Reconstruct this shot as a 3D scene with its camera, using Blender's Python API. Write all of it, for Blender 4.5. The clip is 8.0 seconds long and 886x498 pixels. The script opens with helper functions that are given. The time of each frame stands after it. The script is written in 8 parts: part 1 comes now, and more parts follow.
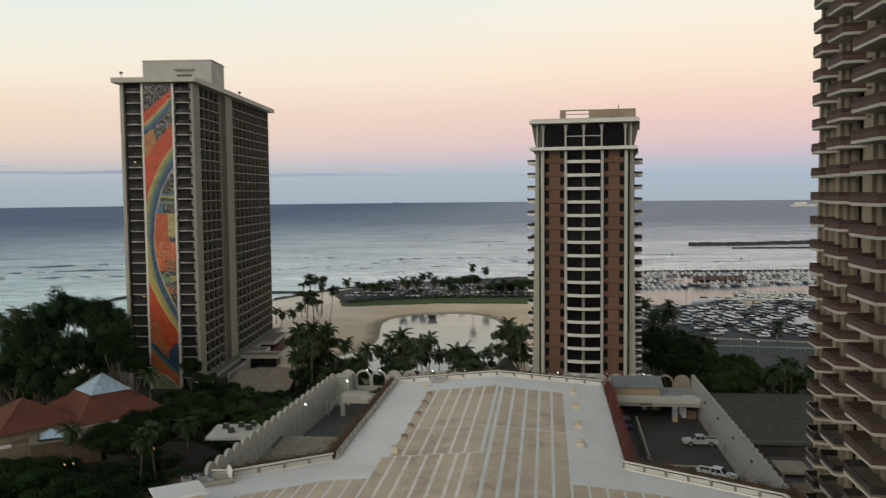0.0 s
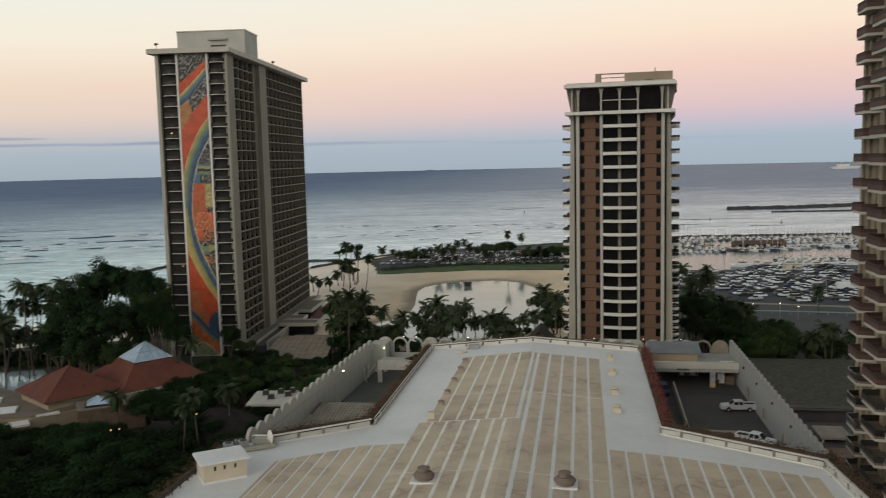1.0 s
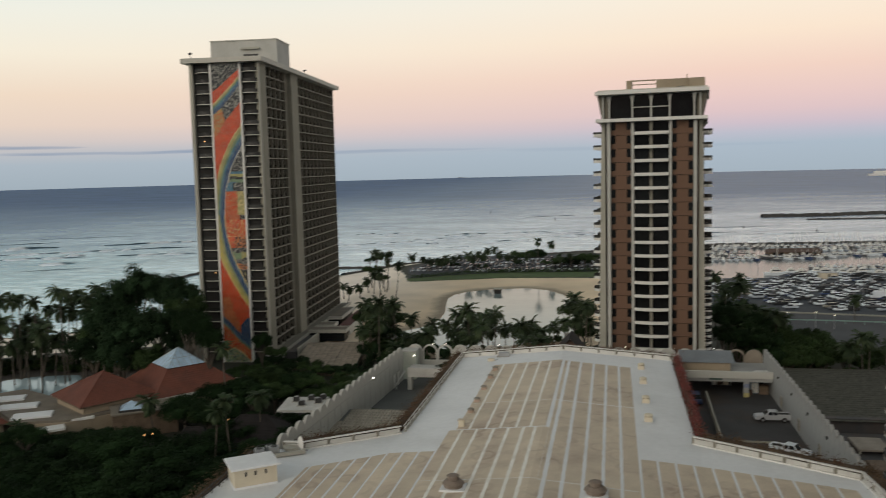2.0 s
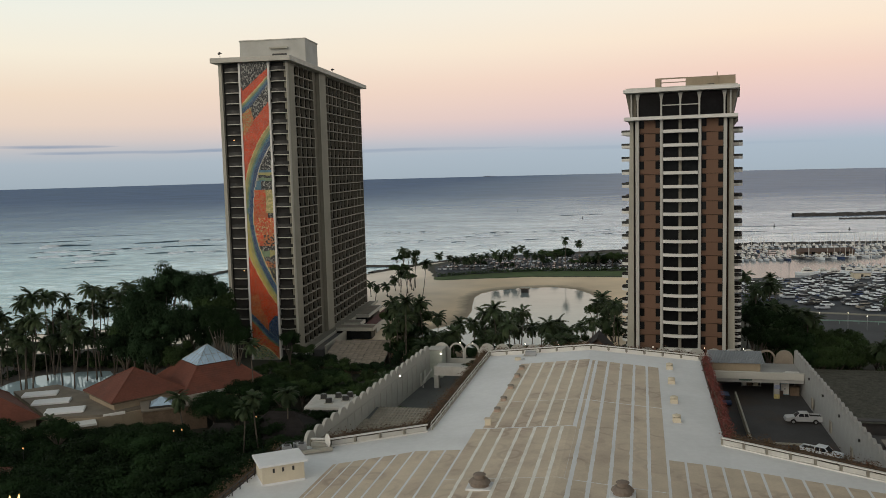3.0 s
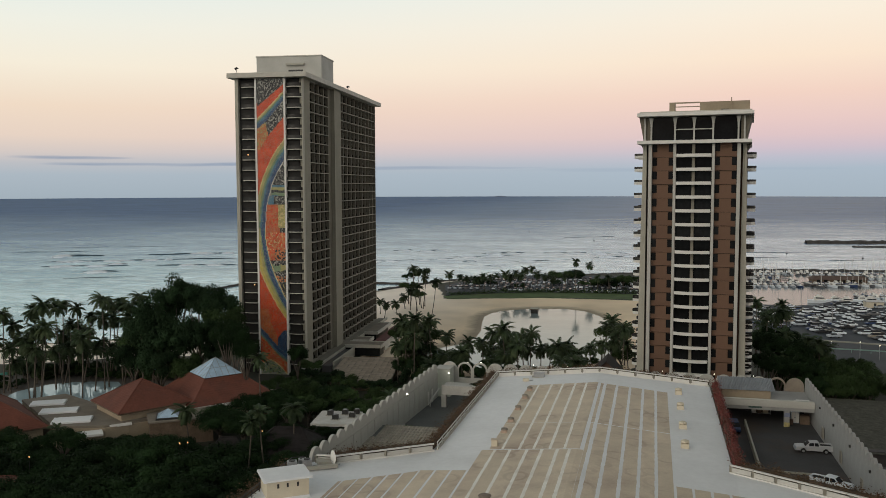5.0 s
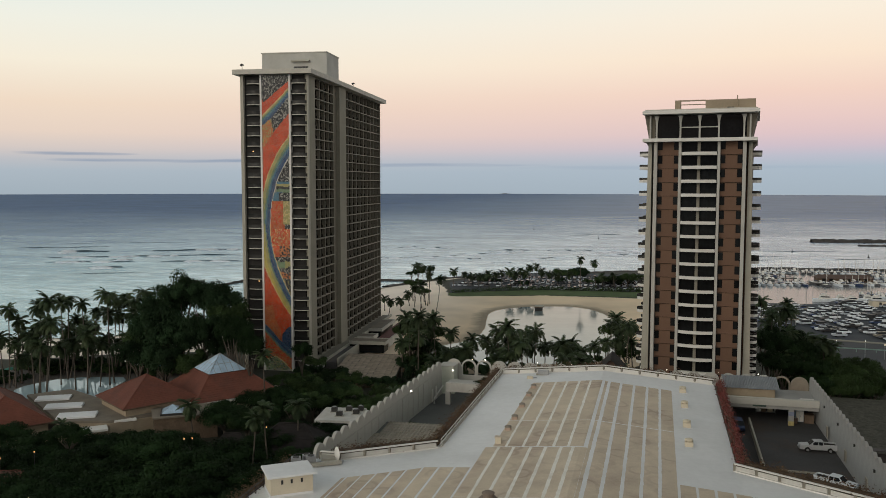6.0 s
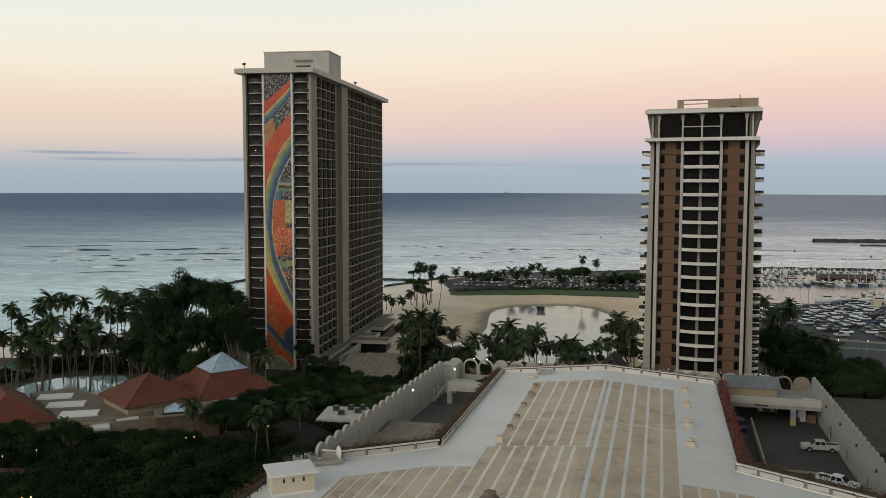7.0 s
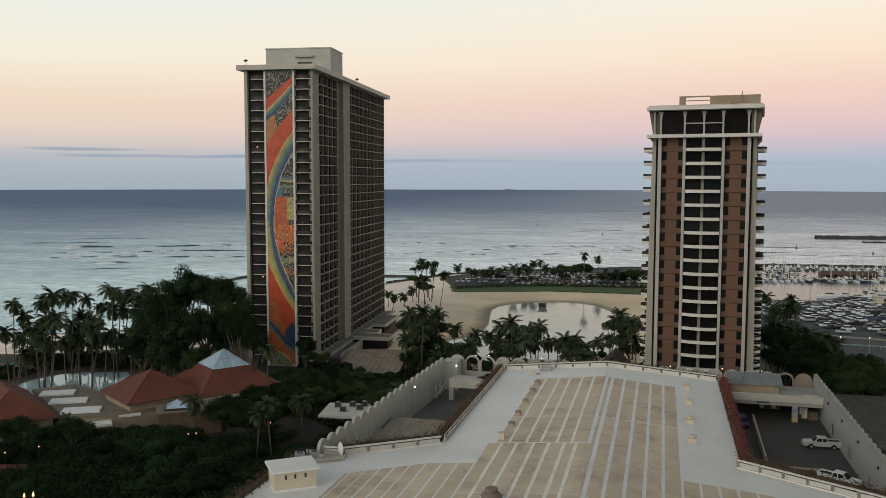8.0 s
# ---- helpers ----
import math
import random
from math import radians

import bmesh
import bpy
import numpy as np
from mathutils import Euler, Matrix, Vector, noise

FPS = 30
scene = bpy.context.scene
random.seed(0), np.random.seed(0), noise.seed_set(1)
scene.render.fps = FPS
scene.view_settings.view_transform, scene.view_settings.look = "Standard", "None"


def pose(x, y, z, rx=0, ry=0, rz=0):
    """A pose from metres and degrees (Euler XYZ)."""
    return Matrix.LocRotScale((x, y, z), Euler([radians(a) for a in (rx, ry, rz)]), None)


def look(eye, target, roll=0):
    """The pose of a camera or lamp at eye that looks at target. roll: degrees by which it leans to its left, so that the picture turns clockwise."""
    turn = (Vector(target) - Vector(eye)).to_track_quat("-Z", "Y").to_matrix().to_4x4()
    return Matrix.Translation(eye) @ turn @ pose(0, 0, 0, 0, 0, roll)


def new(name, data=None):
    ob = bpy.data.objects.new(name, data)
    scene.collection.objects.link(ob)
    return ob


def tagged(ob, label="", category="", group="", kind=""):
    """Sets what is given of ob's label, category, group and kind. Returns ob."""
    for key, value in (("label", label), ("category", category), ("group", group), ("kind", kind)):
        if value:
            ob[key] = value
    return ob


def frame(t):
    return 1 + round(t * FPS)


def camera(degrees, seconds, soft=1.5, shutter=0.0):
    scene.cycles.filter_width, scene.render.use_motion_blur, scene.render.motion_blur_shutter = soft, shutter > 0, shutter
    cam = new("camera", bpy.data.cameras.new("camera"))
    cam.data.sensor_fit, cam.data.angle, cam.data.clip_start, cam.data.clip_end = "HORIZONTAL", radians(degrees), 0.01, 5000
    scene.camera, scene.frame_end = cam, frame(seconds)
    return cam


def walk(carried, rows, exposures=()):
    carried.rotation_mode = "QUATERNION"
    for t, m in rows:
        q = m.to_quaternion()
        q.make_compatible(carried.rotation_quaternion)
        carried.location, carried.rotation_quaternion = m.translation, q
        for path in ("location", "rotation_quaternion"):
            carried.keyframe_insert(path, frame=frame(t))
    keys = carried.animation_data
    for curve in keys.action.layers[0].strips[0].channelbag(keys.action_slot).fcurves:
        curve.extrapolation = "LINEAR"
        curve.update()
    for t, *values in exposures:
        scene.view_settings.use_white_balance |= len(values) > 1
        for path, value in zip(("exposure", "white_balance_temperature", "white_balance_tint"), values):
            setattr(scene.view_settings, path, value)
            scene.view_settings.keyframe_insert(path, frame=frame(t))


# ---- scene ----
# ---- camera: it stands on a high balcony and only turns ----
cam = camera(55.3, 8.0, soft=0.7, shutter=0.4)
EYE = (0.0, 0.0, 57.0)
TURNS = [
    (0.0, 86.186, 0.555, 6.933), (0.1, 85.702, 0.394, 6.441), (0.2, 85.435, 0.574, 6.492),
    (0.3, 85.190, 0.654, 6.680), (0.4, 84.976, 0.842, 6.689), (0.5, 85.236, 1.006, 6.595),
    (0.6, 85.384, 1.115, 6.703), (0.7, 85.089, 1.358, 7.076), (0.8, 84.802, 1.499, 7.694),
    (0.9, 84.442, 1.361, 8.512), (1.0, 83.999, 1.327, 9.242), (1.1, 83.821, 1.434, 9.802),
    (1.2, 84.187, 1.256, 9.820), (1.3, 84.489, 1.207, 9.683), (1.4, 84.675, 1.139, 9.509),
    (1.5, 84.870, 1.061, 9.342), (1.6, 85.042, 1.055, 9.331), (1.7, 85.101, 1.052, 9.464),
    (1.8, 85.068, 1.194, 9.797), (1.9, 84.882, 1.245, 10.361), (2.0, 84.552, 1.428, 11.276),
    (2.1, 84.282, 1.575, 12.243), (2.2, 83.996, 1.688, 12.596), (3.3, 84.713, 1.413, 13.274),
    (3.5, 84.814, 1.458, 13.401), (3.7, 85.048, 1.480, 13.408), (4.0, 85.722, 1.215, 13.520),
    (4.3, 86.048, 0.821, 13.701), (4.5, 86.029, 0.485, 13.806), (4.7, 85.931, 0.304, 13.857),
    (5.8, 85.600, -0.111, 14.176), (6.0, 85.592, -0.066, 14.270), (6.5, 85.631, -0.054, 14.400),
    (7.0, 85.537, -0.131, 14.410), (7.5, 85.365, -0.157, 14.432), (8.0, 85.312, -0.131, 14.527),
]
walk(cam, [(t, pose(*EYE, rx, ry, rz)) for t, rx, ry, rz in TURNS], exposures=[(0.0, 0.0), (8.0, 0.0)])

# ---- sky of a clear dusk, the light low behind the camera ----
world = bpy.data.worlds.new("world")
scene.world = world
world.use_nodes = True
wn, wl = world.node_tree.nodes, world.node_tree.links
wn.clear()


def srgb(r, g, b):
    return tuple(((c / 255 + 0.055) / 1.055) ** 2.4 if c > 10 else c / 3294 for c in (r, g, b)) + (1.0,)


w_out = wn.new("ShaderNodeOutputWorld")
w_bg = wn.new("ShaderNodeBackground")
w_tc = wn.new("ShaderNodeTexCoord")
w_sep = wn.new("ShaderNodeSeparateXYZ")
wl.new(w_tc.outputs["Generated"], w_sep.inputs[0])


def sky_ramp(stops):
    ramp = wn.new("ShaderNodeValToRGB")
    mr = wn.new("ShaderNodeMapRange")
    mr.inputs[1].default_value, mr.inputs[2].default_value = -0.02, 0.42
    wl.new(w_sep.outputs[2], mr.inputs[0])
    wl.new(mr.outputs[0], ramp.inputs[0])
    els = ramp.color_ramp.elements
    while len(els) < len(stops):
        els.new(0.5)
    for e, (deg, col) in zip(els, stops):
        e.position, e.color = (math.sin(radians(deg)) + 0.02) / 0.44, srgb(*col)
    return ramp


ramp_left = sky_ramp([(-1, (160, 174, 184)), (0.8, (172, 184, 194)), (1.5, (188, 190, 195)), (2.2, (212, 201, 196)), (3.2, (231, 211, 196)),
                      (5.0, (240, 219, 198)), (7.5, (246, 237, 218)), (10, (240, 240, 228)), (12.5, (228, 238, 234)), (24, (200, 208, 208))])
ramp_right = sky_ramp([(-1, (164, 178, 189)), (1.1, (172, 186, 199)), (1.8, (189, 190, 203)), (2.4, (207, 192, 202)), (3.2, (223, 197, 199)), (4.2, (233, 203, 198)),
                       (5.8, (243, 212, 197)), (8.0, (251, 230, 208)), (10.5, (250, 238, 220)), (13, (244, 242, 230)), (24, (204, 208, 206))])
w_side = wn.new("ShaderNodeMapRange")
w_side.inputs[1].default_value, w_side.inputs[2].default_value = -0.62, 0.12
wl.new(w_sep.outputs[0], w_side.inputs[0])
w_mix = wn.new("ShaderNodeMix")
w_mix.data_type = "RGBA"
wl.new(w_side.outputs[0], w_mix.inputs["Factor"])
wl.new(ramp_left.outputs[0], w_mix.inputs["A"])
wl.new(ramp_right.outputs[0], w_mix.inputs["B"])
# a few long grey-blue cloud streaks low over the sea: azimuth as x / y, height as z, half length, half thickness, weight
w_wob = wn.new("ShaderNodeTexNoise")
w_map = wn.new("ShaderNodeMapping")
w_map.inputs["Scale"].default_value = (9.0, 9.0, 160.0)
w_wob.inputs["Scale"].default_value, w_wob.inputs["Detail"].default_value = 1.0, 4.0
wl.new(w_tc.outputs["Generated"], w_map.inputs[0])
wl.new(w_map.outputs[0], w_wob.inputs[0])


def w_math(op, a, b):
    node = wn.new("ShaderNodeMath")
    node.operation = op
    for i, v in enumerate((a, b)):
        if isinstance(v, (int, float)):
            node.inputs[i].default_value = v
        else:
            wl.new(v, node.inputs[i])
    return node.outputs[0]


w_az = w_math("DIVIDE", w_sep.outputs[0], w_sep.outputs[1])
w_front = w_math("GREATER_THAN", w_sep.outputs[1], 0.0)
w_cloud = 0.0
for az, el, half, thick, weight in ((-0.785, 0.0324, 0.105, 0.0024, 0.72), (-0.655, 0.0252, 0.17, 0.0022, 0.66), (-0.27, 0.0218, 0.14, 0.0026, 0.42), (-0.49, 0.0262, 0.08, 0.0022, 0.5), (0.0, 0.0190, 0.20, 0.0030, 0.16)):
    du = w_math("DIVIDE", w_math("SUBTRACT", w_az, az), half)
    dz = w_math("DIVIDE", w_math("SUBTRACT", w_sep.outputs[2], el), thick)
    r2 = w_math("ADD", w_math("MULTIPLY", du, du), w_math("MULTIPLY", dz, dz))
    core = w_math("MAXIMUM", w_math("SUBTRACT", w_math("MULTIPLY", w_wob.outputs[0], 2.6), w_math("ADD", r2, 0.35)), 0.0)
    w_cloud = w_math("ADD", w_math("MULTIPLY", w_math("MINIMUM", core, 1.0), weight), w_cloud)
w_cover = w_math("MULTIPLY", w_math("MINIMUM", w_cloud, 0.9), w_front)
w_mixc = wn.new("ShaderNodeMix")
w_mixc.data_type = "RGBA"
w_mixc.inputs["B"].default_value = srgb(128, 147, 172)
wl.new(w_cover, w_mixc.inputs["Factor"])
wl.new(w_mix.outputs["Result"], w_mixc.inputs["A"])
# overhead the physical sky takes over
w_sky = wn.new("ShaderNodeTexSky")
w_sky.sky_type, w_sky.sun_disc = "NISHITA", False
w_sky.sun_elevation, w_sky.sun_rotation = radians(2.0), radians(215.0)
w_sk = wn.new("ShaderNodeMix")
w_sk.data_type, w_sk.blend_type = "RGBA", "MULTIPLY"
w_sk.inputs["Factor"].default_value = 1.0
w_sk.inputs["B"].default_value = (0.31, 0.262, 0.212, 1.0)
wl.new(w_sky.outputs[0], w_sk.inputs["A"])
w_up = wn.new("ShaderNodeMapRange")
w_up.inputs[1].default_value, w_up.inputs[2].default_value, w_up.inputs[4].default_value = 0.38, 0.8, 0.92
wl.new(w_sep.outputs[2], w_up.inputs[0])
w_all = wn.new("ShaderNodeMix")
w_all.data_type = "RGBA"
wl.new(w_up.outputs[0], w_all.inputs["Factor"])
wl.new(w_mixc.outputs["Result"], w_all.inputs["A"])
wl.new(w_sk.outputs["Result"], w_all.inputs["B"])
wl.new(w_all.outputs["Result"], w_bg.inputs[0])
w_bg.inputs[1].default_value = 1.0
wl.new(w_bg.outputs[0], w_out.inputs[0])

glow = bpy.data.lights.new("sun", "SUN")
glow.energy, glow.angle, glow.color = 0.85, radians(40), (1.0, 0.88, 0.72)
sun = new("sun", glow)
sun.matrix_world = look((-60, -100, 120), (0, 40, 60))

# ---- materials ----
def mat(name, col, rough=0.8, var=0.12, size=1.0, fine=12.0, bump=0.15, metal=0.0, second=None, stain=0.0, rand=0.0, spec=0.4, coat=0.0):
    """A surface with slow stains and fine grain. second: the colour of its worn or dirty patches."""
    m = bpy.data.materials.new(name)
    m.use_nodes = True
    n, l = m.node_tree.nodes, m.node_tree.links
    p = n["Principled BSDF"]
    p.inputs["Roughness"].default_value, p.inputs["Metallic"].default_value = rough, metal
    p.inputs["Specular IOR Level"].default_value, p.inputs["Coat Weight"].default_value = spec, coat
    tc = n.new("ShaderNodeTexCoord")
    big, small = n.new("ShaderNodeTexNoise"), n.new("ShaderNodeTexNoise")
    big.inputs["Scale"].default_value, big.inputs["Detail"].default_value = 1 / max(size, 0.01), 5
    small.inputs["Scale"].default_value, small.inputs["Detail"].default_value = fine, 3
    for t in (big, small):
        l.new(tc.outputs["Object"], t.inputs["Vector"])
    mr = n.new("ShaderNodeMapRange")
    mr.inputs[1].default_value, mr.inputs[2].default_value = 0.3, 0.7
    mr.inputs[3].default_value, mr.inputs[4].default_value = 1 - var, 1 + var
    l.new(big.outputs[0], mr.inputs[0])
    mr2 = n.new("ShaderNodeMapRange")
    mr2.inputs[1].default_value, mr2.inputs[2].default_value = 0.25, 0.75
    mr2.inputs[3].default_value, mr2.inputs[4].default_value = 1 - var * 0.7, 1 + var * 0.7
    l.new(small.outputs[0], mr2.inputs[0])
    mul = n.new("ShaderNodeMath")
    mul.operation = "MULTIPLY"
    l.new(mr.outputs[0], mul.inputs[0])
    l.new(mr2.outputs[0], mul.inputs[1])
    value = mul.outputs[0]
    if rand:
        oi = n.new("ShaderNodeObjectInfo")
        r = n.new("ShaderNodeMapRange")
        r.inputs[3].default_value, r.inputs[4].default_value = 1 - rand, 1 + rand
        l.new(oi.outputs["Random"], r.inputs[0])
        mm = n.new("ShaderNodeMath")
        mm.operation = "MULTIPLY"
        l.new(value, mm.inputs[0])
        l.new(r.outputs[0], mm.inputs[1])
        value = mm.outputs[0]
    base = n.new("ShaderNodeRGB")
    base.outputs[0].default_value = (*col, 1)
    colour = base.outputs[0]
    if second:
        st = n.new("ShaderNodeTexNoise")
        st.inputs["Scale"].default_value, st.inputs["Detail"].default_value, st.inputs["Roughness"].default_value = 0.55 / max(size, 0.01), 8, 0.65
        l.new(tc.outputs["Object"], st.inputs["Vector"])
        sr = n.new("ShaderNodeMapRange")
        sr.inputs[1].default_value, sr.inputs[2].default_value, sr.inputs[4].default_value = 0.48, 0.68, stain or 0.6
        l.new(st.outputs[0], sr.inputs[0])
        mx = n.new("ShaderNodeMix")
        mx.data_type = "RGBA"
        mx.inputs["B"].default_value = (*second, 1)
        l.new(sr.outputs[0], mx.inputs["Factor"])
        l.new(colour, mx.inputs["A"])
        colour = mx.outputs["Result"]
    vm = n.new("ShaderNodeVectorMath")
    vm.operation = "SCALE"
    l.new(colour, vm.inputs[0])
    l.new(value, vm.inputs["Scale"])
    l.new(vm.outputs[0], p.inputs["Base Color"])
    if bump:
        b = n.new("ShaderNodeBump")
        b.inputs["Strength"].default_value, b.inputs["Distance"].default_value = bump, 0.05
        l.new(small.outputs[0], b.inputs["Height"])
        l.new(b.outputs[0], p.inputs["Normal"])
    return m


def lamp_mat(name, col, power):
    m = bpy.data.materials.new(name)
    m.use_nodes = True
    p = m.node_tree.nodes["Principled BSDF"]
    p.inputs["Base Color"].default_value = (*col, 1)
    p.inputs["Emission Color"].default_value = (*col, 1)
    p.inputs["Emission Strength"].default_value = power
    return m


def glass_mat(name, col=(0.02, 0.022, 0.024), rough=0.06, rand=0.5):
    """Dark glazing seen from outside: a black room behind a glossy pane, each a little different."""
    m = mat(name, col, rough, 0.3, 3.0, 2.0, 0.0, rand=rand, spec=0.05)
    return m


M = {}
M["concrete"] = mat("concrete", (0.40, 0.385, 0.33), 0.85, 0.08, 6.0, 3.0, 0.1, second=(0.27, 0.26, 0.22), stain=0.35)
M["pale_concrete"] = mat("pale_concrete", (0.46, 0.455, 0.425), 0.85, 0.06, 5.0, 4.0, 0.1, second=(0.30, 0.285, 0.255), stain=0.4)
# darker copy of pale_concrete: the balcony tower's shade over the right deck, as colour
M["shaded_concrete"] = mat("shaded_concrete", (0.345, 0.347, 0.34), 0.85, 0.08, 4.0, 4.0, 0.1, second=(0.22, 0.22, 0.213), stain=0.5)
M["panel_white"] = mat("panel_white", (0.56, 0.55, 0.52), 0.8, 0.08, 2.0, 6.0, 0.1, second=(0.36, 0.33, 0.29), stain=0.45)
M["white_paint"] = mat("white_paint", (0.70, 0.69, 0.66), 0.7, 0.05, 3.0, 6.0, 0.08, second=(0.5, 0.48, 0.44), stain=0.3)
# darker concretes; on the hotel tower's long side they carry its shade as colour
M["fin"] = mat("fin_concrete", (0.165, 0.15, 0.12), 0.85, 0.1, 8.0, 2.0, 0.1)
M["shaft"] = mat("shaft_concrete_shaded", (0.25, 0.235, 0.19), 0.85, 0.1, 7.0, 2.0, 0.1, second=(0.19, 0.178, 0.145), stain=0.4)
M["ledge_dim"] = mat("ledge_dim", (0.25, 0.235, 0.195), 0.85, 0.1, 3.0, 2.0, 0.1)
M["ledge"] = mat("ledge_concrete", (0.50, 0.48, 0.43), 0.85, 0.1, 3.0, 2.0, 0.1)
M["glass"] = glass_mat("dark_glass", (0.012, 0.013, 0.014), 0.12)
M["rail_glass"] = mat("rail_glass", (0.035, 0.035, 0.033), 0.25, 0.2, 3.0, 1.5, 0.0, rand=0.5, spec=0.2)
# near-black colour that stands for the shade inside the balcony bays
M["recess"] = mat("recess_shade", (0.016, 0.015, 0.014), 0.7, 0.3, 3.0, 1.2, 0.0, rand=0.4)
M["brown"] = mat("brown_panel", (0.160, 0.093, 0.062), 0.8, 0.08, 4.0, 3.0, 0.1, rand=0.06, second=(0.13, 0.08, 0.055), stain=0.3)
M["coat"] = mat("roof_coating", (0.765, 0.778, 0.795), 0.6, 0.05, 7.0, 1.5, 0.1, second=(0.60, 0.61, 0.61), stain=0.4)
M["seam"] = mat("roof_seam", (0.86, 0.84, 0.78), 0.7, 0.07, 1.6, 4.0, 0.1, second=(0.62, 0.565, 0.49), stain=0.45)
M["tan"] = mat("roof_membrane", (0.615, 0.525, 0.41), 0.85, 0.09, 3.4, 5.0, 0.15, second=(0.43, 0.325, 0.262), stain=0.62, rand=0.05)
M["vent_pink"] = mat("vent_cap", (0.42, 0.32, 0.26), 0.8, 0.12, 1.0, 6.0, 0.1)
M["vent_brown"] = mat("vent_brown", (0.215, 0.175, 0.145), 0.85, 0.15, 0.6, 5.0, 0.15, second=(0.14, 0.115, 0.095), stain=0.5)
M["flat_tan"] = mat("flat_roof_tan", (0.20, 0.172, 0.138), 0.9, 0.12, 3.0, 4.0, 0.1, second=(0.12, 0.105, 0.09), stain=0.5)
M["cream"] = mat("cream_plaster", (0.62, 0.56, 0.44), 0.8, 0.06, 1.5, 8.0, 0.1, second=(0.5, 0.44, 0.34), stain=0.3)
M["deck_grey"] = mat("deck_grey", (0.115, 0.122, 0.12), 0.85, 0.15, 5.0, 3.0, 0.15, second=(0.075, 0.075, 0.068), stain=0.6)
M["deck"] = mat("parking_deck", (0.062, 0.061, 0.064), 0.85, 0.15, 5.0, 3.0, 0.15, second=(0.095, 0.066, 0.05), stain=0.6)
M["asphalt"] = mat("asphalt", (0.042, 0.050, 0.064), 0.85, 0.15, 9.0, 3.0, 0.1, second=(0.085, 0.083, 0.08))
M["roadway"] = mat("roadway", (0.060, 0.065, 0.074), 0.85, 0.12, 9.0, 3.0, 0.1, second=(0.048, 0.05, 0.056))
M["dock"] = mat("dock_timber", (0.055, 0.048, 0.042), 0.85, 0.2, 2.0, 4.0, 0.2)
# water of the wave fronts; its lack of sky reflection is painted as dark teal
M["wave_face"] = mat("wave_face", (0.045, 0.075, 0.095), 0.5, 0.25, 9.0, 0.6, 0.3, spec=0.1)
# pool deck paving, its colour lowered to include the shade of the palms
M["paving"] = mat("paving", (0.11, 0.10, 0.09), 0.85, 0.15, 5.0, 3.0, 0.1)
M["lawn"] = mat("lawn", (0.058, 0.098, 0.028), 0.9, 0.25, 6.0, 2.0, 0.3, second=(0.07, 0.085, 0.03))
M["leaf"] = mat("leaf_dark", (0.018, 0.035, 0.016), 0.65, 0.4, 3.0, 1.5, 0.0, rand=0.25, spec=0.06)
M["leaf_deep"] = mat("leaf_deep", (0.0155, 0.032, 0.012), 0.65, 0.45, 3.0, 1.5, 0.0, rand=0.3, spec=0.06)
M["leaf_warm"] = mat("leaf_olive", (0.036, 0.060, 0.022), 0.65, 0.4, 3.0, 1.5, 0.0, rand=0.25, spec=0.06)
M["frond"] = mat("palm_frond", (0.041, 0.063, 0.031), 0.55, 0.35, 2.0, 1.5, 0.0, second=(0.065, 0.066, 0.032), stain=0.45, rand=0.3, spec=0.12)
M["bark"] = mat("bark", (0.095, 0.08, 0.065), 0.9, 0.25, 0.8, 6.0, 0.4)
M["hedge"] = mat("hedge_brown", (0.098, 0.064, 0.036), 0.8, 0.4, 1.2, 3.0, 0.0, second=(0.14, 0.042, 0.028), stain=0.5)
M["hedge_red"] = mat("bougainvillea_red", (0.17, 0.036, 0.032), 0.7, 0.4, 1.0, 3.0, 0.0, second=(0.09, 0.055, 0.03), stain=0.6)
M["soil"] = mat("soil", (0.09, 0.065, 0.045), 0.95, 0.3, 0.8, 4.0, 0.3)
M["red_tile"] = mat("red_roof_tile", (0.150, 0.052, 0.034), 0.8, 0.14, 3.0, 2.0, 0.2, second=(0.085, 0.042, 0.034), stain=0.5, rand=0.12)
M["thatch"] = mat("thatch", (0.020, 0.017, 0.017), 0.95, 0.25, 1.0, 5.0, 0.4)
M["grey_tile"] = mat("grey_roof_tile", (0.255, 0.225, 0.19), 0.85, 0.15, 2.0, 3.0, 0.2, rand=0.15)
M["deck_tile"] = mat("deck_roof_tile", (0.30, 0.275, 0.23), 0.85, 0.12, 2.0, 3.0, 0.2, rand=0.10)
M["green_roof"] = mat("green_shingle", (0.054, 0.053, 0.041), 0.9, 0.35, 1.0, 2.2, 0.3, rand=0.25)
# panes with the blue of the reflected sky mixed into their base colour
M["skylight"] = mat("pane_sky_tint", (0.40, 0.54, 0.68), 0.12, 0.12, 2.0, 4.0, 0.0, rand=0.15, spec=0.6)
# far ship's colour, with the distance haze painted in
M["ship_haze"] = mat("ship_haze", (0.20, 0.22, 0.27), 0.7, 0.1, 20.0, 0.5, 0.0)
M["dark_metal"] = mat("dark_metal", (0.05, 0.05, 0.05), 0.5, 0.1, 1.0, 5.0, 0.0, metal=0.5)
M["grey_metal"] = mat("grey_metal", (0.35, 0.36, 0.37), 0.45, 0.12, 1.0, 6.0, 0.05, metal=0.6)
M["rock"] = mat("rock", (0.055, 0.052, 0.05), 0.95, 0.3, 3.0, 1.0, 0.5)
M["wood"] = mat("weathered_wood", (0.14, 0.10, 0.07), 0.85, 0.2, 2.0, 4.0, 0.2)
M["rust_roof"] = mat("rust_roof", (0.105, 0.072, 0.060), 0.85, 0.15, 4.0, 2.0, 0.1)
M["balcony_red"] = mat("balcony_panel", (0.100, 0.057, 0.049), 0.75, 0.12, 3.0, 3.0, 0.1, rand=0.1)
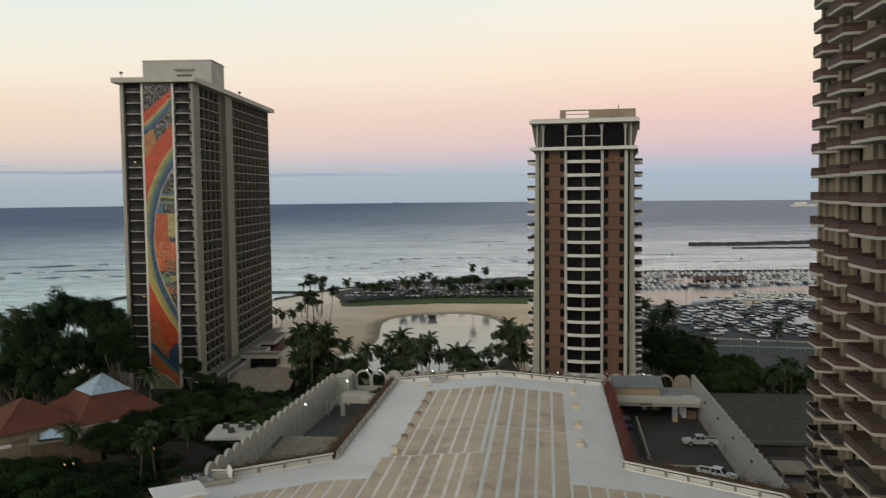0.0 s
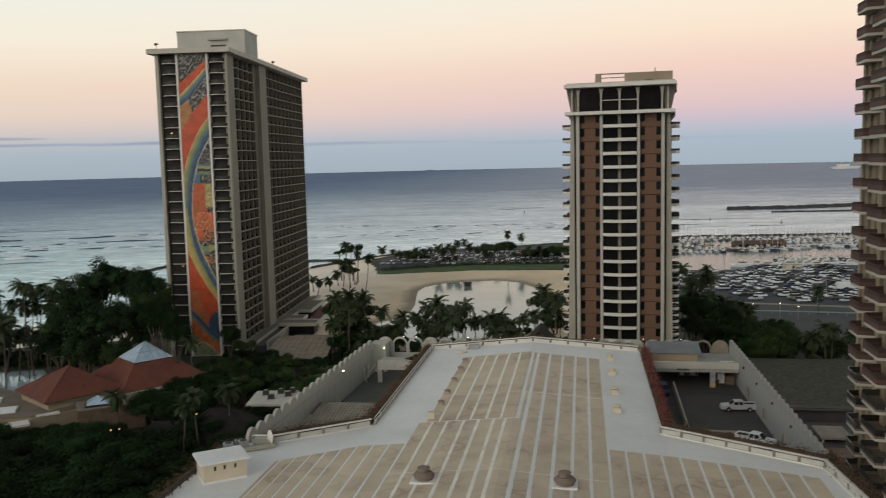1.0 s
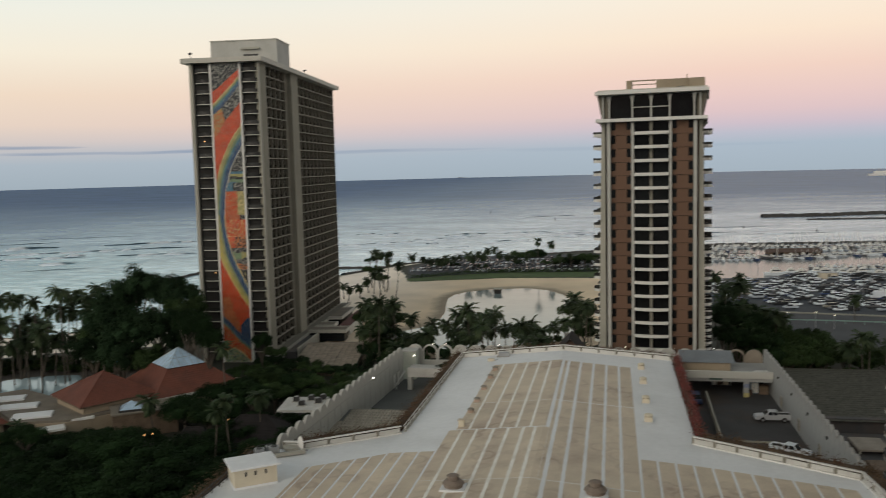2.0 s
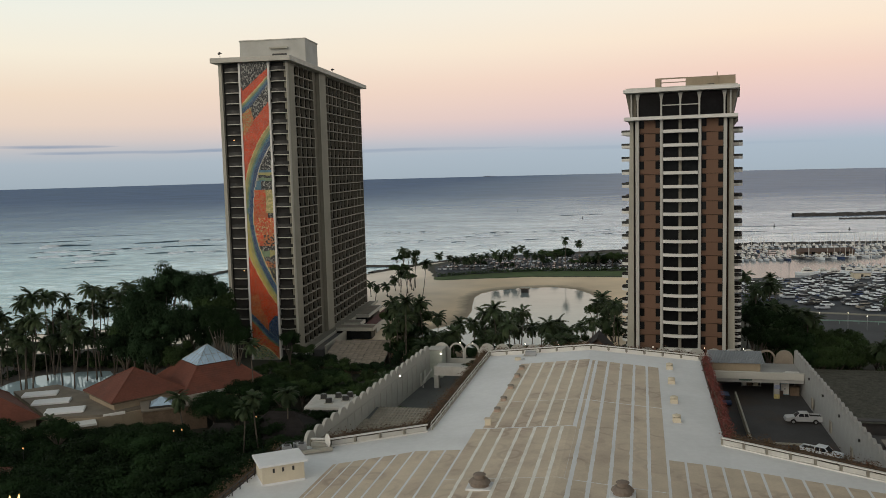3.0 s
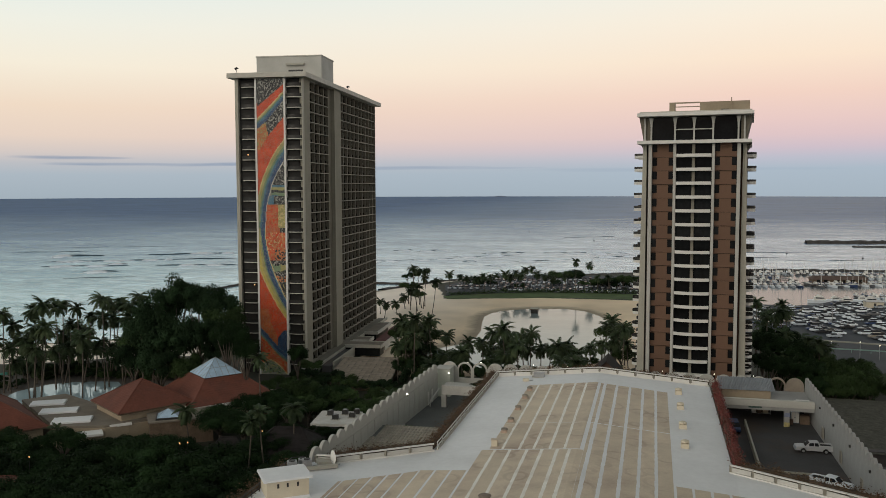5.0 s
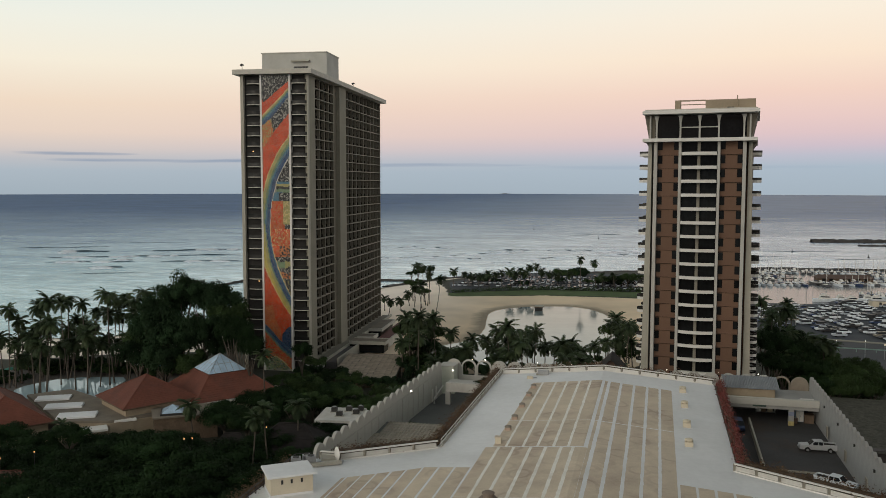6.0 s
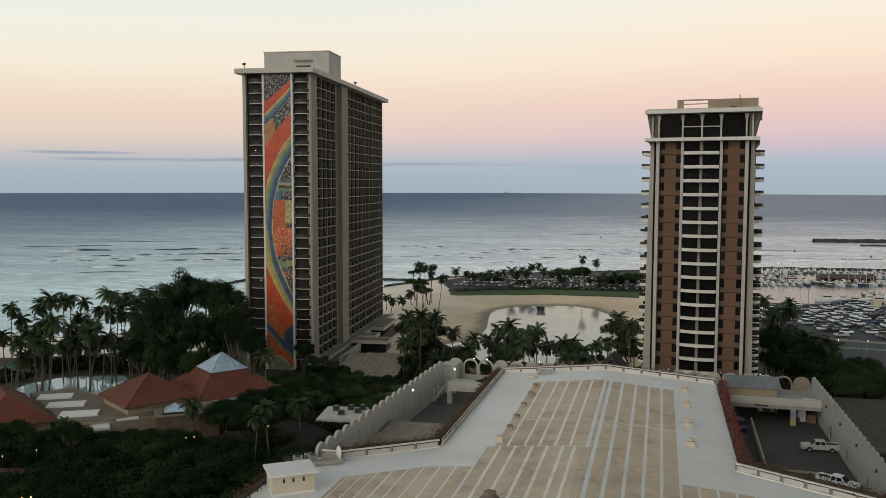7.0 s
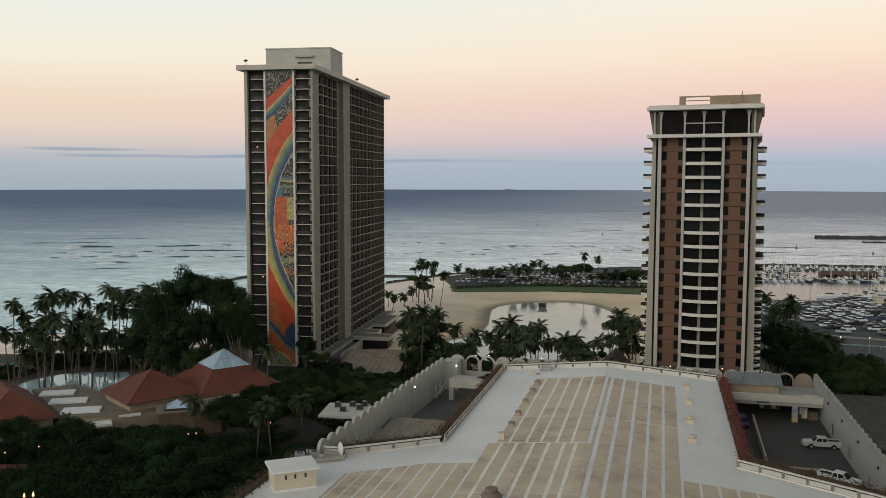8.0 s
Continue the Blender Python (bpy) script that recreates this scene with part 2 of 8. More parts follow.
M["ledge_brown"] = mat("ledge_brown", (0.17, 0.135, 0.11), 0.85, 0.12, 3.0, 3.0, 0.1)
M["balcony_bars"] = mat("balcony_bars", (0.062, 0.036, 0.032), 0.8, 0.2, 2.0, 4.0, 0.1, rand=0.1)
M["tower_tan"] = mat("tower_plaster", (0.33, 0.27, 0.195), 0.85, 0.1, 4.0, 3.0, 0.1, second=(0.27, 0.215, 0.16), stain=0.4)
M["rubber"] = mat("rubber", (0.02, 0.02, 0.02), 0.9, 0.1, 0.5, 8.0, 0.0)
M["car_glass"] = mat("car_glass", (0.02, 0.023, 0.028), 0.15, 0.1, 1.0, 4.0, 0.0, spec=0.15)
M["lamp"] = lamp_mat("lamp_warm", (1.0, 0.85, 0.6), 5.0)
M["lamp_white"] = lamp_mat("lamp_white", (1.0, 0.93, 0.8), 5.0)
M["lamp_amber"] = lamp_mat("lamp_amber", (1.0, 0.5, 0.18), 1.3)
M["flame"] = lamp_mat("flame", (1.0, 0.62, 0.22), 3.0)
M["lamp_dim"] = lamp_mat("lamp_dim", (1.0, 0.6, 0.3), 0.9)


def ring_stains(m, size, dark):
    """Round water marks left by drying puddles."""
    n, l = m.node_tree.nodes, m.node_tree.links
    p = n["Principled BSDF"]
    src = p.inputs["Base Color"].links[0].from_socket
    tc, dn, add, vo, band = n.new("ShaderNodeTexCoord"), n.new("ShaderNodeTexNoise"), n.new("ShaderNodeVectorMath"), n.new("ShaderNodeTexVoronoi"), n.new("ShaderNodeValToRGB")
    dn.inputs["Scale"].default_value = 0.3 / size
    l.new(tc.outputs["Object"], dn.inputs["Vector"])
    add.operation = "MULTIPLY_ADD"
    add.inputs[1].default_value = (size * 0.4,) * 3
    l.new(dn.outputs["Color"], add.inputs[0])
    l.new(tc.outputs["Object"], add.inputs[2])
    l.new(add.outputs[0], vo.inputs["Vector"])
    vo.inputs["Scale"].default_value = 1 / size
    l.new(vo.outputs["Distance"], band.inputs[0])
    e = band.color_ramp.elements
    e[0].position, e[0].color = 0.0, (0.93, 0.93, 0.93, 1)
    e[1].position, e[1].color = 1.0, (1, 1, 1, 1)
    for pos, v in ((0.25, 0.95), (0.33, 0.98), (0.37, dark), (0.46, dark * 1.04), (0.51, 0.99)):
        k = e.new(pos)
        k.color = (v, v * (0.86 + 0.14 * v), v * (0.88 + 0.12 * v), 1)
    where, some = n.new("ShaderNodeTexNoise"), n.new("ShaderNodeMapRange")
    where.inputs["Scale"].default_value, where.inputs["Detail"].default_value = 0.16, 4
    l.new(tc.outputs["Object"], where.inputs["Vector"])
    some.inputs[1].default_value, some.inputs[2].default_value, some.inputs[3].default_value, some.inputs[4].default_value = 0.42, 0.6, 0.15, 1.0
    l.new(where.outputs[0], some.inputs[0])
    mul = n.new("ShaderNodeMix")
    mul.data_type, mul.blend_type = "RGBA", "MULTIPLY"
    l.new(some.outputs[0], mul.inputs["Factor"])
    l.new(src, mul.inputs["A"])
    l.new(band.outputs[0], mul.inputs["B"])
    l.new(mul.outputs["Result"], p.inputs["Base Color"])


ring_stains(M["tan"], 3.2, 0.80)


def water_mat(name, near, far, rough, wave, length, strength, y0=0.0, y1=1.0, spec=0.5):
    """Water: shallow colour by the shore, deep colour out at sea, ripples as relief."""
    m = bpy.data.materials.new(name)
    m.use_nodes = True
    n, l = m.node_tree.nodes, m.node_tree.links
    p = n["Principled BSDF"]
    p.inputs["Roughness"].default_value, p.inputs["IOR"].default_value = rough, 1.33
    p.inputs["Specular IOR Level"].default_value = spec
    geo = n.new("ShaderNodeNewGeometry")
    sep = n.new("ShaderNodeSeparateXYZ")
    l.new(geo.outputs["Position"], sep.inputs[0])
    wob = n.new("ShaderNodeTexNoise")
    wob.inputs["Scale"].default_value, wob.inputs["Detail"].default_value = 0.006, 6
    mp = n.new("ShaderNodeMapping")
    mp.inputs["Rotation"].default_value = (0, 0, radians(14))
    mp.inputs["Scale"].default_value = (0.6, 0.8, 1.0)
    l.new(geo.outputs["Position"], mp.inputs[0])
    l.new(mp.outputs[0], wob.inputs["Vector"])
    add = n.new("ShaderNodeMath")
    add.operation = "MULTIPLY_ADD"
    add.inputs[1].default_value = (y1 - y0) * 0.9
    l.new(wob.outputs[0], add.inputs[0])
    l.new(sep.outputs[1], add.inputs[2])
    mr = n.new("ShaderNodeMapRange")
    mr.interpolation_type = "SMOOTHSTEP"
    mr.inputs[1].default_value, mr.inputs[2].default_value = y0 + (y1 - y0) * 0.45, y1 + (y1 - y0) * 0.45
    l.new(add.outputs[0], mr.inputs[0])
    mx = n.new("ShaderNodeMix")
    mx.data_type = "RGBA"
    mx.inputs["A"].default_value, mx.inputs["B"].default_value = (*near, 1), (*far, 1)
    l.new(mr.outputs[0], mx.inputs["Factor"])
    gust, gm, gs, gr = n.new("ShaderNodeTexNoise"), n.new("ShaderNodeMapping"), n.new("ShaderNodeVectorMath"), n.new("ShaderNodeMapRange")
    gm.inputs["Scale"].default_value, gm.inputs["Rotation"].default_value = (0.7, 1.0, 1.0), (0, 0, radians(-20))
    gust.inputs["Scale"].default_value, gust.inputs["Detail"].default_value, gust.inputs["Roughness"].default_value = 0.009, 12, 0.75
    l.new(geo.outputs["Position"], gm.inputs[0])
    l.new(gm.outputs[0], gust.inputs["Vector"])
    gr.inputs[1].default_value, gr.inputs[2].default_value, gr.inputs[3].default_value, gr.inputs[4].default_value = 0.3, 0.7, 0.78, 1.22
    l.new(gust.outputs[0], gr.inputs[0])
    gs.operation = "SCALE"
    l.new(mx.outputs["Result"], gs.inputs[0])
    l.new(gr.outputs[0], gs.inputs["Scale"])
    l.new(gs.outputs[0], p.inputs["Base Color"])
    height = None
    for k, amp in ((1.0, 1.0), (0.13, 3.0)):
        t = n.new("ShaderNodeTexNoise")
        t.inputs["Scale"].default_value, t.inputs["Detail"].default_value = k / length, 4
        q = n.new("ShaderNodeMapping")
        q.inputs["Rotation"].default_value = (0, 0, radians(12))
        q.inputs["Scale"].default_value = (0.8, 0.8, 1.0)
        l.new(geo.outputs["Position"], q.inputs[0])
        l.new(q.outputs[0], t.inputs["Vector"])
        mm = n.new("ShaderNodeMath")
        mm.operation = "MULTIPLY_ADD"
        mm.inputs[1].default_value = amp
        l.new(t.outputs[0], mm.inputs[0])
        if height is None:
            mm.inputs[2].default_value = 0
        else:
            l.new(height, mm.inputs[2])
        height = mm.outputs[0]
    b = n.new("ShaderNodeBump")
    b.inputs["Strength"].default_value, b.inputs["Distance"].default_value = strength, wave
    l.new(height, b.inputs["Height"])
    l.new(b.outputs[0], p.inputs["Normal"])
    return m


M["sea"] = water_mat("sea_water", (0.18, 0.36, 0.40), (0.076, 0.124, 0.262), 0.35, 1.2, 6.0, 0.8, 240.0, 720.0, 0.0)
M["calm"] = water_mat("lagoon_water", (0.24, 0.31, 0.315), (0.20, 0.25, 0.255), 0.09, 0.05, 3.0, 0.3, 250.0, 400.0)


def sea_gloss(m, rough, tint, near, far, y0, y1):
    """Open water: wave facets mirror the sky in part, less of it far out where the facets stand steep to the view. The
    mirror's strength and tint are also set by hand along x, brighter to the right.
    """
    n, l = m.node_tree.nodes, m.node_tree.links
    out, p = n["Material Output"], n["Principled BSDF"]
    gl, mix = n.new("ShaderNodeBsdfGlossy"), n.new("ShaderNodeMixShader")
    gl.inputs["Roughness"].default_value, gl.inputs["Color"].default_value = rough, (*tint, 1)
    geo, sep, mr = n.new("ShaderNodeNewGeometry"), n.new("ShaderNodeSeparateXYZ"), n.new("ShaderNodeMapRange")
    l.new(geo.outputs["Position"], sep.inputs[0])
    l.new(sep.outputs[1], mr.inputs[0])
    mr.interpolation_type = "SMOOTHSTEP"
    for i, v in enumerate((y0, y1, near, far)):
        mr.inputs[i + 1].default_value = v
    patch = n.new("ShaderNodeTexNoise")
    patch.inputs["Scale"].default_value, patch.inputs["Detail"].default_value, patch.inputs["Roughness"].default_value = 0.014, 11, 0.72
    mp = n.new("ShaderNodeMapping")
    mp.inputs["Scale"].default_value, mp.inputs["Rotation"].default_value = (0.5, 1.0, 1.0), (0, 0, radians(-10))
    l.new(geo.outputs["Position"], mp.inputs[0])
    l.new(mp.outputs[0], patch.inputs["Vector"])
    pr = n.new("ShaderNodeMapRange")
    pr.inputs[1].default_value, pr.inputs[2].default_value, pr.inputs[3].default_value, pr.inputs[4].default_value = 0.34, 0.66, 0.76, 1.24
    l.new(patch.outputs[0], pr.inputs[0])
    mu = n.new("ShaderNodeMath")
    mu.operation = "MULTIPLY"
    chop, cm, cr, both = n.new("ShaderNodeTexNoise"), n.new("ShaderNodeMapping"), n.new("ShaderNodeMapRange"), n.new("ShaderNodeMath")
    cm.inputs["Scale"].default_value, cm.inputs["Rotation"].default_value = (0.45, 1.0, 1.0), (0, 0, radians(24))
    chop.inputs["Scale"].default_value, chop.inputs["Detail"].default_value, chop.inputs["Roughness"].default_value = 0.13, 6, 0.7
    l.new(geo.outputs["Position"], cm.inputs[0])
    l.new(cm.outputs[0], chop.inputs["Vector"])
    cr.inputs[1].default_value, cr.inputs[2].default_value, cr.inputs[3].default_value, cr.inputs[4].default_value = 0.3, 0.7, 0.74, 1.26
    l.new(chop.outputs[0], cr.inputs[0])
    both.operation = "MULTIPLY"
    l.new(pr.outputs[0], both.inputs[0])
    l.new(cr.outputs[0], both.inputs[1])
    l.new(mr.outputs[0], mu.inputs[0])
    l.new(both.outputs[0], mu.inputs[1])
    # sky sheen painted by position: weaker at the left, stronger at the right
    side_gloss, mu2 = n.new("ShaderNodeMapRange"), n.new("ShaderNodeMath")
    mu2.operation, mu2.use_clamp = "MULTIPLY", True
    l.new(sep.outputs[0], side_gloss.inputs[0])
    for i, v in enumerate((-760.0, -60.0, 0.52, 1.2)):
        side_gloss.inputs[i + 1].default_value = v
    l.new(mu.outputs[0], mu2.inputs[0])
    l.new(side_gloss.outputs[0], mu2.inputs[1])
    # tint of the mirrored sky shifted along x in the same way
    hue, blend = n.new("ShaderNodeMapRange"), n.new("ShaderNodeMix")
    blend.data_type = "RGBA"
    blend.inputs["A"].default_value, blend.inputs["B"].default_value = (*tint, 1), (0.85, 0.92, 0.96, 1)
    hue.inputs[1].default_value, hue.inputs[2].default_value = -420.0, 60.0
    l.new(sep.outputs[0], hue.inputs[0])
    l.new(hue.outputs[0], blend.inputs["Factor"])
    l.new(blend.outputs["Result"], gl.inputs["Color"])
    l.new(mu2.outputs[0], mix.inputs[0])
    l.new(p.outputs[0], mix.inputs[1])
    l.new(gl.outputs[0], mix.inputs[2])
    l.new(n["Bump"].outputs[0], gl.inputs["Normal"])
    l.new(mix.outputs[0], out.inputs[0])


sea_gloss(M["sea"], 0.26, (0.75, 0.90, 0.96), 0.60, 0.21, 420.0, 1800.0)


def foam_mat():
    """Wet foam, broken into streaks and thinning out towards the rim of its patch."""
    m = bpy.data.materials.new("sea_foam")
    m.use_nodes = True
    n, l = m.node_tree.nodes, m.node_tree.links
    out, p = n["Material Output"], n["Principled BSDF"]
    p.inputs["Base Color"].default_value, p.inputs["Roughness"].default_value = (0.88, 0.92, 0.96, 1), 0.6
    gl, wet, clear, mix = n.new("ShaderNodeBsdfGlossy"), n.new("ShaderNodeMixShader"), n.new("ShaderNodeBsdfTransparent"), n.new("ShaderNodeMixShader")
    gl.inputs["Roughness"].default_value, gl.inputs["Color"].default_value = 0.2, (0.70, 0.84, 1.0, 1)
    wet.inputs[0].default_value = 0.45
    l.new(p.outputs[0], wet.inputs[1])
    l.new(gl.outputs[0], wet.inputs[2])
    tc, geo, mp, t = n.new("ShaderNodeTexCoord"), n.new("ShaderNodeNewGeometry"), n.new("ShaderNodeMapping"), n.new("ShaderNodeTexNoise")
    mp.inputs["Scale"].default_value, mp.inputs["Rotation"].default_value = (0.3, 1.0, 1.0), (0, 0, radians(-14))
    l.new(geo.outputs["Position"], mp.inputs[0])
    l.new(mp.outputs[0], t.inputs["Vector"])
    t.inputs["Scale"].default_value, t.inputs["Detail"].default_value, t.inputs["Roughness"].default_value = 0.3, 7, 0.65
    gr = n.new("ShaderNodeTexGradient")
    gr.gradient_type = "SPHERICAL"
    ctr = n.new("ShaderNodeMapping")
    ctr.inputs["Location"].default_value, ctr.inputs["Scale"].default_value = (-1, -1, 0), (2, 2, 0)
    l.new(tc.outputs["Generated"], ctr.inputs[0])
    l.new(ctr.outputs[0], gr.inputs[0])
    s1, s2 = n.new("ShaderNodeMath"), n.new("ShaderNodeMapRange")
    s1.operation = "MULTIPLY_ADD"
    s1.inputs[1].default_value = 0.5
    l.new(gr.outputs["Fac"], s1.inputs[0])
    l.new(t.outputs[0], s1.inputs[2])
    s2.inputs[1].default_value, s2.inputs[2].default_value, s2.inputs[4].default_value = 0.45, 0.60, 1.0
    l.new(s1.outputs[0], s2.inputs[0])
    l.new(s2.outputs[0], mix.inputs[0])
    l.new(clear.outputs[0], mix.inputs[1])
    l.new(wet.outputs[0], mix.inputs[2])
    l.new(mix.outputs[0], out.inputs[0])
    return m


M["foam"] = foam_mat()
M["harbour"] = water_mat("harbour_water", (0.10, 0.125, 0.15), (0.09, 0.115, 0.14), 0.16, 0.05, 3.0, 0.3, 400.0, 600.0, 0.3)
M["pool"] = water_mat("pool_water", (0.42, 0.56, 0.62), (0.42, 0.56, 0.62), 0.03, 0.008, 1.5, 0.2, 0.0, 500.0)


def land_mat():
    """Sand on low ground, soil and planting bed on the higher ground; they meet in an uneven line."""
    m = bpy.data.materials.new("land")
    m.use_nodes = True
    n, l = m.node_tree.nodes, m.node_tree.links
    p = n["Principled BSDF"]
    p.inputs["Roughness"].default_value = 0.9
    geo = n.new("ShaderNodeNewGeometry")
    sep = n.new("ShaderNodeSeparateXYZ")
    l.new(geo.outputs["Position"], sep.inputs[0])
    noises = []
    for s, d in ((0.25, 6), (0.03, 4), (1.6, 3)):
        t = n.new("ShaderNodeTexNoise")
        t.inputs["Scale"].default_value, t.inputs["Detail"].default_value = s, d
        l.new(geo.outputs["Position"], t.inputs["Vector"])
        noises.append(t)
    ma = n.new("ShaderNodeMath")
    ma.operation = "MULTIPLY_ADD"
    ma.inputs[1].default_value = 0.3
    l.new(noises[0].outputs[0], ma.inputs[0])
    l.new(sep.outputs[2], ma.inputs[2])
    mr = n.new("ShaderNodeMapRange")
    mr.inputs[1].default_value, mr.inputs[2].default_value = 1.88, 1.98
    l.new(ma.outputs[0], mr.inputs[0])
    wet = n.new("ShaderNodeMapRange")
    wet.inputs[1].default_value, wet.inputs[2].default_value = 0.75, 1.05
    l.new(ma.outputs[0], wet.inputs[0])
    dry = n.new("ShaderNodeMix")
    dry.data_type = "RGBA"
    dry.inputs["A"].default_value, dry.inputs["B"].default_value = (0.30, 0.25, 0.18, 1), (0.64, 0.54, 0.41, 1)
    white, sand = n.new("ShaderNodeMapRange"), n.new("ShaderNodeMix")
    sand.data_type = "RGBA"
    sand.inputs["A"].default_value, sand.inputs["B"].default_value = (0.86, 0.77, 0.68, 1), (0.74, 0.59, 0.415, 1)
    white.inputs[1].default_value, white.inputs[2].default_value = -125, -72
    l.new(sep.outputs[0], white.inputs[0])
    l.new(white.outputs[0], sand.inputs["Factor"])
    l.new(sand.outputs["Result"], dry.inputs["B"])
    l.new(wet.outputs[0], dry.inputs["Factor"])
    tint = n.new("ShaderNodeMapRange")
    tint.inputs[1].default_value, tint.inputs[2].default_value, tint.inputs[3].default_value, tint.inputs[4].default_value = 0.3, 0.7, 0.82, 1.15
    l.new(noises[1].outputs[0], tint.inputs[0])
    sc = n.new("ShaderNodeVectorMath")
    sc.operation = "SCALE"
    l.new(dry.outputs["Result"], sc.inputs[0])
    l.new(tint.outputs[0], sc.inputs["Scale"])
    mx = n.new("ShaderNodeMix")
    mx.data_type = "RGBA"
    mx.inputs["B"].default_value = (0.030, 0.032, 0.02, 1)
    l.new(mr.outputs[0], mx.inputs["Factor"])
    l.new(sc.outputs[0], mx.inputs["A"])
    l.new(mx.outputs["Result"], p.inputs["Base Color"])
    b = n.new("ShaderNodeBump")
    b.inputs["Strength"].default_value, b.inputs["Distance"].default_value = 0.5, 0.1
    l.new(noises[2].outputs[0], b.inputs["Height"])
    l.new(b.outputs[0], p.inputs["Normal"])
    return m


M["land"] = land_mat()

# ---- mesh helpers ----
class Geo:
    """Collects faces for one mesh."""

    def __init__(self):
        self.v, self.f, self.k = [], [], []

    def face(self, pts, k=0):
        i = len(self.v)
        self.v += [tuple(p) for p in pts]
        self.f.append(tuple(range(i, i + len(pts))))
        self.k.append(k)
        return self

    def hexa(self, lo, hi, k=0):
        """A block between two rings of equal length, from the bottom ring to the top ring."""
        i, c = len(self.v), len(lo)
        self.v += [tuple(p) for p in lo] + [tuple(p) for p in hi]
        self.f.append(tuple(range(i + c - 1, i - 1, -1)))
        self.f.append(tuple(range(i + c, i + 2 * c)))
        self.f += [(i + a, i + (a + 1) % c, i + c + (a + 1) % c, i + c + a) for a in range(c)]
        self.k += [k] * (c + 2)
        return self

    def box(self, x0, x1, y0, y1, z0, z1, k=0, cut=0.0):
        """A block; cut takes its upper edges off."""
        lo = [(x0, y0, z0), (x1, y0, z0), (x1, y1, z0), (x0, y1, z0)]
        if not cut:
            return self.hexa(lo, [(x, y, z1) for x, y, _ in lo], k)
        mid = [(x, y, z1 - cut) for x, y, _ in lo]
        top = [(x0 + cut, y0 + cut, z1), (x1 - cut, y0 + cut, z1), (x1 - cut, y1 - cut, z1), (x0 + cut, y1 - cut, z1)]
        i = len(self.v)
        self.v += lo + mid + top
        self.f.append((i + 3, i + 2, i + 1, i))
        self.f.append((i + 8, i + 9, i + 10, i + 11))
        for r in (0, 4):
            self.f += [(i + r + a, i + r + (a + 1) % 4, i + r + 4 + (a + 1) % 4, i + r + 4 + a) for a in range(4)]
        self.k += [k] * 10
        return self

    def prism(self, poly, z0, z1, k=0):
        return self.hexa([(x, y, z0) for x, y in poly], [(x, y, z1) for x, y in poly], k)

    def beam(self, a, b, w, h, k=0):
        """A bar of width w and height h whose underside runs from a to b."""
        a, b = Vector(a), Vector(b)
        d = b - a
        s = Vector((-d.y, d.x, 0))
        s = s.normalized() * (w / 2) if s.length > 1e-6 else Vector((w / 2, 0, 0))
        u = Vector((0, 0, h))
        return self.hexa([a - s, b - s, b + s, a + s], [a - s + u, b - s + u, b + s + u, a + s + u], k)

    def tube(self, pts, radii, sides=6, k=0, cap=True):
        """A round limb along a line of points."""
        i = len(self.v)
        for p, (q, r) in enumerate(zip(pts, radii)):
            q = Vector(q)
            d = (Vector(pts[min(p + 1, len(pts) - 1)]) - Vector(pts[max(p - 1, 0)])).normalized()
            a = d.cross(Vector((0.3, 1, 0.2))).normalized()
            b = d.cross(a)
            for s in range(sides):
                t = 2 * math.pi * s / sides
                self.v.append(tuple(q + a * (r * math.cos(t)) + b * (r * math.sin(t))))
        for p in range(len(pts) - 1):
            for s in range(sides):
                e, g = i + p * sides, (s + 1) % sides
                self.f.append((e + s, e + sides + s, e + sides + g, e + g))
                self.k.append(k)
        if cap:
            self.f.append(tuple(i + s for s in range(sides)))
            self.f.append(tuple(i + (len(pts) - 1) * sides + s for s in reversed(range(sides))))
            self.k += [k, k]
        return self

    def strip(self, line, w, z0, z1, k=0):
        """One upright wall of thickness w along a line of plan points."""
        inner, outer = [], []
        for i, (x, y) in enumerate(line):
            a, b = line[max(i - 1, 0)], line[min(i + 1, len(line) - 1)]
            d = math.hypot(b[0] - a[0], b[1] - a[1])
            nx, ny = -(b[1] - a[1]) / d * w / 2, (b[0] - a[0]) / d * w / 2
            inner.append((x + nx, y + ny))
            outer.append((x - nx, y - ny))
        i, n = len(self.v), len(line)
        for z in (z0, z1):
            self.v += [(*p, z) for p in outer] + [(*p, z) for p in inner]
        o0, n0, o1, n1 = i, i + n, i + 2 * n, i + 3 * n
        for j in range(n - 1):
            self.f += [(o0 + j, o0 + j + 1, o1 + j + 1, o1 + j), (n0 + j + 1, n0 + j, n1 + j, n1 + j + 1),
                       (o1 + j, o1 + j + 1, n1 + j + 1, n1 + j), (n0 + j, n0 + j + 1, o0 + j + 1, o0 + j)]
        self.f += [(n0, o0, o1, n1), (o0 + n - 1, n0 + n - 1, n1 + n - 1, o1 + n - 1)]
        self.k += [k] * (4 * (n - 1) + 2)
        return self

    def weld(self):
        """Joins corners that lie on one another."""
        at, keep, idx = {}, [], []
        for p in self.v:
            q = tuple(round(c, 4) for c in p)
            if q not in at:
                at[q] = len(keep)
                keep.append(p)
            idx.append(at[q])
        self.v = keep
        faces = [tuple(dict.fromkeys(idx[i] for i in f)) for f in self.f]
        self.k = [k for f, k in zip(faces, self.k) if len(f) > 2]
        self.f = [f for f in faces if len(f) > 2]
        return self

    def mesh(self, name, mats, smooth=False):
        me = bpy.data.meshes.new(name)
        me.from_pydata(self.v, [], self.f)
        for m in mats if isinstance(mats, (list, tuple)) else [mats]:
            me.materials.append(m)
        if len(me.materials) > 1:
            me.polygons.foreach_set("material_index", self.k)
        if smooth:
            me.polygons.foreach_set("use_smooth", [True] * len(self.f))
        me.update()
        return me


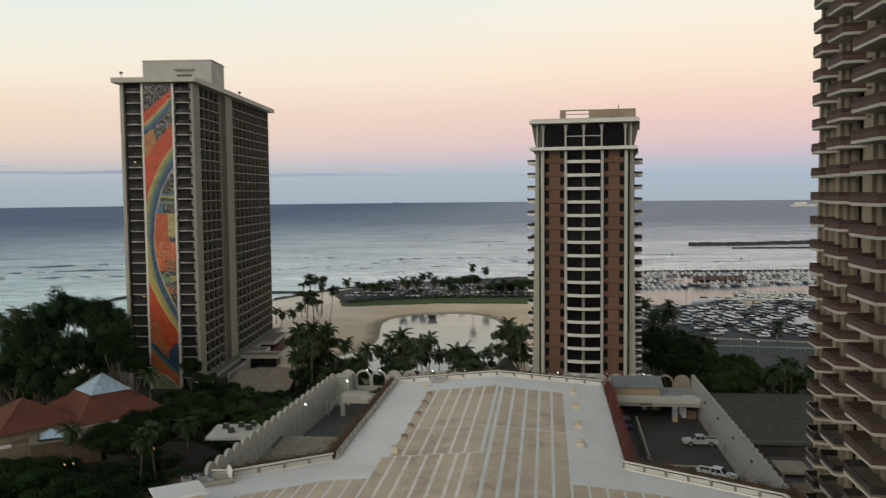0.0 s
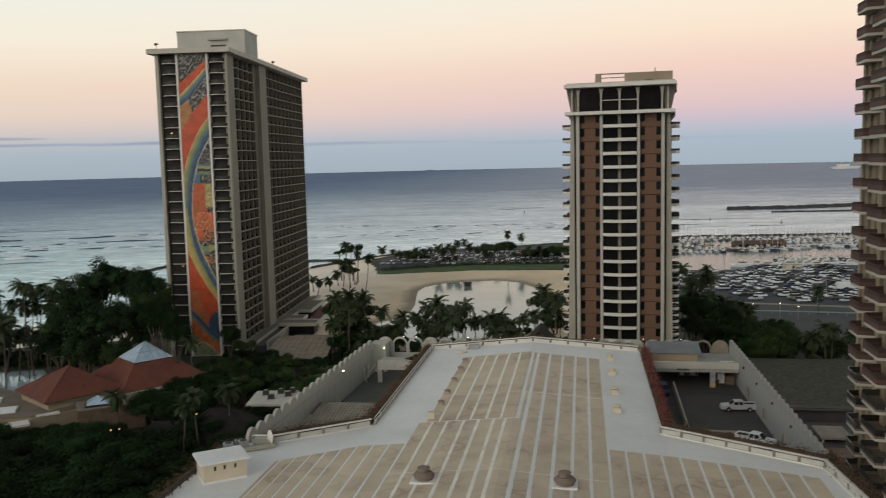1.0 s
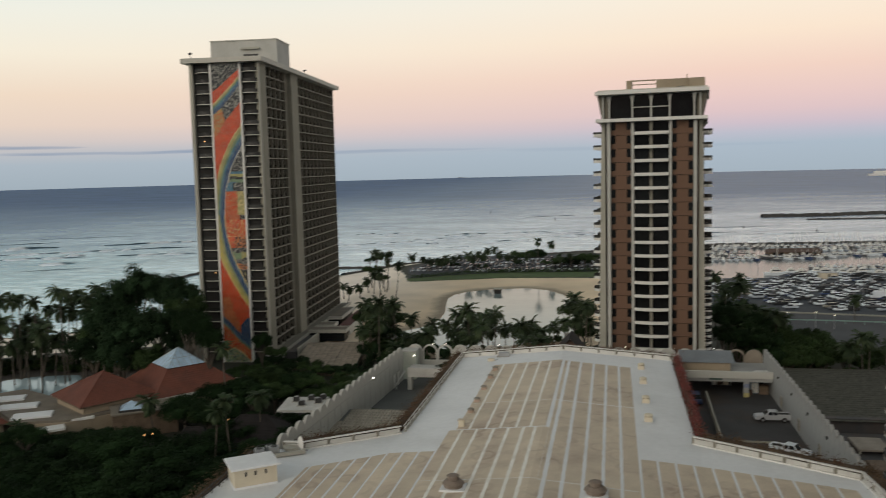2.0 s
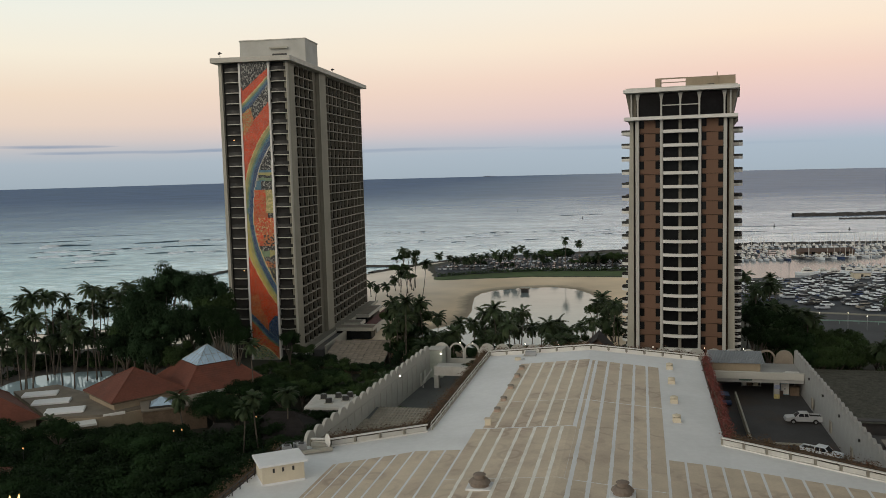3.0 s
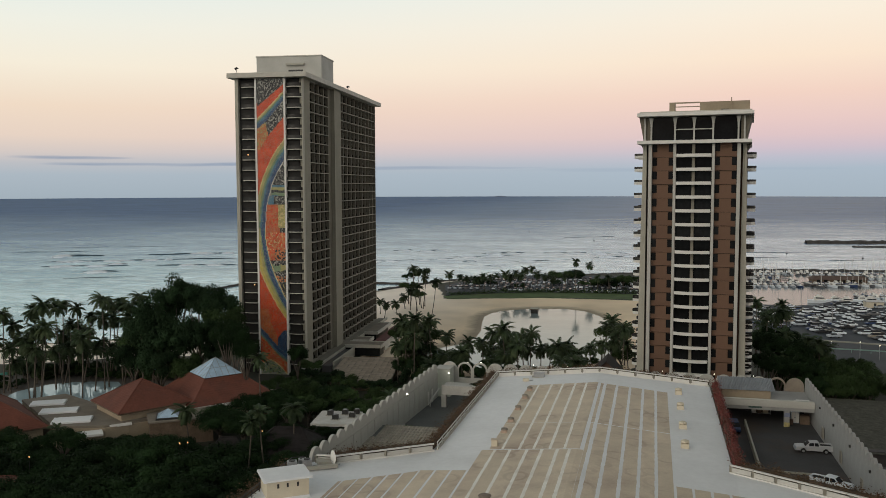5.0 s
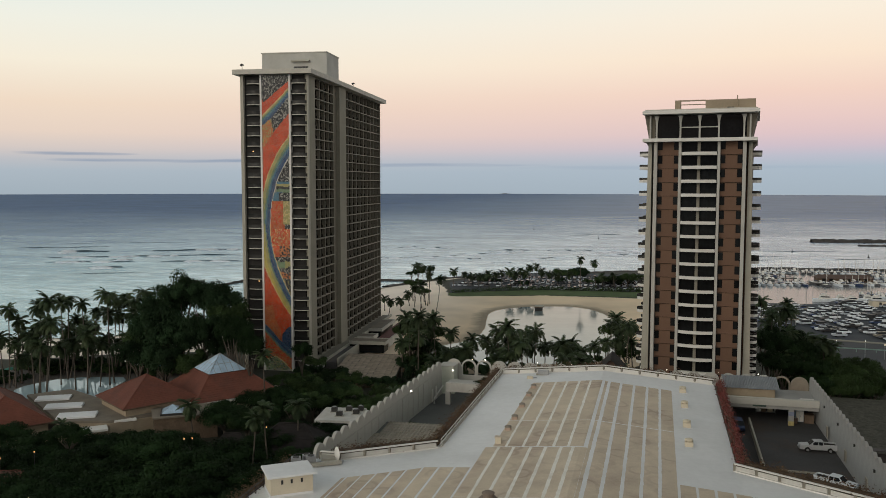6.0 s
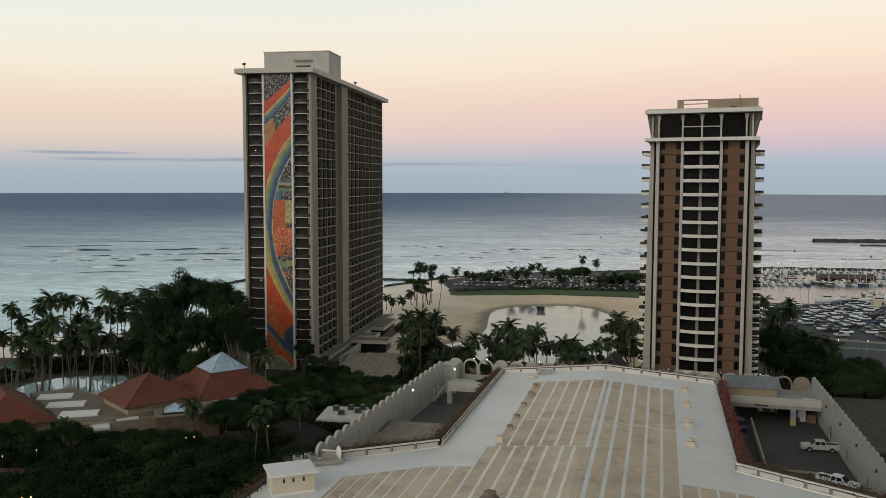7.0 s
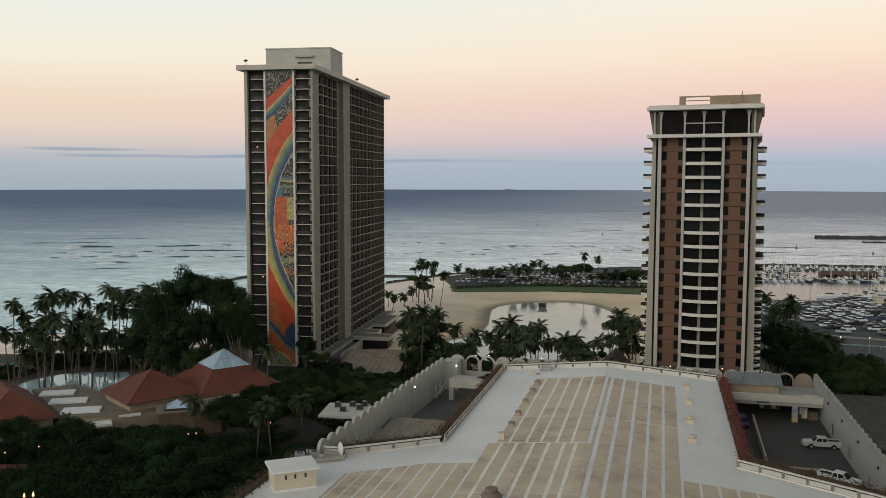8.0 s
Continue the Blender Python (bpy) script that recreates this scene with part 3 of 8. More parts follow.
def part(name, g, mats, parent=None, label="", at=None, smooth=False):
    """One mesh object, a part under parent, from a Geo or from a mesh that others share."""
    ob = new(name, g.mesh(name, mats, smooth) if isinstance(g, Geo) else g)
    if parent:
        ob.parent = parent
    if at is not None:
        ob.matrix_basis = at
    if label:
        ob["label"] = label
    return ob


def thing(name, label, category, at=None, group="", kind=""):
    ob = tagged(new(name), label, category, group, kind)
    ob.empty_display_size = 0.5
    if at is not None:
        ob.matrix_basis = at
    return ob


def setting(name, g, mats, label, category, kind="structure", smooth=False):
    return tagged(part(name, g, mats, smooth=smooth), label, category, "", kind)


rng = random.Random(7)

# ---- land, sea and lagoon ----
COAST = [(-900, 420), (-420, 265), (-234, 256), (-200, 270), (-180, 290), (-165, 330), (-160, 390), (-146, 440), (-124, 490), (-94, 516),
         (-58, 538), (-12, 562), (24, 590), (24, 412), (72, 416), (84, 434), (124, 434), (132, 430), (300, 424), (700, 412), (700, -400), (-900, -400)]
LAGOON = [(-70, 357), (-69, 368), (-65, 377), (-54, 386), (-39, 389), (-30, 383), (-23, 371), (-18.5, 357), (-16, 336), (-14, 306), (-14, 284), (-20, 270), (-36, 262), (-54, 256), (-66, 252), (-74, 260), (-76, 272),
          (-72, 284), (-64.5, 296), (-63.5, 309), (-64.5, 323), (-67, 337)]
SANDS = [[(-135, 300), (-160, 345), (-160, 400), (-152, 472), (-119, 462), (-106, 430), (-98, 403), (-54, 418), (0, 419), (25, 360), (15, 285), (-60, 272), (-95, 282)],
         [(-900, 330), (-420, 215), (-257, 204), (-190, 221), (-162, 240), (-140, 246), (-120, 300), (-150, 360), (-300, 400), (-900, 620)]]


def signed(px, py, poly):
    """Distance to a polygon's rim, positive inside."""
    inside, best = np.zeros(px.shape, bool), np.full(px.shape, 1e9)
    for (ax, ay), (bx, by) in zip(poly, poly[1:] + poly[:1]):
        dx, dy = bx - ax, by - ay
        t = np.clip(((px - ax) * dx + (py - ay) * dy) / (dx * dx + dy * dy), 0, 1)
        best = np.minimum(best, np.hypot(px - ax - t * dx, py - ay - t * dy))
        if ay != by:
            inside ^= ((ay > py) != (by > py)) & (px < (bx - ax) * (py - ay) / (by - ay) + ax)
    return np.where(inside, best, -best)


def build_land():
    xs, ys = np.arange(-700, 620, 4.0), np.arange(-200, 640, 3.0)
    gx, gy = np.meshgrid(xs, ys)
    z = np.clip(0.0 + signed(gx, gy, COAST) * 0.12, -1.5, 2.0)
    for s in SANDS:
        low = np.clip(signed(gx, gy, s) / 6.0, 0, 1)
        z = np.minimum(z, 2.0 - 0.75 * low)
    out = -signed(gx, gy, LAGOON)
    beach = np.where(out < 0, 0.45 + 0.2 * out, np.where(out < 12, 0.45 + 0.06 * out, 1.17 + 0.1 * (out - 12)))
    z = np.where(out < 22, np.minimum(z, np.maximum(beach, -0.8)), z)
    g = Geo()
    n, m = len(ys), len(xs)
    g.v = [(float(x), float(y), float(h)) for x, y, h in zip(gx.ravel(), gy.ravel(), z.ravel())]
    g.f = [(r * m + c, r * m + c + 1, (r + 1) * m + c + 1, (r + 1) * m + c) for r in range(n - 1) for c in range(m - 1)
           if z[r:r + 2, c:c + 2].max() > -1.4]
    g.k = [0] * len(g.f)
    setting("ground", g, M["land"], "sandy resort shore with dark planted gardens", "ground", smooth=True)


build_land()
g = Geo()
RIM, SEG = 4890.0, 180
rings = [0, 300, 700, 1500, 3000, RIM]
for r in rings:
    g.v += [(r * math.cos(2 * math.pi * s / SEG), r * math.sin(2 * math.pi * s / SEG), 0.0) for s in range(SEG)]
for q in range(len(rings) - 1):
    for s in range(SEG):
        g.f.append((q * SEG + s, (q + 1) * SEG + s, (q + 1) * SEG + (s + 1) % SEG, q * SEG + (s + 1) % SEG))
g.k = [0] * len(g.f)
setting("water", g, M["sea"], "calm grey-blue sea with small ripples at dusk", "sea")
g = Geo()
mx, my = (sum(p[i] for p in LAGOON) / len(LAGOON) for i in (0, 1))
g.face([(mx + (x - mx) * 1.03, my + (y - my) * 1.02, 0.5) for x, y in LAGOON])
setting("water_lagoon", g, M["calm"], "still round lagoon mirroring the pale sky", "lagoon")
g = Geo()
g.face([(19, 408, 0.06), (420, 408, 0.06), (420, 610, 0.06), (19, 596, 0.06)])
setting("water_harbour", g, M["harbour"], "still harbour water between the docks", "harbour")


def flat(name, poly, z, m, label, cat, thick=0.25):
    g = Geo().prism(poly, z - thick, z)
    return setting(name, g, m, label, cat)


flat("lawn", [(-98, 402), (-54, 417), (-9, 419), (24, 414), (24, 436), (-8, 440), (-57, 436), (-84, 424), (-102, 411)], 2.03, M["lawn"], "green grass verge behind the lagoon beach", "lawn")
flat("road_peninsula", [(-112, 455), (-101, 413), (-84, 426), (-57, 438), (-8, 442), (24, 438), (24, 520), (-20, 528), (-95, 515)], 2.05, M["asphalt"], "asphalt car park on the peninsula", "car park")
flat("parking_lot", [(30, 330), (62, 323), (92, 317), (260, 297), (330, 421), (132, 430), (124, 434), (84, 434), (72, 416), (26, 412)], 2.05, M["asphalt"], "wide asphalt car park by the harbour", "car park", 2.8)
flat("road", [(40, 292), (58, 280), (70, 262), (84, 262), (300, 236), (300, 289), (92, 313), (62, 319), (40, 324)], 2.06, M["roadway"], "grey asphalt road with pale kerbs", "road")
flat("pavement", [(40, 324.4), (62, 319.4), (92, 313.4), (300, 289.4), (300, 292), (92, 316), (62, 322), (40, 327)], 2.2, M["ledge_dim"], "grey concrete pavement along the road", "pavement", 0.4)

# ---- the near hall with its white roof, and the parking decks on both sides ----
RIDGE_X, EAVE, RIDGE = -8.4, 24.0, 25.5
HALL = [(-25.7, 143.0), (-8.4, 143.7), (9.4, 143.9), (9.2, 100.5), (25.0, 90.8), (28.0, 58.0), (-40.6, 58.0), (-41.4, 91.4), (-38.8, 93.0), (-36.3, 93.2), (-26.2, 100.5)]


def roof_z(x):
    return EAVE + (RIDGE - EAVE) * max(0.0, 1 - abs(x - RIDGE_X) / 18.0)


def build_hall():
    g = Geo().prism([(x, y) for x, y in reversed(HALL)], 2.0, EAVE - 0.4)
    setting("wall_hall", g, M["concrete"], "plain concrete body of the hall below the white roof", "wall")
    # roof deck in strips across the ridge, so that both slopes are true planes
    g = Geo()
    strips = [(-41.4, -38.8, 58, 58, 91.4, 93.0), (-38.8, -36.3, 58, 58, 93.0, 93.2), (-36.3, -26.4, 58, 58, 93.2, 100.4), (-26.4, -25.7, 58, 58, 100.4, 143.0),
              (-25.7, -8.4, 58, 58, 143.0, 143.7), (-8.4, 9.5, 58, 58, 143.7, 143.9), (9.5, 25.0, 58, 58, 100.2, 90.8), (25.0, 28.0, 58, 58, 90.8, 62.0)]
    for x0, x1, a0, a1, b0, b1 in strips:
        za, zb = roof_z(x0), roof_z(x1)
        g.hexa([(x0, a0, za - 0.5), (x1, a1, zb - 0.5), (x1, b1, zb - 0.5), (x0, b0, za - 0.5)], [(x0, a0, za), (x1, a1, zb), (x1, b1, zb), (x0, b0, za)])
    return setting("roof_hall", g.weld(), M["coat"], "low gabled hall roof coated white with tan membrane strips", "roof")


roof = build_hall()


def near_edge(x):
    """Where the wide near field of tan membrane ends towards the far side."""
    if x < -26.0:
        return 92.6 + (x + 26.0) * 0.69
    return 92.8 if x < 9.0 else 93.0 - (x - 9.0) * 0.35


def panels():
    """Tan membrane strips, each a thin sheet between the white seams; the seams of the three fields do not line up."""
    r = random.Random(5)

    def sheet(x0, x1, a, bl, br):
        x0, x1 = x0 + 0.02 * r.uniform(-1, 1), x1 + 0.02 * r.uniform(-1, 1)
        g, xs = Geo(), [x0, RIDGE_X, x1] if x0 < RIDGE_X < x1 else [x0, x1]
        for p, q in zip(xs, xs[1:]):
            za, zb = roof_z(p), roof_z(q)
            yp, yq = (bl + (br - bl) * (v - x0) / (x1 - x0) for v in (p, q))
            g.hexa([(p, a, za), (q, a, zb), (q, yq, zb), (p, yp, za)], [(p, a, za + 0.02), (q, a, zb + 0.02), (q, yq, zb + 0.02), (p, yp, za + 0.02)])
        part("membrane_strip", g.weld(), M["tan"], roof)

    def seams(strips, spans, m):
        """Coated joint tape lapping over the edges of neighbouring strips; its rim wanders a little."""
        for (_, x0), (x1, _) in zip(strips, strips[1:]):
            for a, b in spans:
                n = max(4, int((b - a) / 0.7))
                g = Geo()
                for i in range(n + 1):
                    y = a + (b - a) * i / n
                    p, q = x0 - 0.05 + r.uniform(-0.035, 0.035), x1 + 0.05 + r.uniform(-0.035, 0.035)
                    g.v += [(p, y, roof_z(p) + 0.029), (q, y, roof_z(q) + 0.029)]
                g.f = [(2 * i, 2 * i + 1, 2 * i + 3, 2 * i + 2) for i in range(n)]
                g.k = [0] * n
                part("seam_tape", g, m, roof)

    # far left field, up to the ridge
    far_left = ((-19.2, -17.72), (-17.5, -15.6), (-15.38, -13.82), (-13.58, -11.88), (-11.62, -10.08), (-9.84, -8.14))
    seams(far_left, ((100.8, 135.8),), M["seam"])
    for x0, x1 in far_left:
        sheet(x0, x1, 100.8, 112.5, 112.5)
        sheet(x0, x1, 112.7, 135.4 + 0.1 * (x0 + 19), 135.4 + 0.1 * (x1 + 19))
    # right of the ridge the strips run through
    far_right = ((-7.66, -7.2), (-6.82, -5.3), (-4.98, -3.26), (-2.96, -1.26), (-0.98, 0.66), (0.92, 2.6))
    seams(far_right, ((58.0, 112.8), (112.8, 135.9)), M["coat"])
    for x0, x1 in far_right:
        sheet(x0, x1, 58.0, 83.1, 83.1)
        sheet(x0, x1, 83.3, 112.7, 112.6)
        sheet(x0, x1, 112.95, 136.1 - 0.05 * (x0 + 7), 136.1 - 0.05 * (x1 + 7))
    # near left field
    near_left = ((-20.1, -18.55), (-18.3, -16.68), (-16.42, -14.6), (-14.32, -12.8), (-12.5, -10.92), (-10.62, -9.5), (-9.2, -7.66))
    seams(near_left, ((58.0, 83.4), (83.4, 100.5)), M["seam"])
    for x0, x1 in near_left:
        sheet(x0, x1, 58.0, 83.3, 83.3)
        sheet(x0, x1, 83.45, 100.5, 100.5)
    for x0, x1 in ((-33.9, -33.55), (-33.35, -32.12), (-31.9, -30.7), (-30.46, -29.24), (-28.98, -27.72), (-27.46, -26.06), (-25.8, -24.2), (-23.92, -22.32), (-22.02, -20.36)):
        sheet(x0, x1, 58.0, near_edge(x0), near_edge(x1))
    # near right field
    x = 2.88
    while x < 24:
        sheet(x, x + 1.64, 58.0, near_edge(x), near_edge(x + 1.64))
        x += 1.92


panels()


def parapet(name, pts, label, face, height=0.85):
    """A low white parapet of panels between posts, with a rail on top."""
    th = thing(name, label, "parapet", pose(0, 0, 0), kind="structure")
    rail = Geo()
    for (ax, ay, az), (bx, by, bz) in zip(pts, pts[1:]):
        rail.beam((ax, ay, az + height), (bx, by, bz + height), 0.34, 0.12)
        rail.beam((ax, ay, az), (bx, by, bz), 0.5, 0.16)
        d = math.hypot(bx - ax, by - ay)
        n = max(1, round(d / 2.9))
        for i in range(n):
            t0, t1 = (i + 0.06) / n, (i + 0.94) / n
            P = [(ax + (bx - ax) * t, ay + (by - ay) * t, az + (bz - az) * t) for t in (t0, t1)]
            tilt = rng.uniform(-0.05, 0.05)
            part("parapet_panel", Geo().beam((P[0][0], P[0][1], P[0][2] + 0.16), (P[1][0], P[1][1], P[1][2] + 0.16 + tilt), 0.12, height - 0.34), M[face], th)
            q = ((ax + (bx - ax) * i / n), ay + (by - ay) * i / n, az + (bz - az) * i / n)
            part("post", Geo().box(q[0] - 0.11, q[0] + 0.11, q[1] - 0.22, q[1] + 0.22, q[2] - 0.1, q[2] + height + 0.02), M["ledge_dim"], th)
    part("coping", rail, M["white_paint"], th)
    return th


parapet("parapet", [(-25.7, 143.0, EAVE), (-8.4, 143.7, RIDGE), (9.4, 143.9, EAVE)], "white panelled parapet along the far roof edge", "white_paint")
parapet("parapet", [(-38.8, 92.9, EAVE), (-36.4, 93.0, EAVE), (-26.2, 100.4, EAVE)], "white panelled parapet with leaning panels above the tiled roof", "panel_white")
parapet("parapet", [(9.1, 100.5, EAVE), (18.2, 95.0, EAVE), (25.0, 90.8, EAVE), (27.6, 64.0, EAVE)], "white panelled parapet beside the parking deck", "panel_white")


def edge_rail(pts, label):
    """A dark pipe rail on posts along an overgrown roof edge."""
    th = thing("edge_rail", label, "railing", kind="structure")
    for (ax, ay), (bx, by) in zip(pts, pts[1:]):
        for h in (0.45, 0.9):
            part("rail", Geo().tube([(ax, ay, EAVE + h), (bx, by, EAVE + h)], [0.05, 0.05], 5), M["dark_metal"], th)
        n = max(2, round(math.hypot(bx - ax, by - ay) / 1.8))
        for i in range(n):
            x, y = ax + (bx - ax) * i / n, ay + (by - ay) * i / n
            part("post", Geo().tube([(x, y, EAVE - 0.1), (x, y, EAVE + 0.9)], [0.06, 0.06], 5), M["dark_metal"], th)


edge_rail([(-40.5, 60.0), (-41.2, 86.0), (-41.3, 91.2), (-39.5, 92.4)], "dark pipe rail along the overgrown roof edge")



def railing(x, y0, y1, z):
    th = thing("railing", "white pipe railing with angled stays along the roof edge", "railing", kind="structure")
    n = 17
    for i in range(n):
        y = y0 + (y1 - y0) * i / (n - 1)
        part("post", Geo().tube([(x, y, z), (x, y, z + 1.0)], [0.05, 0.05], 5), M["white_paint"], th)
        part("stay", Geo().tube([(x + 0.5, y, z), (x, y, z + 0.75)], [0.035, 0.035], 4), M["white_paint"], th)
    for h in (0.55, 1.0):
        part("rail", Geo().tube([(x, y0, z + h), (x, y1, z + h)], [0.06, 0.06], 5), M["white_paint"], th)
    part("curb", Geo().box(x - 0.2, x + 0.15, y0, y1, z - 0.2, z + 0.14), M["concrete"], th)


railing(-25.85, 100.8, 142.8, EAVE)


def leaves(g, pos, spread, n, size, r, k=0, flatten=1.0):
    """Scatters n small folded leaf cards round pos."""
    for _ in range(n):
        d = Vector((r.gauss(0, 1), r.gauss(0, 1), r.gauss(0, 1) * flatten))
        c = Vector(pos) + Vector((d.x * spread[0], d.y * spread[1], d.z * spread[2]))
        u = Vector((r.uniform(-1, 1), r.uniform(-1, 1), r.uniform(-0.5, 0.5))).normalized()
        w = u.cross(Vector((r.uniform(-1, 1), r.uniform(-1, 1), r.uniform(-1, 1)))).normalized()
        s = size * r.uniform(0.6, 1.4)
        g.face([c - u * s, c + w * s * 0.5, c + u * s, c - w * s * 0.5], k)


def hedge(name, pts, width, height, m, label, seed, density=120):
    """A ragged planted strip in a trough."""
    r = random.Random(seed)
    th = thing(name, label, "hedge")
    tr, lf = Geo(), Geo()
    for (ax, ay, az), (bx, by, bz) in zip(pts, pts[1:]):
        tr.beam((ax, ay, az), (bx, by, bz), width * 0.55, 0.5 + height * 0.55)
        d = math.hypot(bx - ax, by - ay)
        n = int(d / 0.5)
        for i in range(n):
            t = (i + r.random()) / n
            h = height * r.uniform(0.6, 1.25)
            c = (ax + (bx - ax) * t + r.uniform(-0.2, 0.2), ay + (by - ay) * t, az + (bz - az) * t + 0.5 + h * 0.4)
            leaves(lf, c, (width * 0.27, 0.4, h * 0.33), density, 0.11, r)
    part("trough", tr, M["soil"], th)
    part("foliage", lf, m, th)
    return th


hedge("hedge", [(-26.9, 101.0, 23.2), (-26.7, 144.0, 23.2)], 1.5, 1.5, M["hedge"], "brown-red bougainvillea hedge along the roof edge", 11)
hedge("hedge", [(10.2, 100.6, 23.1), (10.3, 144.4, 23.1)], 1.1, 1.6, M["hedge_red"], "dark red bougainvillea hedge beside the parking deck", 12)
hedge("hedge", [(-37.2, 94.2, 23.7), (-27.0, 101.4, 23.7)], 1.3, 1.0, M["hedge"], "dry brown hedge behind the roof parapet", 13)
hedge("hedge", [(10.0, 101.6, 23.8), (18.4, 96.2, 23.8), (25.6, 91.8, 23.8), (28.6, 66.0, 23.8)], 1.3, 1.15, M["hedge"], "dry brown hedge in front of the parked cars", 14)
hedge("hedge", [(-41.9, 91.6, 22.9), (-41.9, 76.0, 22.9), (-41.3, 60.0, 22.9)], 1.6, 1.3, M["hedge"], "brown-green hedge hanging over the roof edge", 15)
hedge("hedge", [(-25.6, 144.4, 23.6), (-8.4, 145.0, 25.0), (9.4, 145.2, 23.6)], 1.3, 1.0, M["hedge"], "low brown hedge behind the far parapet", 16)


def ground_hedge(pts, height, label, seed):
    """A clipped shrub row in the ground: ragged leaf clumps along a line."""
    r, lf = random.Random(seed), Geo()
    for (ax, ay), (bx, by) in zip(pts, pts[1:]):
        n = int(math.hypot(bx - ax, by - ay) / 1.2)
        for i in range(n):
            t, h = (i + r.random()) / n, height * r.uniform(0.5, 1.3)
            leaves(lf, (ax + (bx - ax) * t, ay + (by - ay) * t, 2.0 + h * 0.5), (0.8, 0.9, h * 0.3), 40, 0.34, r)
    th = thing("hedge", label, "hedge")
    part("foliage", lf, M["leaf_warm"], th)


ground_hedge([(-100, 413.5), (-84, 425.5), (-57, 437.5), (-8, 441.5), (24, 437.5)], 1.9, "dark green shrub hedge between lawn and car park", 17)


def vents():
    for i, y in enumerate((135.6, 126.5, 116.2, 107.6)):
        th = thing("roof_vent", "cream square roof vent with a round cap", "vent", pose(4.3, y, roof_z(4.3)), "cream roof vents")
        part("plinth", Geo().box(-0.5, 0.5, -0.5, 0.5, 0, 0.62, 0, 0.05), M["cream"], th)
        part("cap", Geo().tube([(0, 0, 0.6), (0, 0, 0.72), (0, 0, 0.74), (0, 0, 0.9), (0, 0, 1.02)], [0.3, 0.3, 0.55, 0.52, 0.2], 10), M["cream"], th)
        part("base_sheet", Geo().box(-0.75, 0.75, -0.75, 0.75, 0, 0.03), M["coat"], th)
    for i, y in enumerate((131.8, 126.6, 119.9, 113.4, 108.1)):
        th = thing("roof_vent", "small tan square roof vent", "vent", pose(-18.6, y, roof_z(-18.6)), "small roof vents")
        part("plinth", Geo().box(-0.36, 0.36, -0.34, 0.34, 0, 0.38, 0, 0.04), M["vent_pink"], th)
        part("cap", Geo().tube([(0, 0, 0.36), (0, 0, 0.42), (0, 0, 0.58), (0, 0, 0.66)], [0.3, 0.48, 0.42, 0.15], 10), M["grey_tile"], th)
    th = thing("roof_vent", "tall cream plastered roof vent", "vent", pose(-18.8, 102.2, roof_z(-18.8)))
    part("plinth", Geo().box(-0.36, 0.36, -0.32, 0.32, 0, 0.78, 0, 0.04), M["cream"], th)
    part("cap", Geo().box(-0.43, 0.43, -0.38, 0.38, 0.78, 0.87), M["tan"], th)
    for x, y in ((-15.9, 81.0), (-1.8, 80.9)):
        th = thing("roof_vent", "round grey-brown domed roof ventilator", "vent", pose(x, y, roof_z(x)), "domed ventilators")
        part("base_sheet", Geo().box(-1.25, 1.25, -1.15, 1.15, 0, 0.22, 0, 0.04), M["coat"], th)
        part("drum", Geo().tube([(0, 0, 0.2), (0, 0, 0.6)], [0.95, 0.9], 16), M["vent_brown"], th)
        part("dome", Geo().tube([(0, 0, 0.55), (0, 0, 0.62), (0, 0, 0.95), (0, 0, 1.0)], [1.12, 1.12, 0.78, 0.6], 16), M["vent_brown"], th)
        part("collar", Geo().tube([(0, 0, 1.0), (0, 0, 1.3)], [0.56, 0.52], 14), M["vent_brown"], th)
        part("lid", Geo().tube([(0, 0, 1.3), (0, 0, 1.36), (0, 0, 1.5)], [0.66, 0.66, 0.35], 14), M["vent_brown"], th)



vents()


def roof_house():
    th = thing("roof_house", "small cream plastered stair house with a flat lid roof", "stair house", pose(-38.9, 79.6, EAVE, 0, 0, 36.0))
    part("wall", Geo().box(0, 4.5, 0, 3.6, 0, 2.1), M["cream"], th)
    part("roof", Geo().box(-0.35, 4.85, -0.35, 3.95, 2.1, 2.3, 0, 0.04), M["coat"], th)
    for x in (1.1, 2.1, 3.2):
        part("louvre", Geo().box(x, x + 0.22, -0.04, 0.0, 1.3, 1.75), M["dark_metal"], th)
    part("skirting", Geo().box(-0.06, 4.56, -0.06, 3.66, 0, 0.22), M["coat"], th)


roof_house()


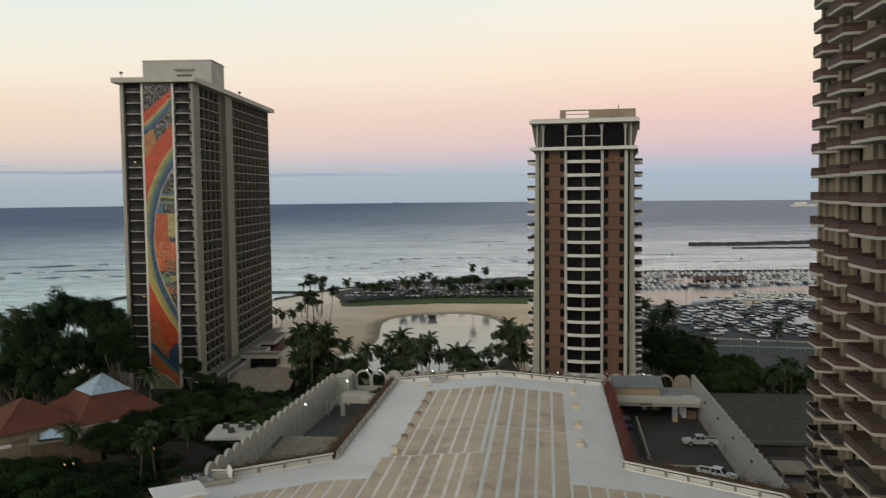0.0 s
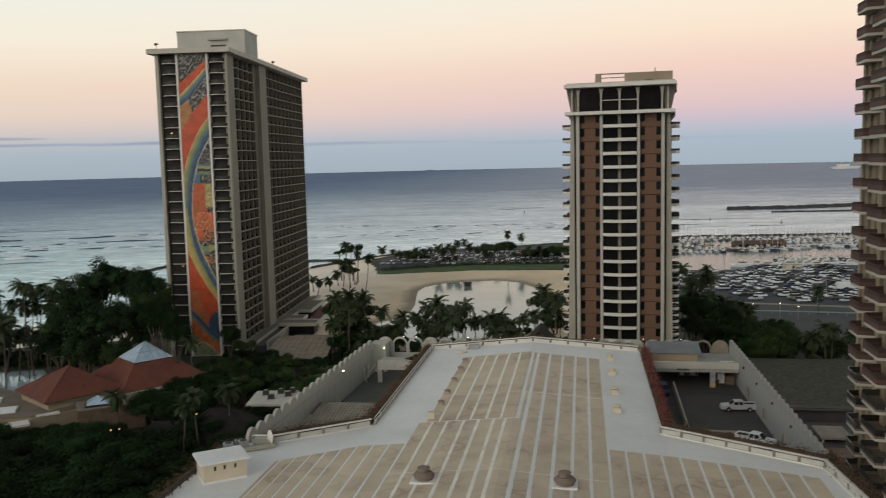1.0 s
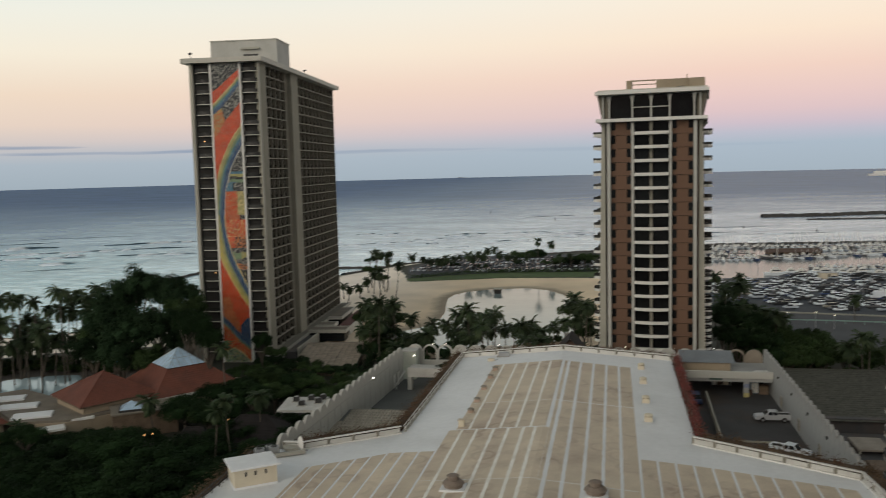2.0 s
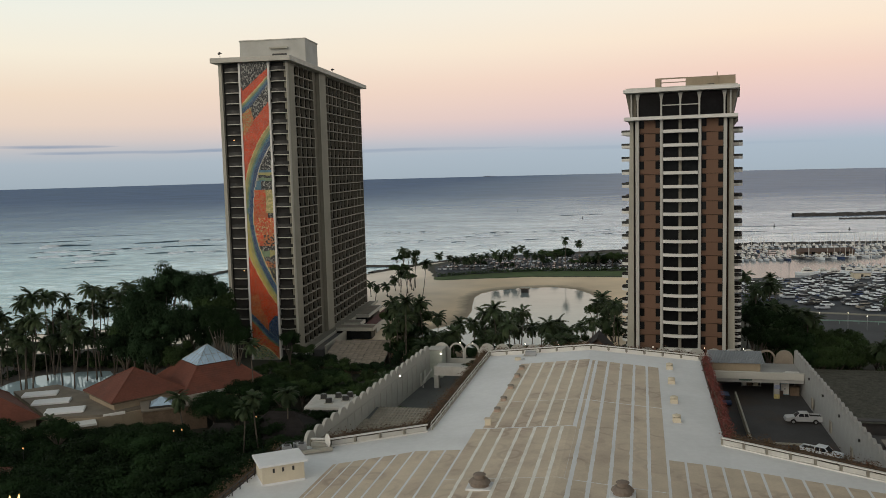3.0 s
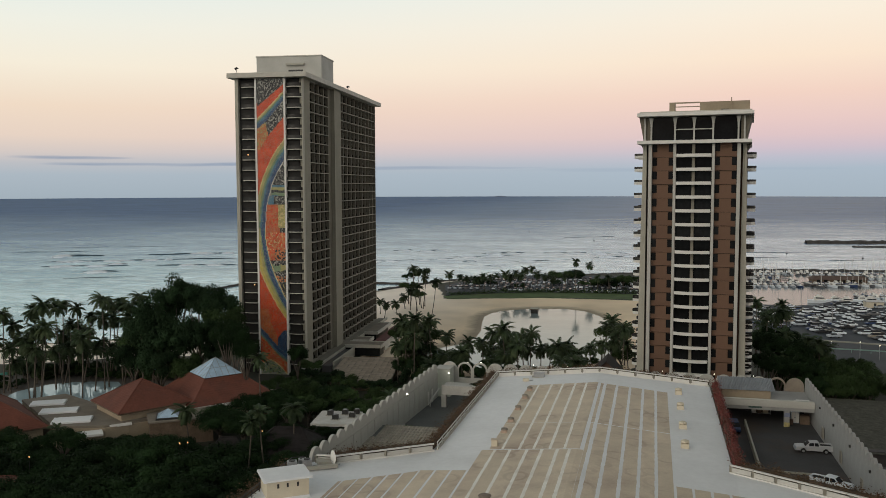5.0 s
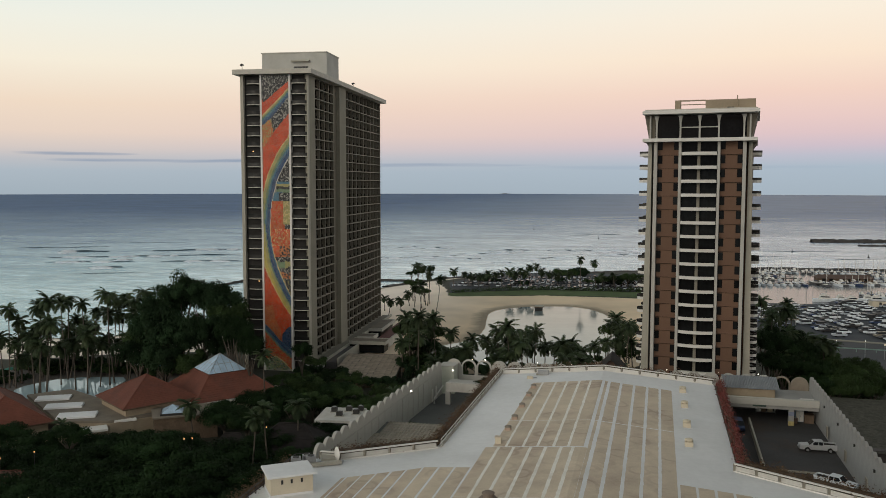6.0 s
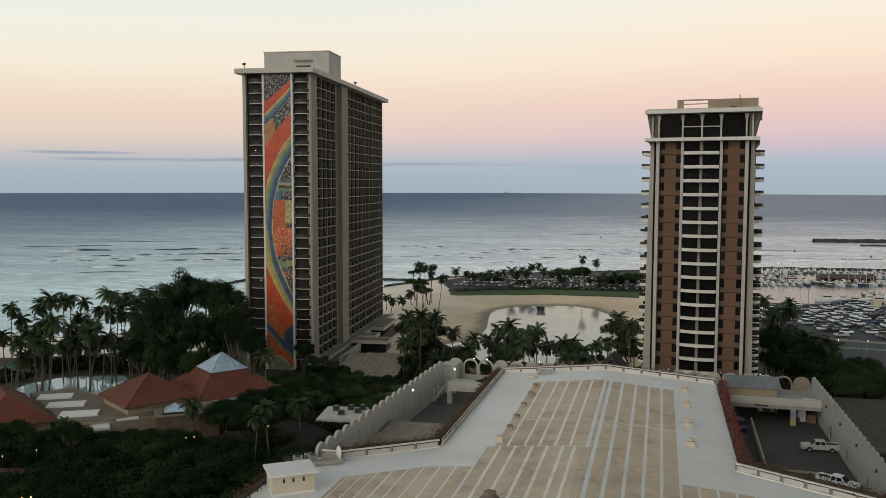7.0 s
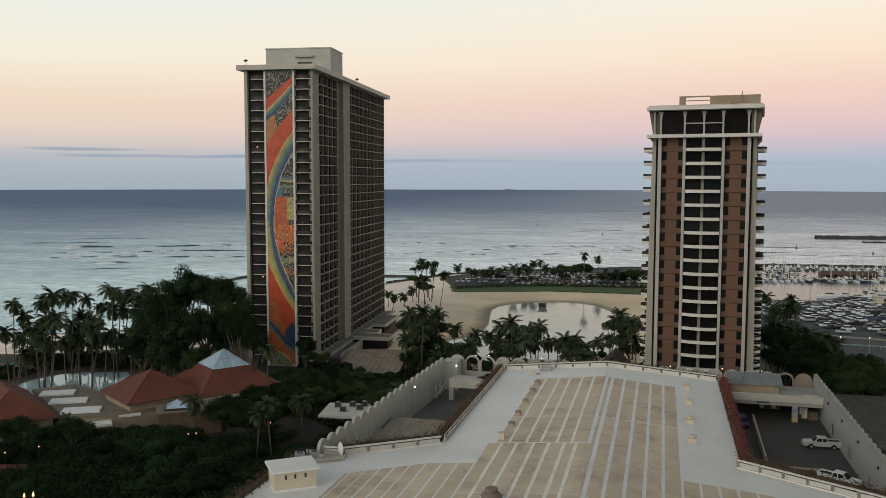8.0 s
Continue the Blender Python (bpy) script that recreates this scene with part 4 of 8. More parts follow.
def hvac():
    for x, y, s in ((-40.4, 89.4, 1.0), (-39.0, 90.4, 1.0), (-39.9, 91.2, 0.8)):
        th = thing("air_conditioner", "grey rooftop air-conditioning unit", "air conditioner", pose(x, y, EAVE, 0, 0, 30), "roof units")
        part("case", Geo().box(-0.55 * s, 0.55 * s, -0.5 * s, 0.5 * s, 0.1, 1.15 * s, 0, 0.04), M["grey_metal"], th)
        part("fan", Geo().tube([(0, 0, 1.15 * s), (0, 0, 1.22 * s)], [0.38 * s, 0.36 * s], 12), M["dark_metal"], th)
        part("base", Geo().box(-0.65 * s, 0.65 * s, -0.6 * s, 0.6 * s, 0, 0.1), M["concrete"], th)
    th = thing("satellite_dish", "white satellite dish on a short mast", "satellite dish", pose(-36.3, 91.6, EAVE, 0, 0, -35) @ Matrix.Diagonal((0.75, 0.75, 0.95, 1)))
    g = Geo()
    for q in range(4):
        r0, r1 = q * 0.19, (q + 1) * 0.19
        for s in range(14):
            a0, a1 = 2 * math.pi * s / 14, 2 * math.pi * (s + 1) / 14
            pt = lambda r, a: (r * math.cos(a), 0.35 * r * r, 1.05 + 1.15 * r * math.sin(a) + 0.2)
            g.face([pt(r0, a0), pt(r1, a0), pt(r1, a1), pt(r0, a1)])
    part("reflector", g, M["white_paint"], th)
    part("mast", Geo().tube([(0, 0.15, 0), (0, 0.12, 1.2)], [0.07, 0.06], 6), M["grey_metal"], th)
    part("arm", Geo().tube([(0, 0.1, 0.7), (0, -0.6, 1.1)], [0.03, 0.03], 5), M["grey_metal"], th)
    th = thing("pipe_run", "low steel pipes and duct lying on the roof", "pipes", pose(-37.6, 90.2, EAVE, 0, 0, 32))
    part("duct", Geo().box(-2.6, 2.4, -0.2, 0.25, 0.12, 0.5), M["concrete"], th)
    part("pipe", Geo().tube([(-4.5, 0.7, 0.2), (2.8, 0.7, 0.2)], [0.1, 0.1], 6), M["grey_metal"], th)
    part("pipe", Geo().tube([(-4.5, 1.1, 0.2), (0.5, 1.1, 0.2)], [0.08, 0.08], 6), M["grey_metal"], th)
    part("cover", Geo().hexa([(0.3, 1.2, 0.1), (2.3, 1.2, 0.1), (2.3, 2.6, 0.1), (0.3, 2.6, 0.1)], [(0.3, 1.2, 0.5), (2.3, 1.2, 0.4), (2.3, 2.6, 0.5), (0.3, 2.6, 0.6)]), M["concrete"], th)
    th = thing("roof_box", "blue-grey metal box by the far parapet", "roof unit", pose(-18.4, 141.6, roof_z(-18.4)))
    part("case", Geo().box(-0.9, 0.9, -0.4, 0.4, 0, 0.8, 0, 0.05), M["grey_metal"], th)
    part("base", Geo().box(-1.2, 1.2, -0.6, 0.6, 0, 0.08), M["concrete"], th)
    th = thing("roof_box", "small tan pipe box on the white roof", "roof unit", pose(-20.2, 138.6, roof_z(-20.2)))
    part("case", Geo().box(-0.5, 0.5, -0.25, 0.25, 0, 0.45, 0, 0.04), M["cream"], th)
    part("pipe", Geo().tube([(0.5, 0, 0.2), (1.1, 0.2, 0.2)], [0.08, 0.08], 6), M["grey_metal"], th)


hvac()


def scalloped_wall(name, a, b, z0, z1, n, label, m, fins=True, arches=()):
    """A wall of upright panels with half-round tops; the panels listed in arches stand open under a round hoop."""
    a, b = Vector((*a, 0)), Vector((*b, 0))
    L, ang = (b - a).length, math.degrees(math.atan2(b.y - a.y, b.x - a.x))
    th = thing(name, label, "wall", pose(a.x, a.y, 0, 0, 0, ang), kind="structure")
    w = L / n
    r, y = w * 0.499, 0.2
    pts = [(-r, z0), (r, z0)] + [(r * math.cos(t * math.pi / 10), z1 - r + r * math.sin(t * math.pi / 10)) for t in range(11)]
    me = Geo().hexa([(x, -y, z) for x, z in pts], [(x, y, z) for x, z in pts]).mesh("wall_panel", m)
    sill, rim = z1 - r - 1.5, []
    for k in (1.0, 0.8):
        rim.append([(r * k, sill)] + [(r * k * math.cos(t * math.pi / 12), z1 - r + r * k * math.sin(t * math.pi / 12)) for t in range(13)] + [(-r * k, sill)])
    hoop = Geo().box(-r, r, -y, y, z0, sill)
    for (p, q), (s, t) in zip(zip(rim[0], rim[0][1:]), zip(rim[1], rim[1][1:])):
        hoop.hexa([(p[0], -y, p[1]), (q[0], -y, q[1]), (t[0], -y, t[1]), (s[0], -y, s[1])], [(p[0], y, p[1]), (q[0], y, q[1]), (t[0], y, t[1]), (s[0], y, s[1])])
    hoop = hoop.weld().mesh("arch", m)
    for i in range(n):
        part("arch" if i in arches else "wall_panel", hoop if i in arches else me, m, th, at=pose((i + 0.5) * w, 0, 0))
    edge = [-1, *sorted(arches), n]
    for i, j in zip(edge, edge[1:]):
        if j - i > 1:
            part("wall_core", Geo().box((i + 1) * w, j * w, -0.18, 0.18, z0, z1 - w * 0.5), m, th)
    part("string_course", Geo().box(0, L, -0.26, 0.26, z1 - w * 0.72, z1 - w * 0.64), m, th) if fins else None
    fin = Geo().box(-0.06, 0.06, -0.28, 0.28, z0, z1 - w * 0.72).mesh("fin", m)
    for i in range(n + 1) if fins else ():
        part("fin", fin, m, th, at=pose(i * w, 0, 0))
    return th


wall_l = scalloped_wall("wall_left_deck", (-39.9, 93.6), (-37.6, 146.0), 2.0, 25.2, 20, "weathered concrete wall of upright panels with round tops", M["pale_concrete"])
wall_r = scalloped_wall("wall_right_deck", (25.7, 92.4), (25.2, 149.5), 2.0, 25.2, 27, "grey-white concrete wall of upright panels with round tops", M["shaded_concrete"], False)
wall_b = scalloped_wall("wall_back", (-37.5, 150.2), (19.32, 150.2), 2.0, 24.75, 20, "row of round-topped concrete panels behind the hall", M["pale_concrete"], False, (1, 2))
wall_c = scalloped_wall("wall_back_brown", (19.32, 150.2), (25.0, 150.2), 2.0, 24.75, 2, "brown round-topped wall end with an open hoop", mat("wall_brown", (0.25, 0.215, 0.175), 0.85, 0.1, 2.0, 4.0, 0.1), False, (0,))

# decks
setting("floor_deck_left", Geo().prism([(-39.4, 94.4), (-26.8, 102.4), (-26.8, 150.0), (-37.4, 150.0)], 18.6, 19.0), M["deck_grey"], "grey worn parking deck", "deck")
setting("floor_deck_right", Geo().prism([(10.2, 101.8), (25.4, 93.5), (25.0, 150.0), (10.2, 150.0)], 18.6, 19.0), M["deck"], "dark stained parking deck with worn patches", "deck")
setting("wall_hall_side", Geo().box(-26.7, -26.3, 101.4, 143.0, 19.0, 23.6), M["concrete"], "plain concrete hall side above the deck", "wall")
setting("wall_hall_side_right", Geo().box(9.7, 10.1, 101.4, 143.8, 19.0, 23.6), M["concrete"], "plain concrete hall side above the deck", "wall")

# right deck: covered bay at the far end
th = thing("parking_cover", "white concrete beam and slab over covered parking bays", "parking cover")
part("beam", Geo().box(10.9, 25.0, 140.0, 140.6, 22.15, 23.25), M["pale_concrete"], th)
part("lintel", Geo().box(10.9, 25.0, 140.25, 140.7, 21.55, 22.15), M["shaded_concrete"], th)
part("slab", Geo().box(10.9, 25.0, 140.7, 149.7, 22.15, 22.55), M["shaded_concrete"], th)
part("column", Geo().box(20.6, 21.4, 140.4, 141.2, 19.0, 21.7, 0), M["shaded_concrete"], th)
part("column", Geo().box(11.2, 12.0, 140.4, 141.2, 19.0, 21.7, 0), M["pale_concrete"], th)
part("back_wall", Geo().box(11.0, 25.0, 149.3, 149.6, 19.0, 22.1), M["deck"], th)
part("sign_board", Geo().box(15.2, 17.2, 140.1, 140.22, 21.85, 22.1), mat("sign_green", (0.05, 0.085, 0.075), 0.5), th, "dull green hanging sign board")
for z0, z1, c, lab in ((20.6, 21.2, "blue", "faded blue sign on the column"), (19.0, 19.7, "yellow", "worn yellow band at the column foot")):
    part("column_sign", Geo().box(20.57, 21.43, 140.36, 140.4, z0, z1), mat("sign_" + c, (0.22, 0.25, 0.36) if c == "blue" else (0.42, 0.36, 0.16), 0.7, 0.2, 0.4, 6.0, 0.1), th, lab)
th = thing("crate", "brown wooden crate in the covered bay", "crate", pose(24.0, 143.0, 19.0))
part("case", Geo().box(-0.7, 0.7, -0.6, 0.6, 0, 1.3, 0, 0.04), M["wood"], th)
part("lid", Geo().box(-0.74, 0.74, -0.64, 0.64, 1.3, 1.38), M["wood"], th)
th = thing("cabinet", "pale blue and white steel cabinet in the covered bay", "cabinet", pose(22.6, 143.2, 19.0))
part("body", Geo().box(-0.6, 0.6, -0.4, 0.4, 0.06, 1.9, 0, 0.03), mat("cabinet_blue", (0.30, 0.42, 0.52), 0.5, 0.1, 0.6, 6.0, 0.0), th)
for x in (-0.29, 0.29):
    d = part("door", Geo().box(x - 0.27, x + 0.27, -0.44, -0.41, 0.14, 1.82), M["white_paint"], th)
    part("handle", Geo().box(x * 0.3 - 0.02, x * 0.3 + 0.02, -0.48, -0.44, 0.9, 1.1), M["dark_metal"], d)
part("plinth", Geo().box(-0.58, 0.58, -0.36, 0.36, 0, 0.06), M["dark_metal"], th)
th = thing("barrel", "rust-brown barrel in the covered bay", "barrel", pose(21.9, 142.0, 19.0))
part("drum", Geo().tube([(0, 0, 0), (0, 0, 0.3), (0, 0, 0.33), (0, 0, 0.6), (0, 0, 0.63), (0, 0, 0.9)], [0.29, 0.29, 0.31, 0.29, 0.31, 0.29], 14), M["rust_roof"], th)
part("lid", Geo().tube([(0, 0, 0.9), (0, 0, 0.93)], [0.27, 0.25], 14), M["grey_metal"], th)
th = thing("storage_rack", "metal rack with stacked boxes in the covered bay", "rack", pose(18.0, 147.6, 19.0))
for x in (-1.5, 1.5):
    for y in (-0.35, 0.35):
        part("post", Geo().box(x - 0.04, x + 0.04, y - 0.04, y + 0.04, 0, 2.2), M["grey_metal"], th)
for z in (0.15, 1.1, 2.0):
    part("shelf", Geo().box(-1.55, 1.55, -0.4, 0.4, z, z + 0.05), M["grey_metal"], th)
for x, z, w, h, m in ((-1.1, 0.2, 0.3, 0.55, "white_paint"), (-0.3, 0.2, 0.35, 0.6, "wood"), (0.7, 0.2, 0.4, 0.5, "cream"), (-0.9, 1.15, 0.4, 0.5, "wood"), (0.2, 1.15, 0.3, 0.6, "white_paint"), (1.0, 1.15, 0.3, 0.4, "rust_roof")):
    b = thing("storage_box", "box on the metal rack", "box", pose(18.0 + x, 147.6, 19.0 + z), "boxes on the rack")
    part("case", Geo().box(-w, w, -0.3, 0.3, 0, h, 0, 0.02), M[m], b)
    part("lid", Geo().box(-w - 0.02, w + 0.02, -0.32, 0.32, h, h + 0.05), M[m], b)
th = thing("roof_shed", "long shed with a grey corrugated metal roof", "shed", pose(10.9, 143.0, 22.55))
part("wall", Geo().box(0.2, 8.0, 0.5, 4.4, 0, 1.42), M["tower_tan"], th)
g = Geo()
for i in range(34):
    x0 = i * 0.255
    for xa, za, xb, zb in ((x0, 0.0, x0 + 0.06, 0.09), (x0 + 0.06, 0.09, x0 + 0.16, 0.09), (x0 + 0.16, 0.09, x0 + 0.22, 0.0), (x0 + 0.22, 0.0, x0 + 0.255, 0.0)):
        g.face([(xa, 0, 1.36 + za), (xb, 0, 1.36 + zb), (xb, 5, 2.38 + zb), (xa, 5, 2.38 + za)])
g.face([(0, 0, 1.3), (0, 0, 1.36), (0, 5, 2.38), (0, 5, 2.32)])
g.weld()
part("roof", g, mat("corrugated_metal", (0.25, 0.27, 0.29), 0.5, 0.1, 2.0, 4.0, 0.1, metal=0.3), th)
th = thing("pallet_stack", "stack of pale boards on the terrace", "boards", pose(23.2, 142.6, 22.55))
for k in range(3):
    part("board", Geo().box(-1.2 + 0.3 * k, 1.0 + 0.2 * k, -0.4, 0.3, 0.12 * k, 0.12 * k + 0.1), M["white_paint"], th)
th = thing("low_wall", "low pale concrete wall along the ramp", "wall", kind="structure")
part("wall", Geo().beam((14.0, 104.0, 19.0), (14.7, 140.0, 19.0), 0.25, 1.0), M["concrete"], th)
th = thing("wheel_stop", "long pale kerb on the deck", "kerb", kind="structure")
part("kerb", Geo().beam((15.5, 117.4, 19.0), (21.5, 117.3, 19.0), 0.3, 0.22), M["concrete"], th)

# openings in the right wall
for y in (133.0, 121.5, 110.5):
    ob = thing("wall_opening", "narrow shuttered opening in the deck wall", "opening", pose(25.28 + (133 - y) * 0.018, y, 19.6), "deck wall openings", "structure")
    part("frame", Geo().box(-0.42, -0.34, -0.6, 0.6, 0, 1.7), M["concrete"], ob)
    part("shutter", Geo().box(-0.46, -0.42, -0.45, 0.45, 0.1, 1.6), M["grey_tile"], ob)

for y in (136.4, 126.8, 116.9, 106.8):
    lamp = thing("bulkhead_lamp", "small dark unlit lamp on the deck wall", "lamp", pose(24.99 + (149.5 - y) * 0.0088, y, 23.3), "deck wall lamps")
    part("case", Geo().box(-0.22, 0.06, -0.16, 0.16, -0.12, 0.2, 0, 0.03), M["dark_metal"], lamp)
    part("lens", Geo().box(-0.26, -0.22, -0.12, 0.12, -0.08, 0.14), M["grey_metal"], lamp)

# left deck: tiled lower roof, block and ramp at the far end
th = thing("tiled_roof", "sloping roof of pale grey-brown tiles", "roof", kind="structure")
sheet = Geo().hexa([(-39.7, 96.6, 19.0), (-27.4, 104.4, 19.0), (-28.2, 118.0, 19.0), (-38.7, 118.0, 19.0)],
                   [(-39.7, 96.6, 19.6), (-27.4, 104.4, 20.0), (-28.2, 118.0, 21.6), (-38.7, 118.0, 21.6)])
part("roof_sheet", sheet, M["deck_grey"], th)
wave = [(-0.52, 0.0)] + [(-0.52 + 1.04 * i / 12, 0.03 + 0.11 * abs(math.sin(math.pi * i / 6))) for i in range(13)] + [(0.52, 0.0)]
tile = Geo().hexa([(x, -0.5, z + 0.05) for x, z in wave], [(x, 0.48, z) for x, z in wave]).mesh("tile", M["deck_tile"])
for r in range(21):
    for c in range(12):
        x, y = -38.7 + c * 1.05, 98.4 + r * 0.95
        lo = -39.4 + (y - 96) * 0.04
        if lo < x < -28.0 and y < 117.6 and y > 97.6 + (x + 39.7) * 0.6:
            h = 19.62 + (y - 96.6) / 21.4 * 2.0 + (x + 39.7) * 0.01
            part("tile", tile, None, th, at=pose(x, y, h + 0.01, 5.0, 0, 0))
th = thing("stair_block", "pale green-grey concrete stair block", "stair block")
part("wall", Geo().box(-37.9, -35.2, 146.6, 149.6, 19.0, 24.0), mat("green_grey_plaster", (0.52, 0.55, 0.48), 0.85, 0.08, 2.0, 4.0, 0.1), th)
part("roof", Geo().box(-37.95, -35.1, 146.5, 149.8, 24.0, 24.15), M["pale_concrete"], th)
th = thing("ramp_cover", "white concrete slab over the ramp", "parking cover")
part("beam", Geo().box(-35.0, -27.4, 139.6, 140.2, 21.2, 22.75), M["panel_white"], th)
part("slab", Geo().box(-35.0, -27.4, 140.2, 143.5, 22.1, 22.5), M["pale_concrete"], th)
part("column", Geo().box(-35.0, -34.2, 139.4, 140.4, 19.0, 21.2), M["pale_concrete"], th)
th = thing("stair_rail", "sloping white handrail by the deck door", "handrail")
part("rail", Geo().tube([(-37.0, 139.4, 19.9), (-36.4, 143.4, 21.3)], [0.12, 0.12], 6), M["white_paint"], th)
part("post", Geo().tube([(-37.0, 139.4, 19.0), (-37.0, 139.4, 19.9)], [0.08, 0.08], 6), M["white_paint"], th)
for y in (140.4, 142.6):
    ob = thing("door", "white door in the deck wall", "door", pose(-37.66 - (146 - y) * 0.05, y, 19.0), "deck doors", "structure")
    part("door_leaf", Geo().box(0.34, 0.4, -0.5, 0.5, 0, 2.3), M["white_paint"], ob)
    part("frame", Geo().box(0.1, 0.34, -0.62, 0.62, 0, 2.42), M["concrete"], ob)


def wall_lamp(x, y, z, m=M["lamp_white"], size=0.16):
    th = thing("wall_lamp", "small bright lamp on a bracket", "lamp", pose(x, y, z), "small lamps")
    part("bulb", Geo().tube([(0, 0, -size), (0, 0, -size * 0.5), (0, 0, size * 0.5), (0, 0, size)], [size * 0.4, size, size, size * 0.4], 8), m, th)
    part("bracket", Geo().box(-0.03, 0.03, -0.03, 0.03, -size * 3, -size), M["dark_metal"], th)


wall_lamp(-35.4, 146.52, 23.4, size=0.1)
wall_lamp(-30.2, 150.2, 24.82, size=0.08)
wall_lamp(-38.05, 129.0, 23.6, size=0.12)
for x in (-32.6, -20.5, -14.5, 2.0, 10.6, 17.0):
    wall_lamp(x, 150.2, 24.8, size=0.07)

# ---- tall tower with the mosaic mural ----
def rainbow_tower():
    H, F, N = 88.3, 2.985, 28
    th = thing("hotel_tower", "tall concrete hotel tower with a rainbow tile mosaic", "tower", pose(-98.5, 227.7, 0.0, 0, 0, 5.0))
    W, D = 19.7, 90.0
    # core painted near-black: the depth of shade behind the balconies
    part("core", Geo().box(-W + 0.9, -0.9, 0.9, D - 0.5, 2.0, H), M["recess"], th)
    # front piers and thin mural frames
    for x0, x1, y0, m in ((-W, -W + 0.95, -0.3, "concrete"), (-13.7, -13.15, -0.5, "white_paint"), (-5.05, -4.5, -0.5, "white_paint"), (0.3, 0.62, -0.2, "concrete")):
        part("pier", Geo().box(x0, x1, y0, 1.2, 2.0, H), M[m], th)
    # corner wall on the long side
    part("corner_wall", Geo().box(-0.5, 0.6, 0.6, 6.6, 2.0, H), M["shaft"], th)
    part("end_wall", Geo().box(-W, 0.0, D - 0.6, D, 2.0, H), M["concrete"], th)
    part("side_wall", Geo().box(-W, -W + 0.6, 1.2, D - 0.6, 2.0, H), M["concrete"], th)
    # shallow bowed balconies of the two front bays
    rail, slab, pane = Geo(), Geo(), Geo()
    n, half, bow = 8, 2.72, 0.7
    arc = [(-half + 2 * half * i / n, -bow * (1 - (2 * i / n - 1) ** 2)) for i in range(n + 1)]
    slab.prism(arc + [(half, 1.2), (-half, 1.2)], -0.1, 0.12)
    rail.strip(arc, 0.05, 0.14, 1.06)
    pane.box(-half, half, 0.93, 0.98, 0.2, F - 0.2)
    rail_me, slab_me, pane_me = rail.mesh("balcony_rail", M["rail_glass"]), slab.mesh("balcony", M["ledge"]), pane.mesh("window", M["glass"])
    for cx in (-16.05, -2.1):
        for k in range(N):
            z = 85.75 - F * k
            if z < 3:
                continue
            b = part("balcony", slab_me, None, th, at=pose(cx + (0.6 if cx < -9 else 0), 0.1, z))
            b.scale = (0.92 if cx < -9 else 0.87, 1, 1)
            part("balcony_rail", rail_me, None, b)
            part("window", pane_me, None, b)
    for x, z in ((-16.4, 66.4), (-15.2, 28.3), (-2.6, 71.5)):
        part("room_lamp", Geo().box(x - 0.14, x + 0.14, 0.7, 0.9, z - 0.14, z + 0.14, 0, 0.03), M["lamp_amber"], th, "small amber lamp behind the balcony")
    # long side: a grid of deep window cells
    # fins, ledges and shaft darker than the front: side shade put into the colour
    cell = 4.72
    cols = [7.3 + cell * i for i in range(4)] + [38.6 + 5.1 * i for i in range(10)]
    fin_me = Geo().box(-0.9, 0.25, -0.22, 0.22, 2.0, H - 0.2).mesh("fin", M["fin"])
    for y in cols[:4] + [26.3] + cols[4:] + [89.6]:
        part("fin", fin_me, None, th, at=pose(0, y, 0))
    led_a = Geo().box(-0.9, 0.32, 7.3, 26.3, -0.13, 0.13).mesh("ledge", M["ledge_dim"])
    led_b = Geo().box(-0.9, 0.32, 38.6, 89.6, -0.13, 0.13).mesh("ledge", M["ledge_dim"])
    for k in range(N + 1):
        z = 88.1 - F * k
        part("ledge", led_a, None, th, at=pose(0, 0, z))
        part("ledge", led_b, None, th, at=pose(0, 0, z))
    w_a, w_b = Geo().box(-0.86, -0.78, 0.3, cell - 0.3, 0.2, F - 0.2), Geo().box(-0.86, -0.78, 0.3, 4.8, 0.2, F - 0.2)
    w_a.box(-0.9, -0.5, 0.3, cell - 0.3, 0.16, 1.05)
    w_b.box(-0.9, -0.5, 0.3, 4.8, 0.16, 1.05)
    a_me, b_me = w_a.mesh("window", M["glass"]), w_b.mesh("window", M["glass"])
    rest = Geo()
    for i, y in enumerate(cols):
        for k in range(N):
            z = 88.1 - F * (k + 1)
            if i < 11:
                part("window", a_me if i < 4 else b_me, None, th, at=pose(0, y, z))
            else:
                rest.box(-0.86, -0.78, y + 0.3, y + 4.8, z + 0.2, z + F - 0.2)
    far = part("window_rest", rest, M["glass"], th)
    far["kind"] = "stuff"
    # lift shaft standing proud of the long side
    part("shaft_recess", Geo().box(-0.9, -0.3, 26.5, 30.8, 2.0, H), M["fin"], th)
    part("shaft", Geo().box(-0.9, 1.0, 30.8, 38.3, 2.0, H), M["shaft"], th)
    # roof slab, plant house and vents
    part("roof", Geo().box(-21.4, 2.2, -2.0, 92.0, 88.3, 89.7, 0, 0.1), M["ledge"], th)
    ph = part("plant_house", Geo().box(-20.6, 0.3, 19.5, 32.5, 89.7, 97.3), M["pale_concrete"], th)
    part("louvre", Geo().box(-10.2, -0.6 - 5.0, 19.3, 19.5, 91.6, 93.2), M["dark_metal"], ph)
    part("hood", Geo().box(-10.8, -5.0, 18.4, 19.5, 94.6, 95.1), M["concrete"], ph)
    part("lip", Geo().box(-20.8, 0.5, 19.3, 32.7, 97.3, 97.6), M["ledge"], ph)
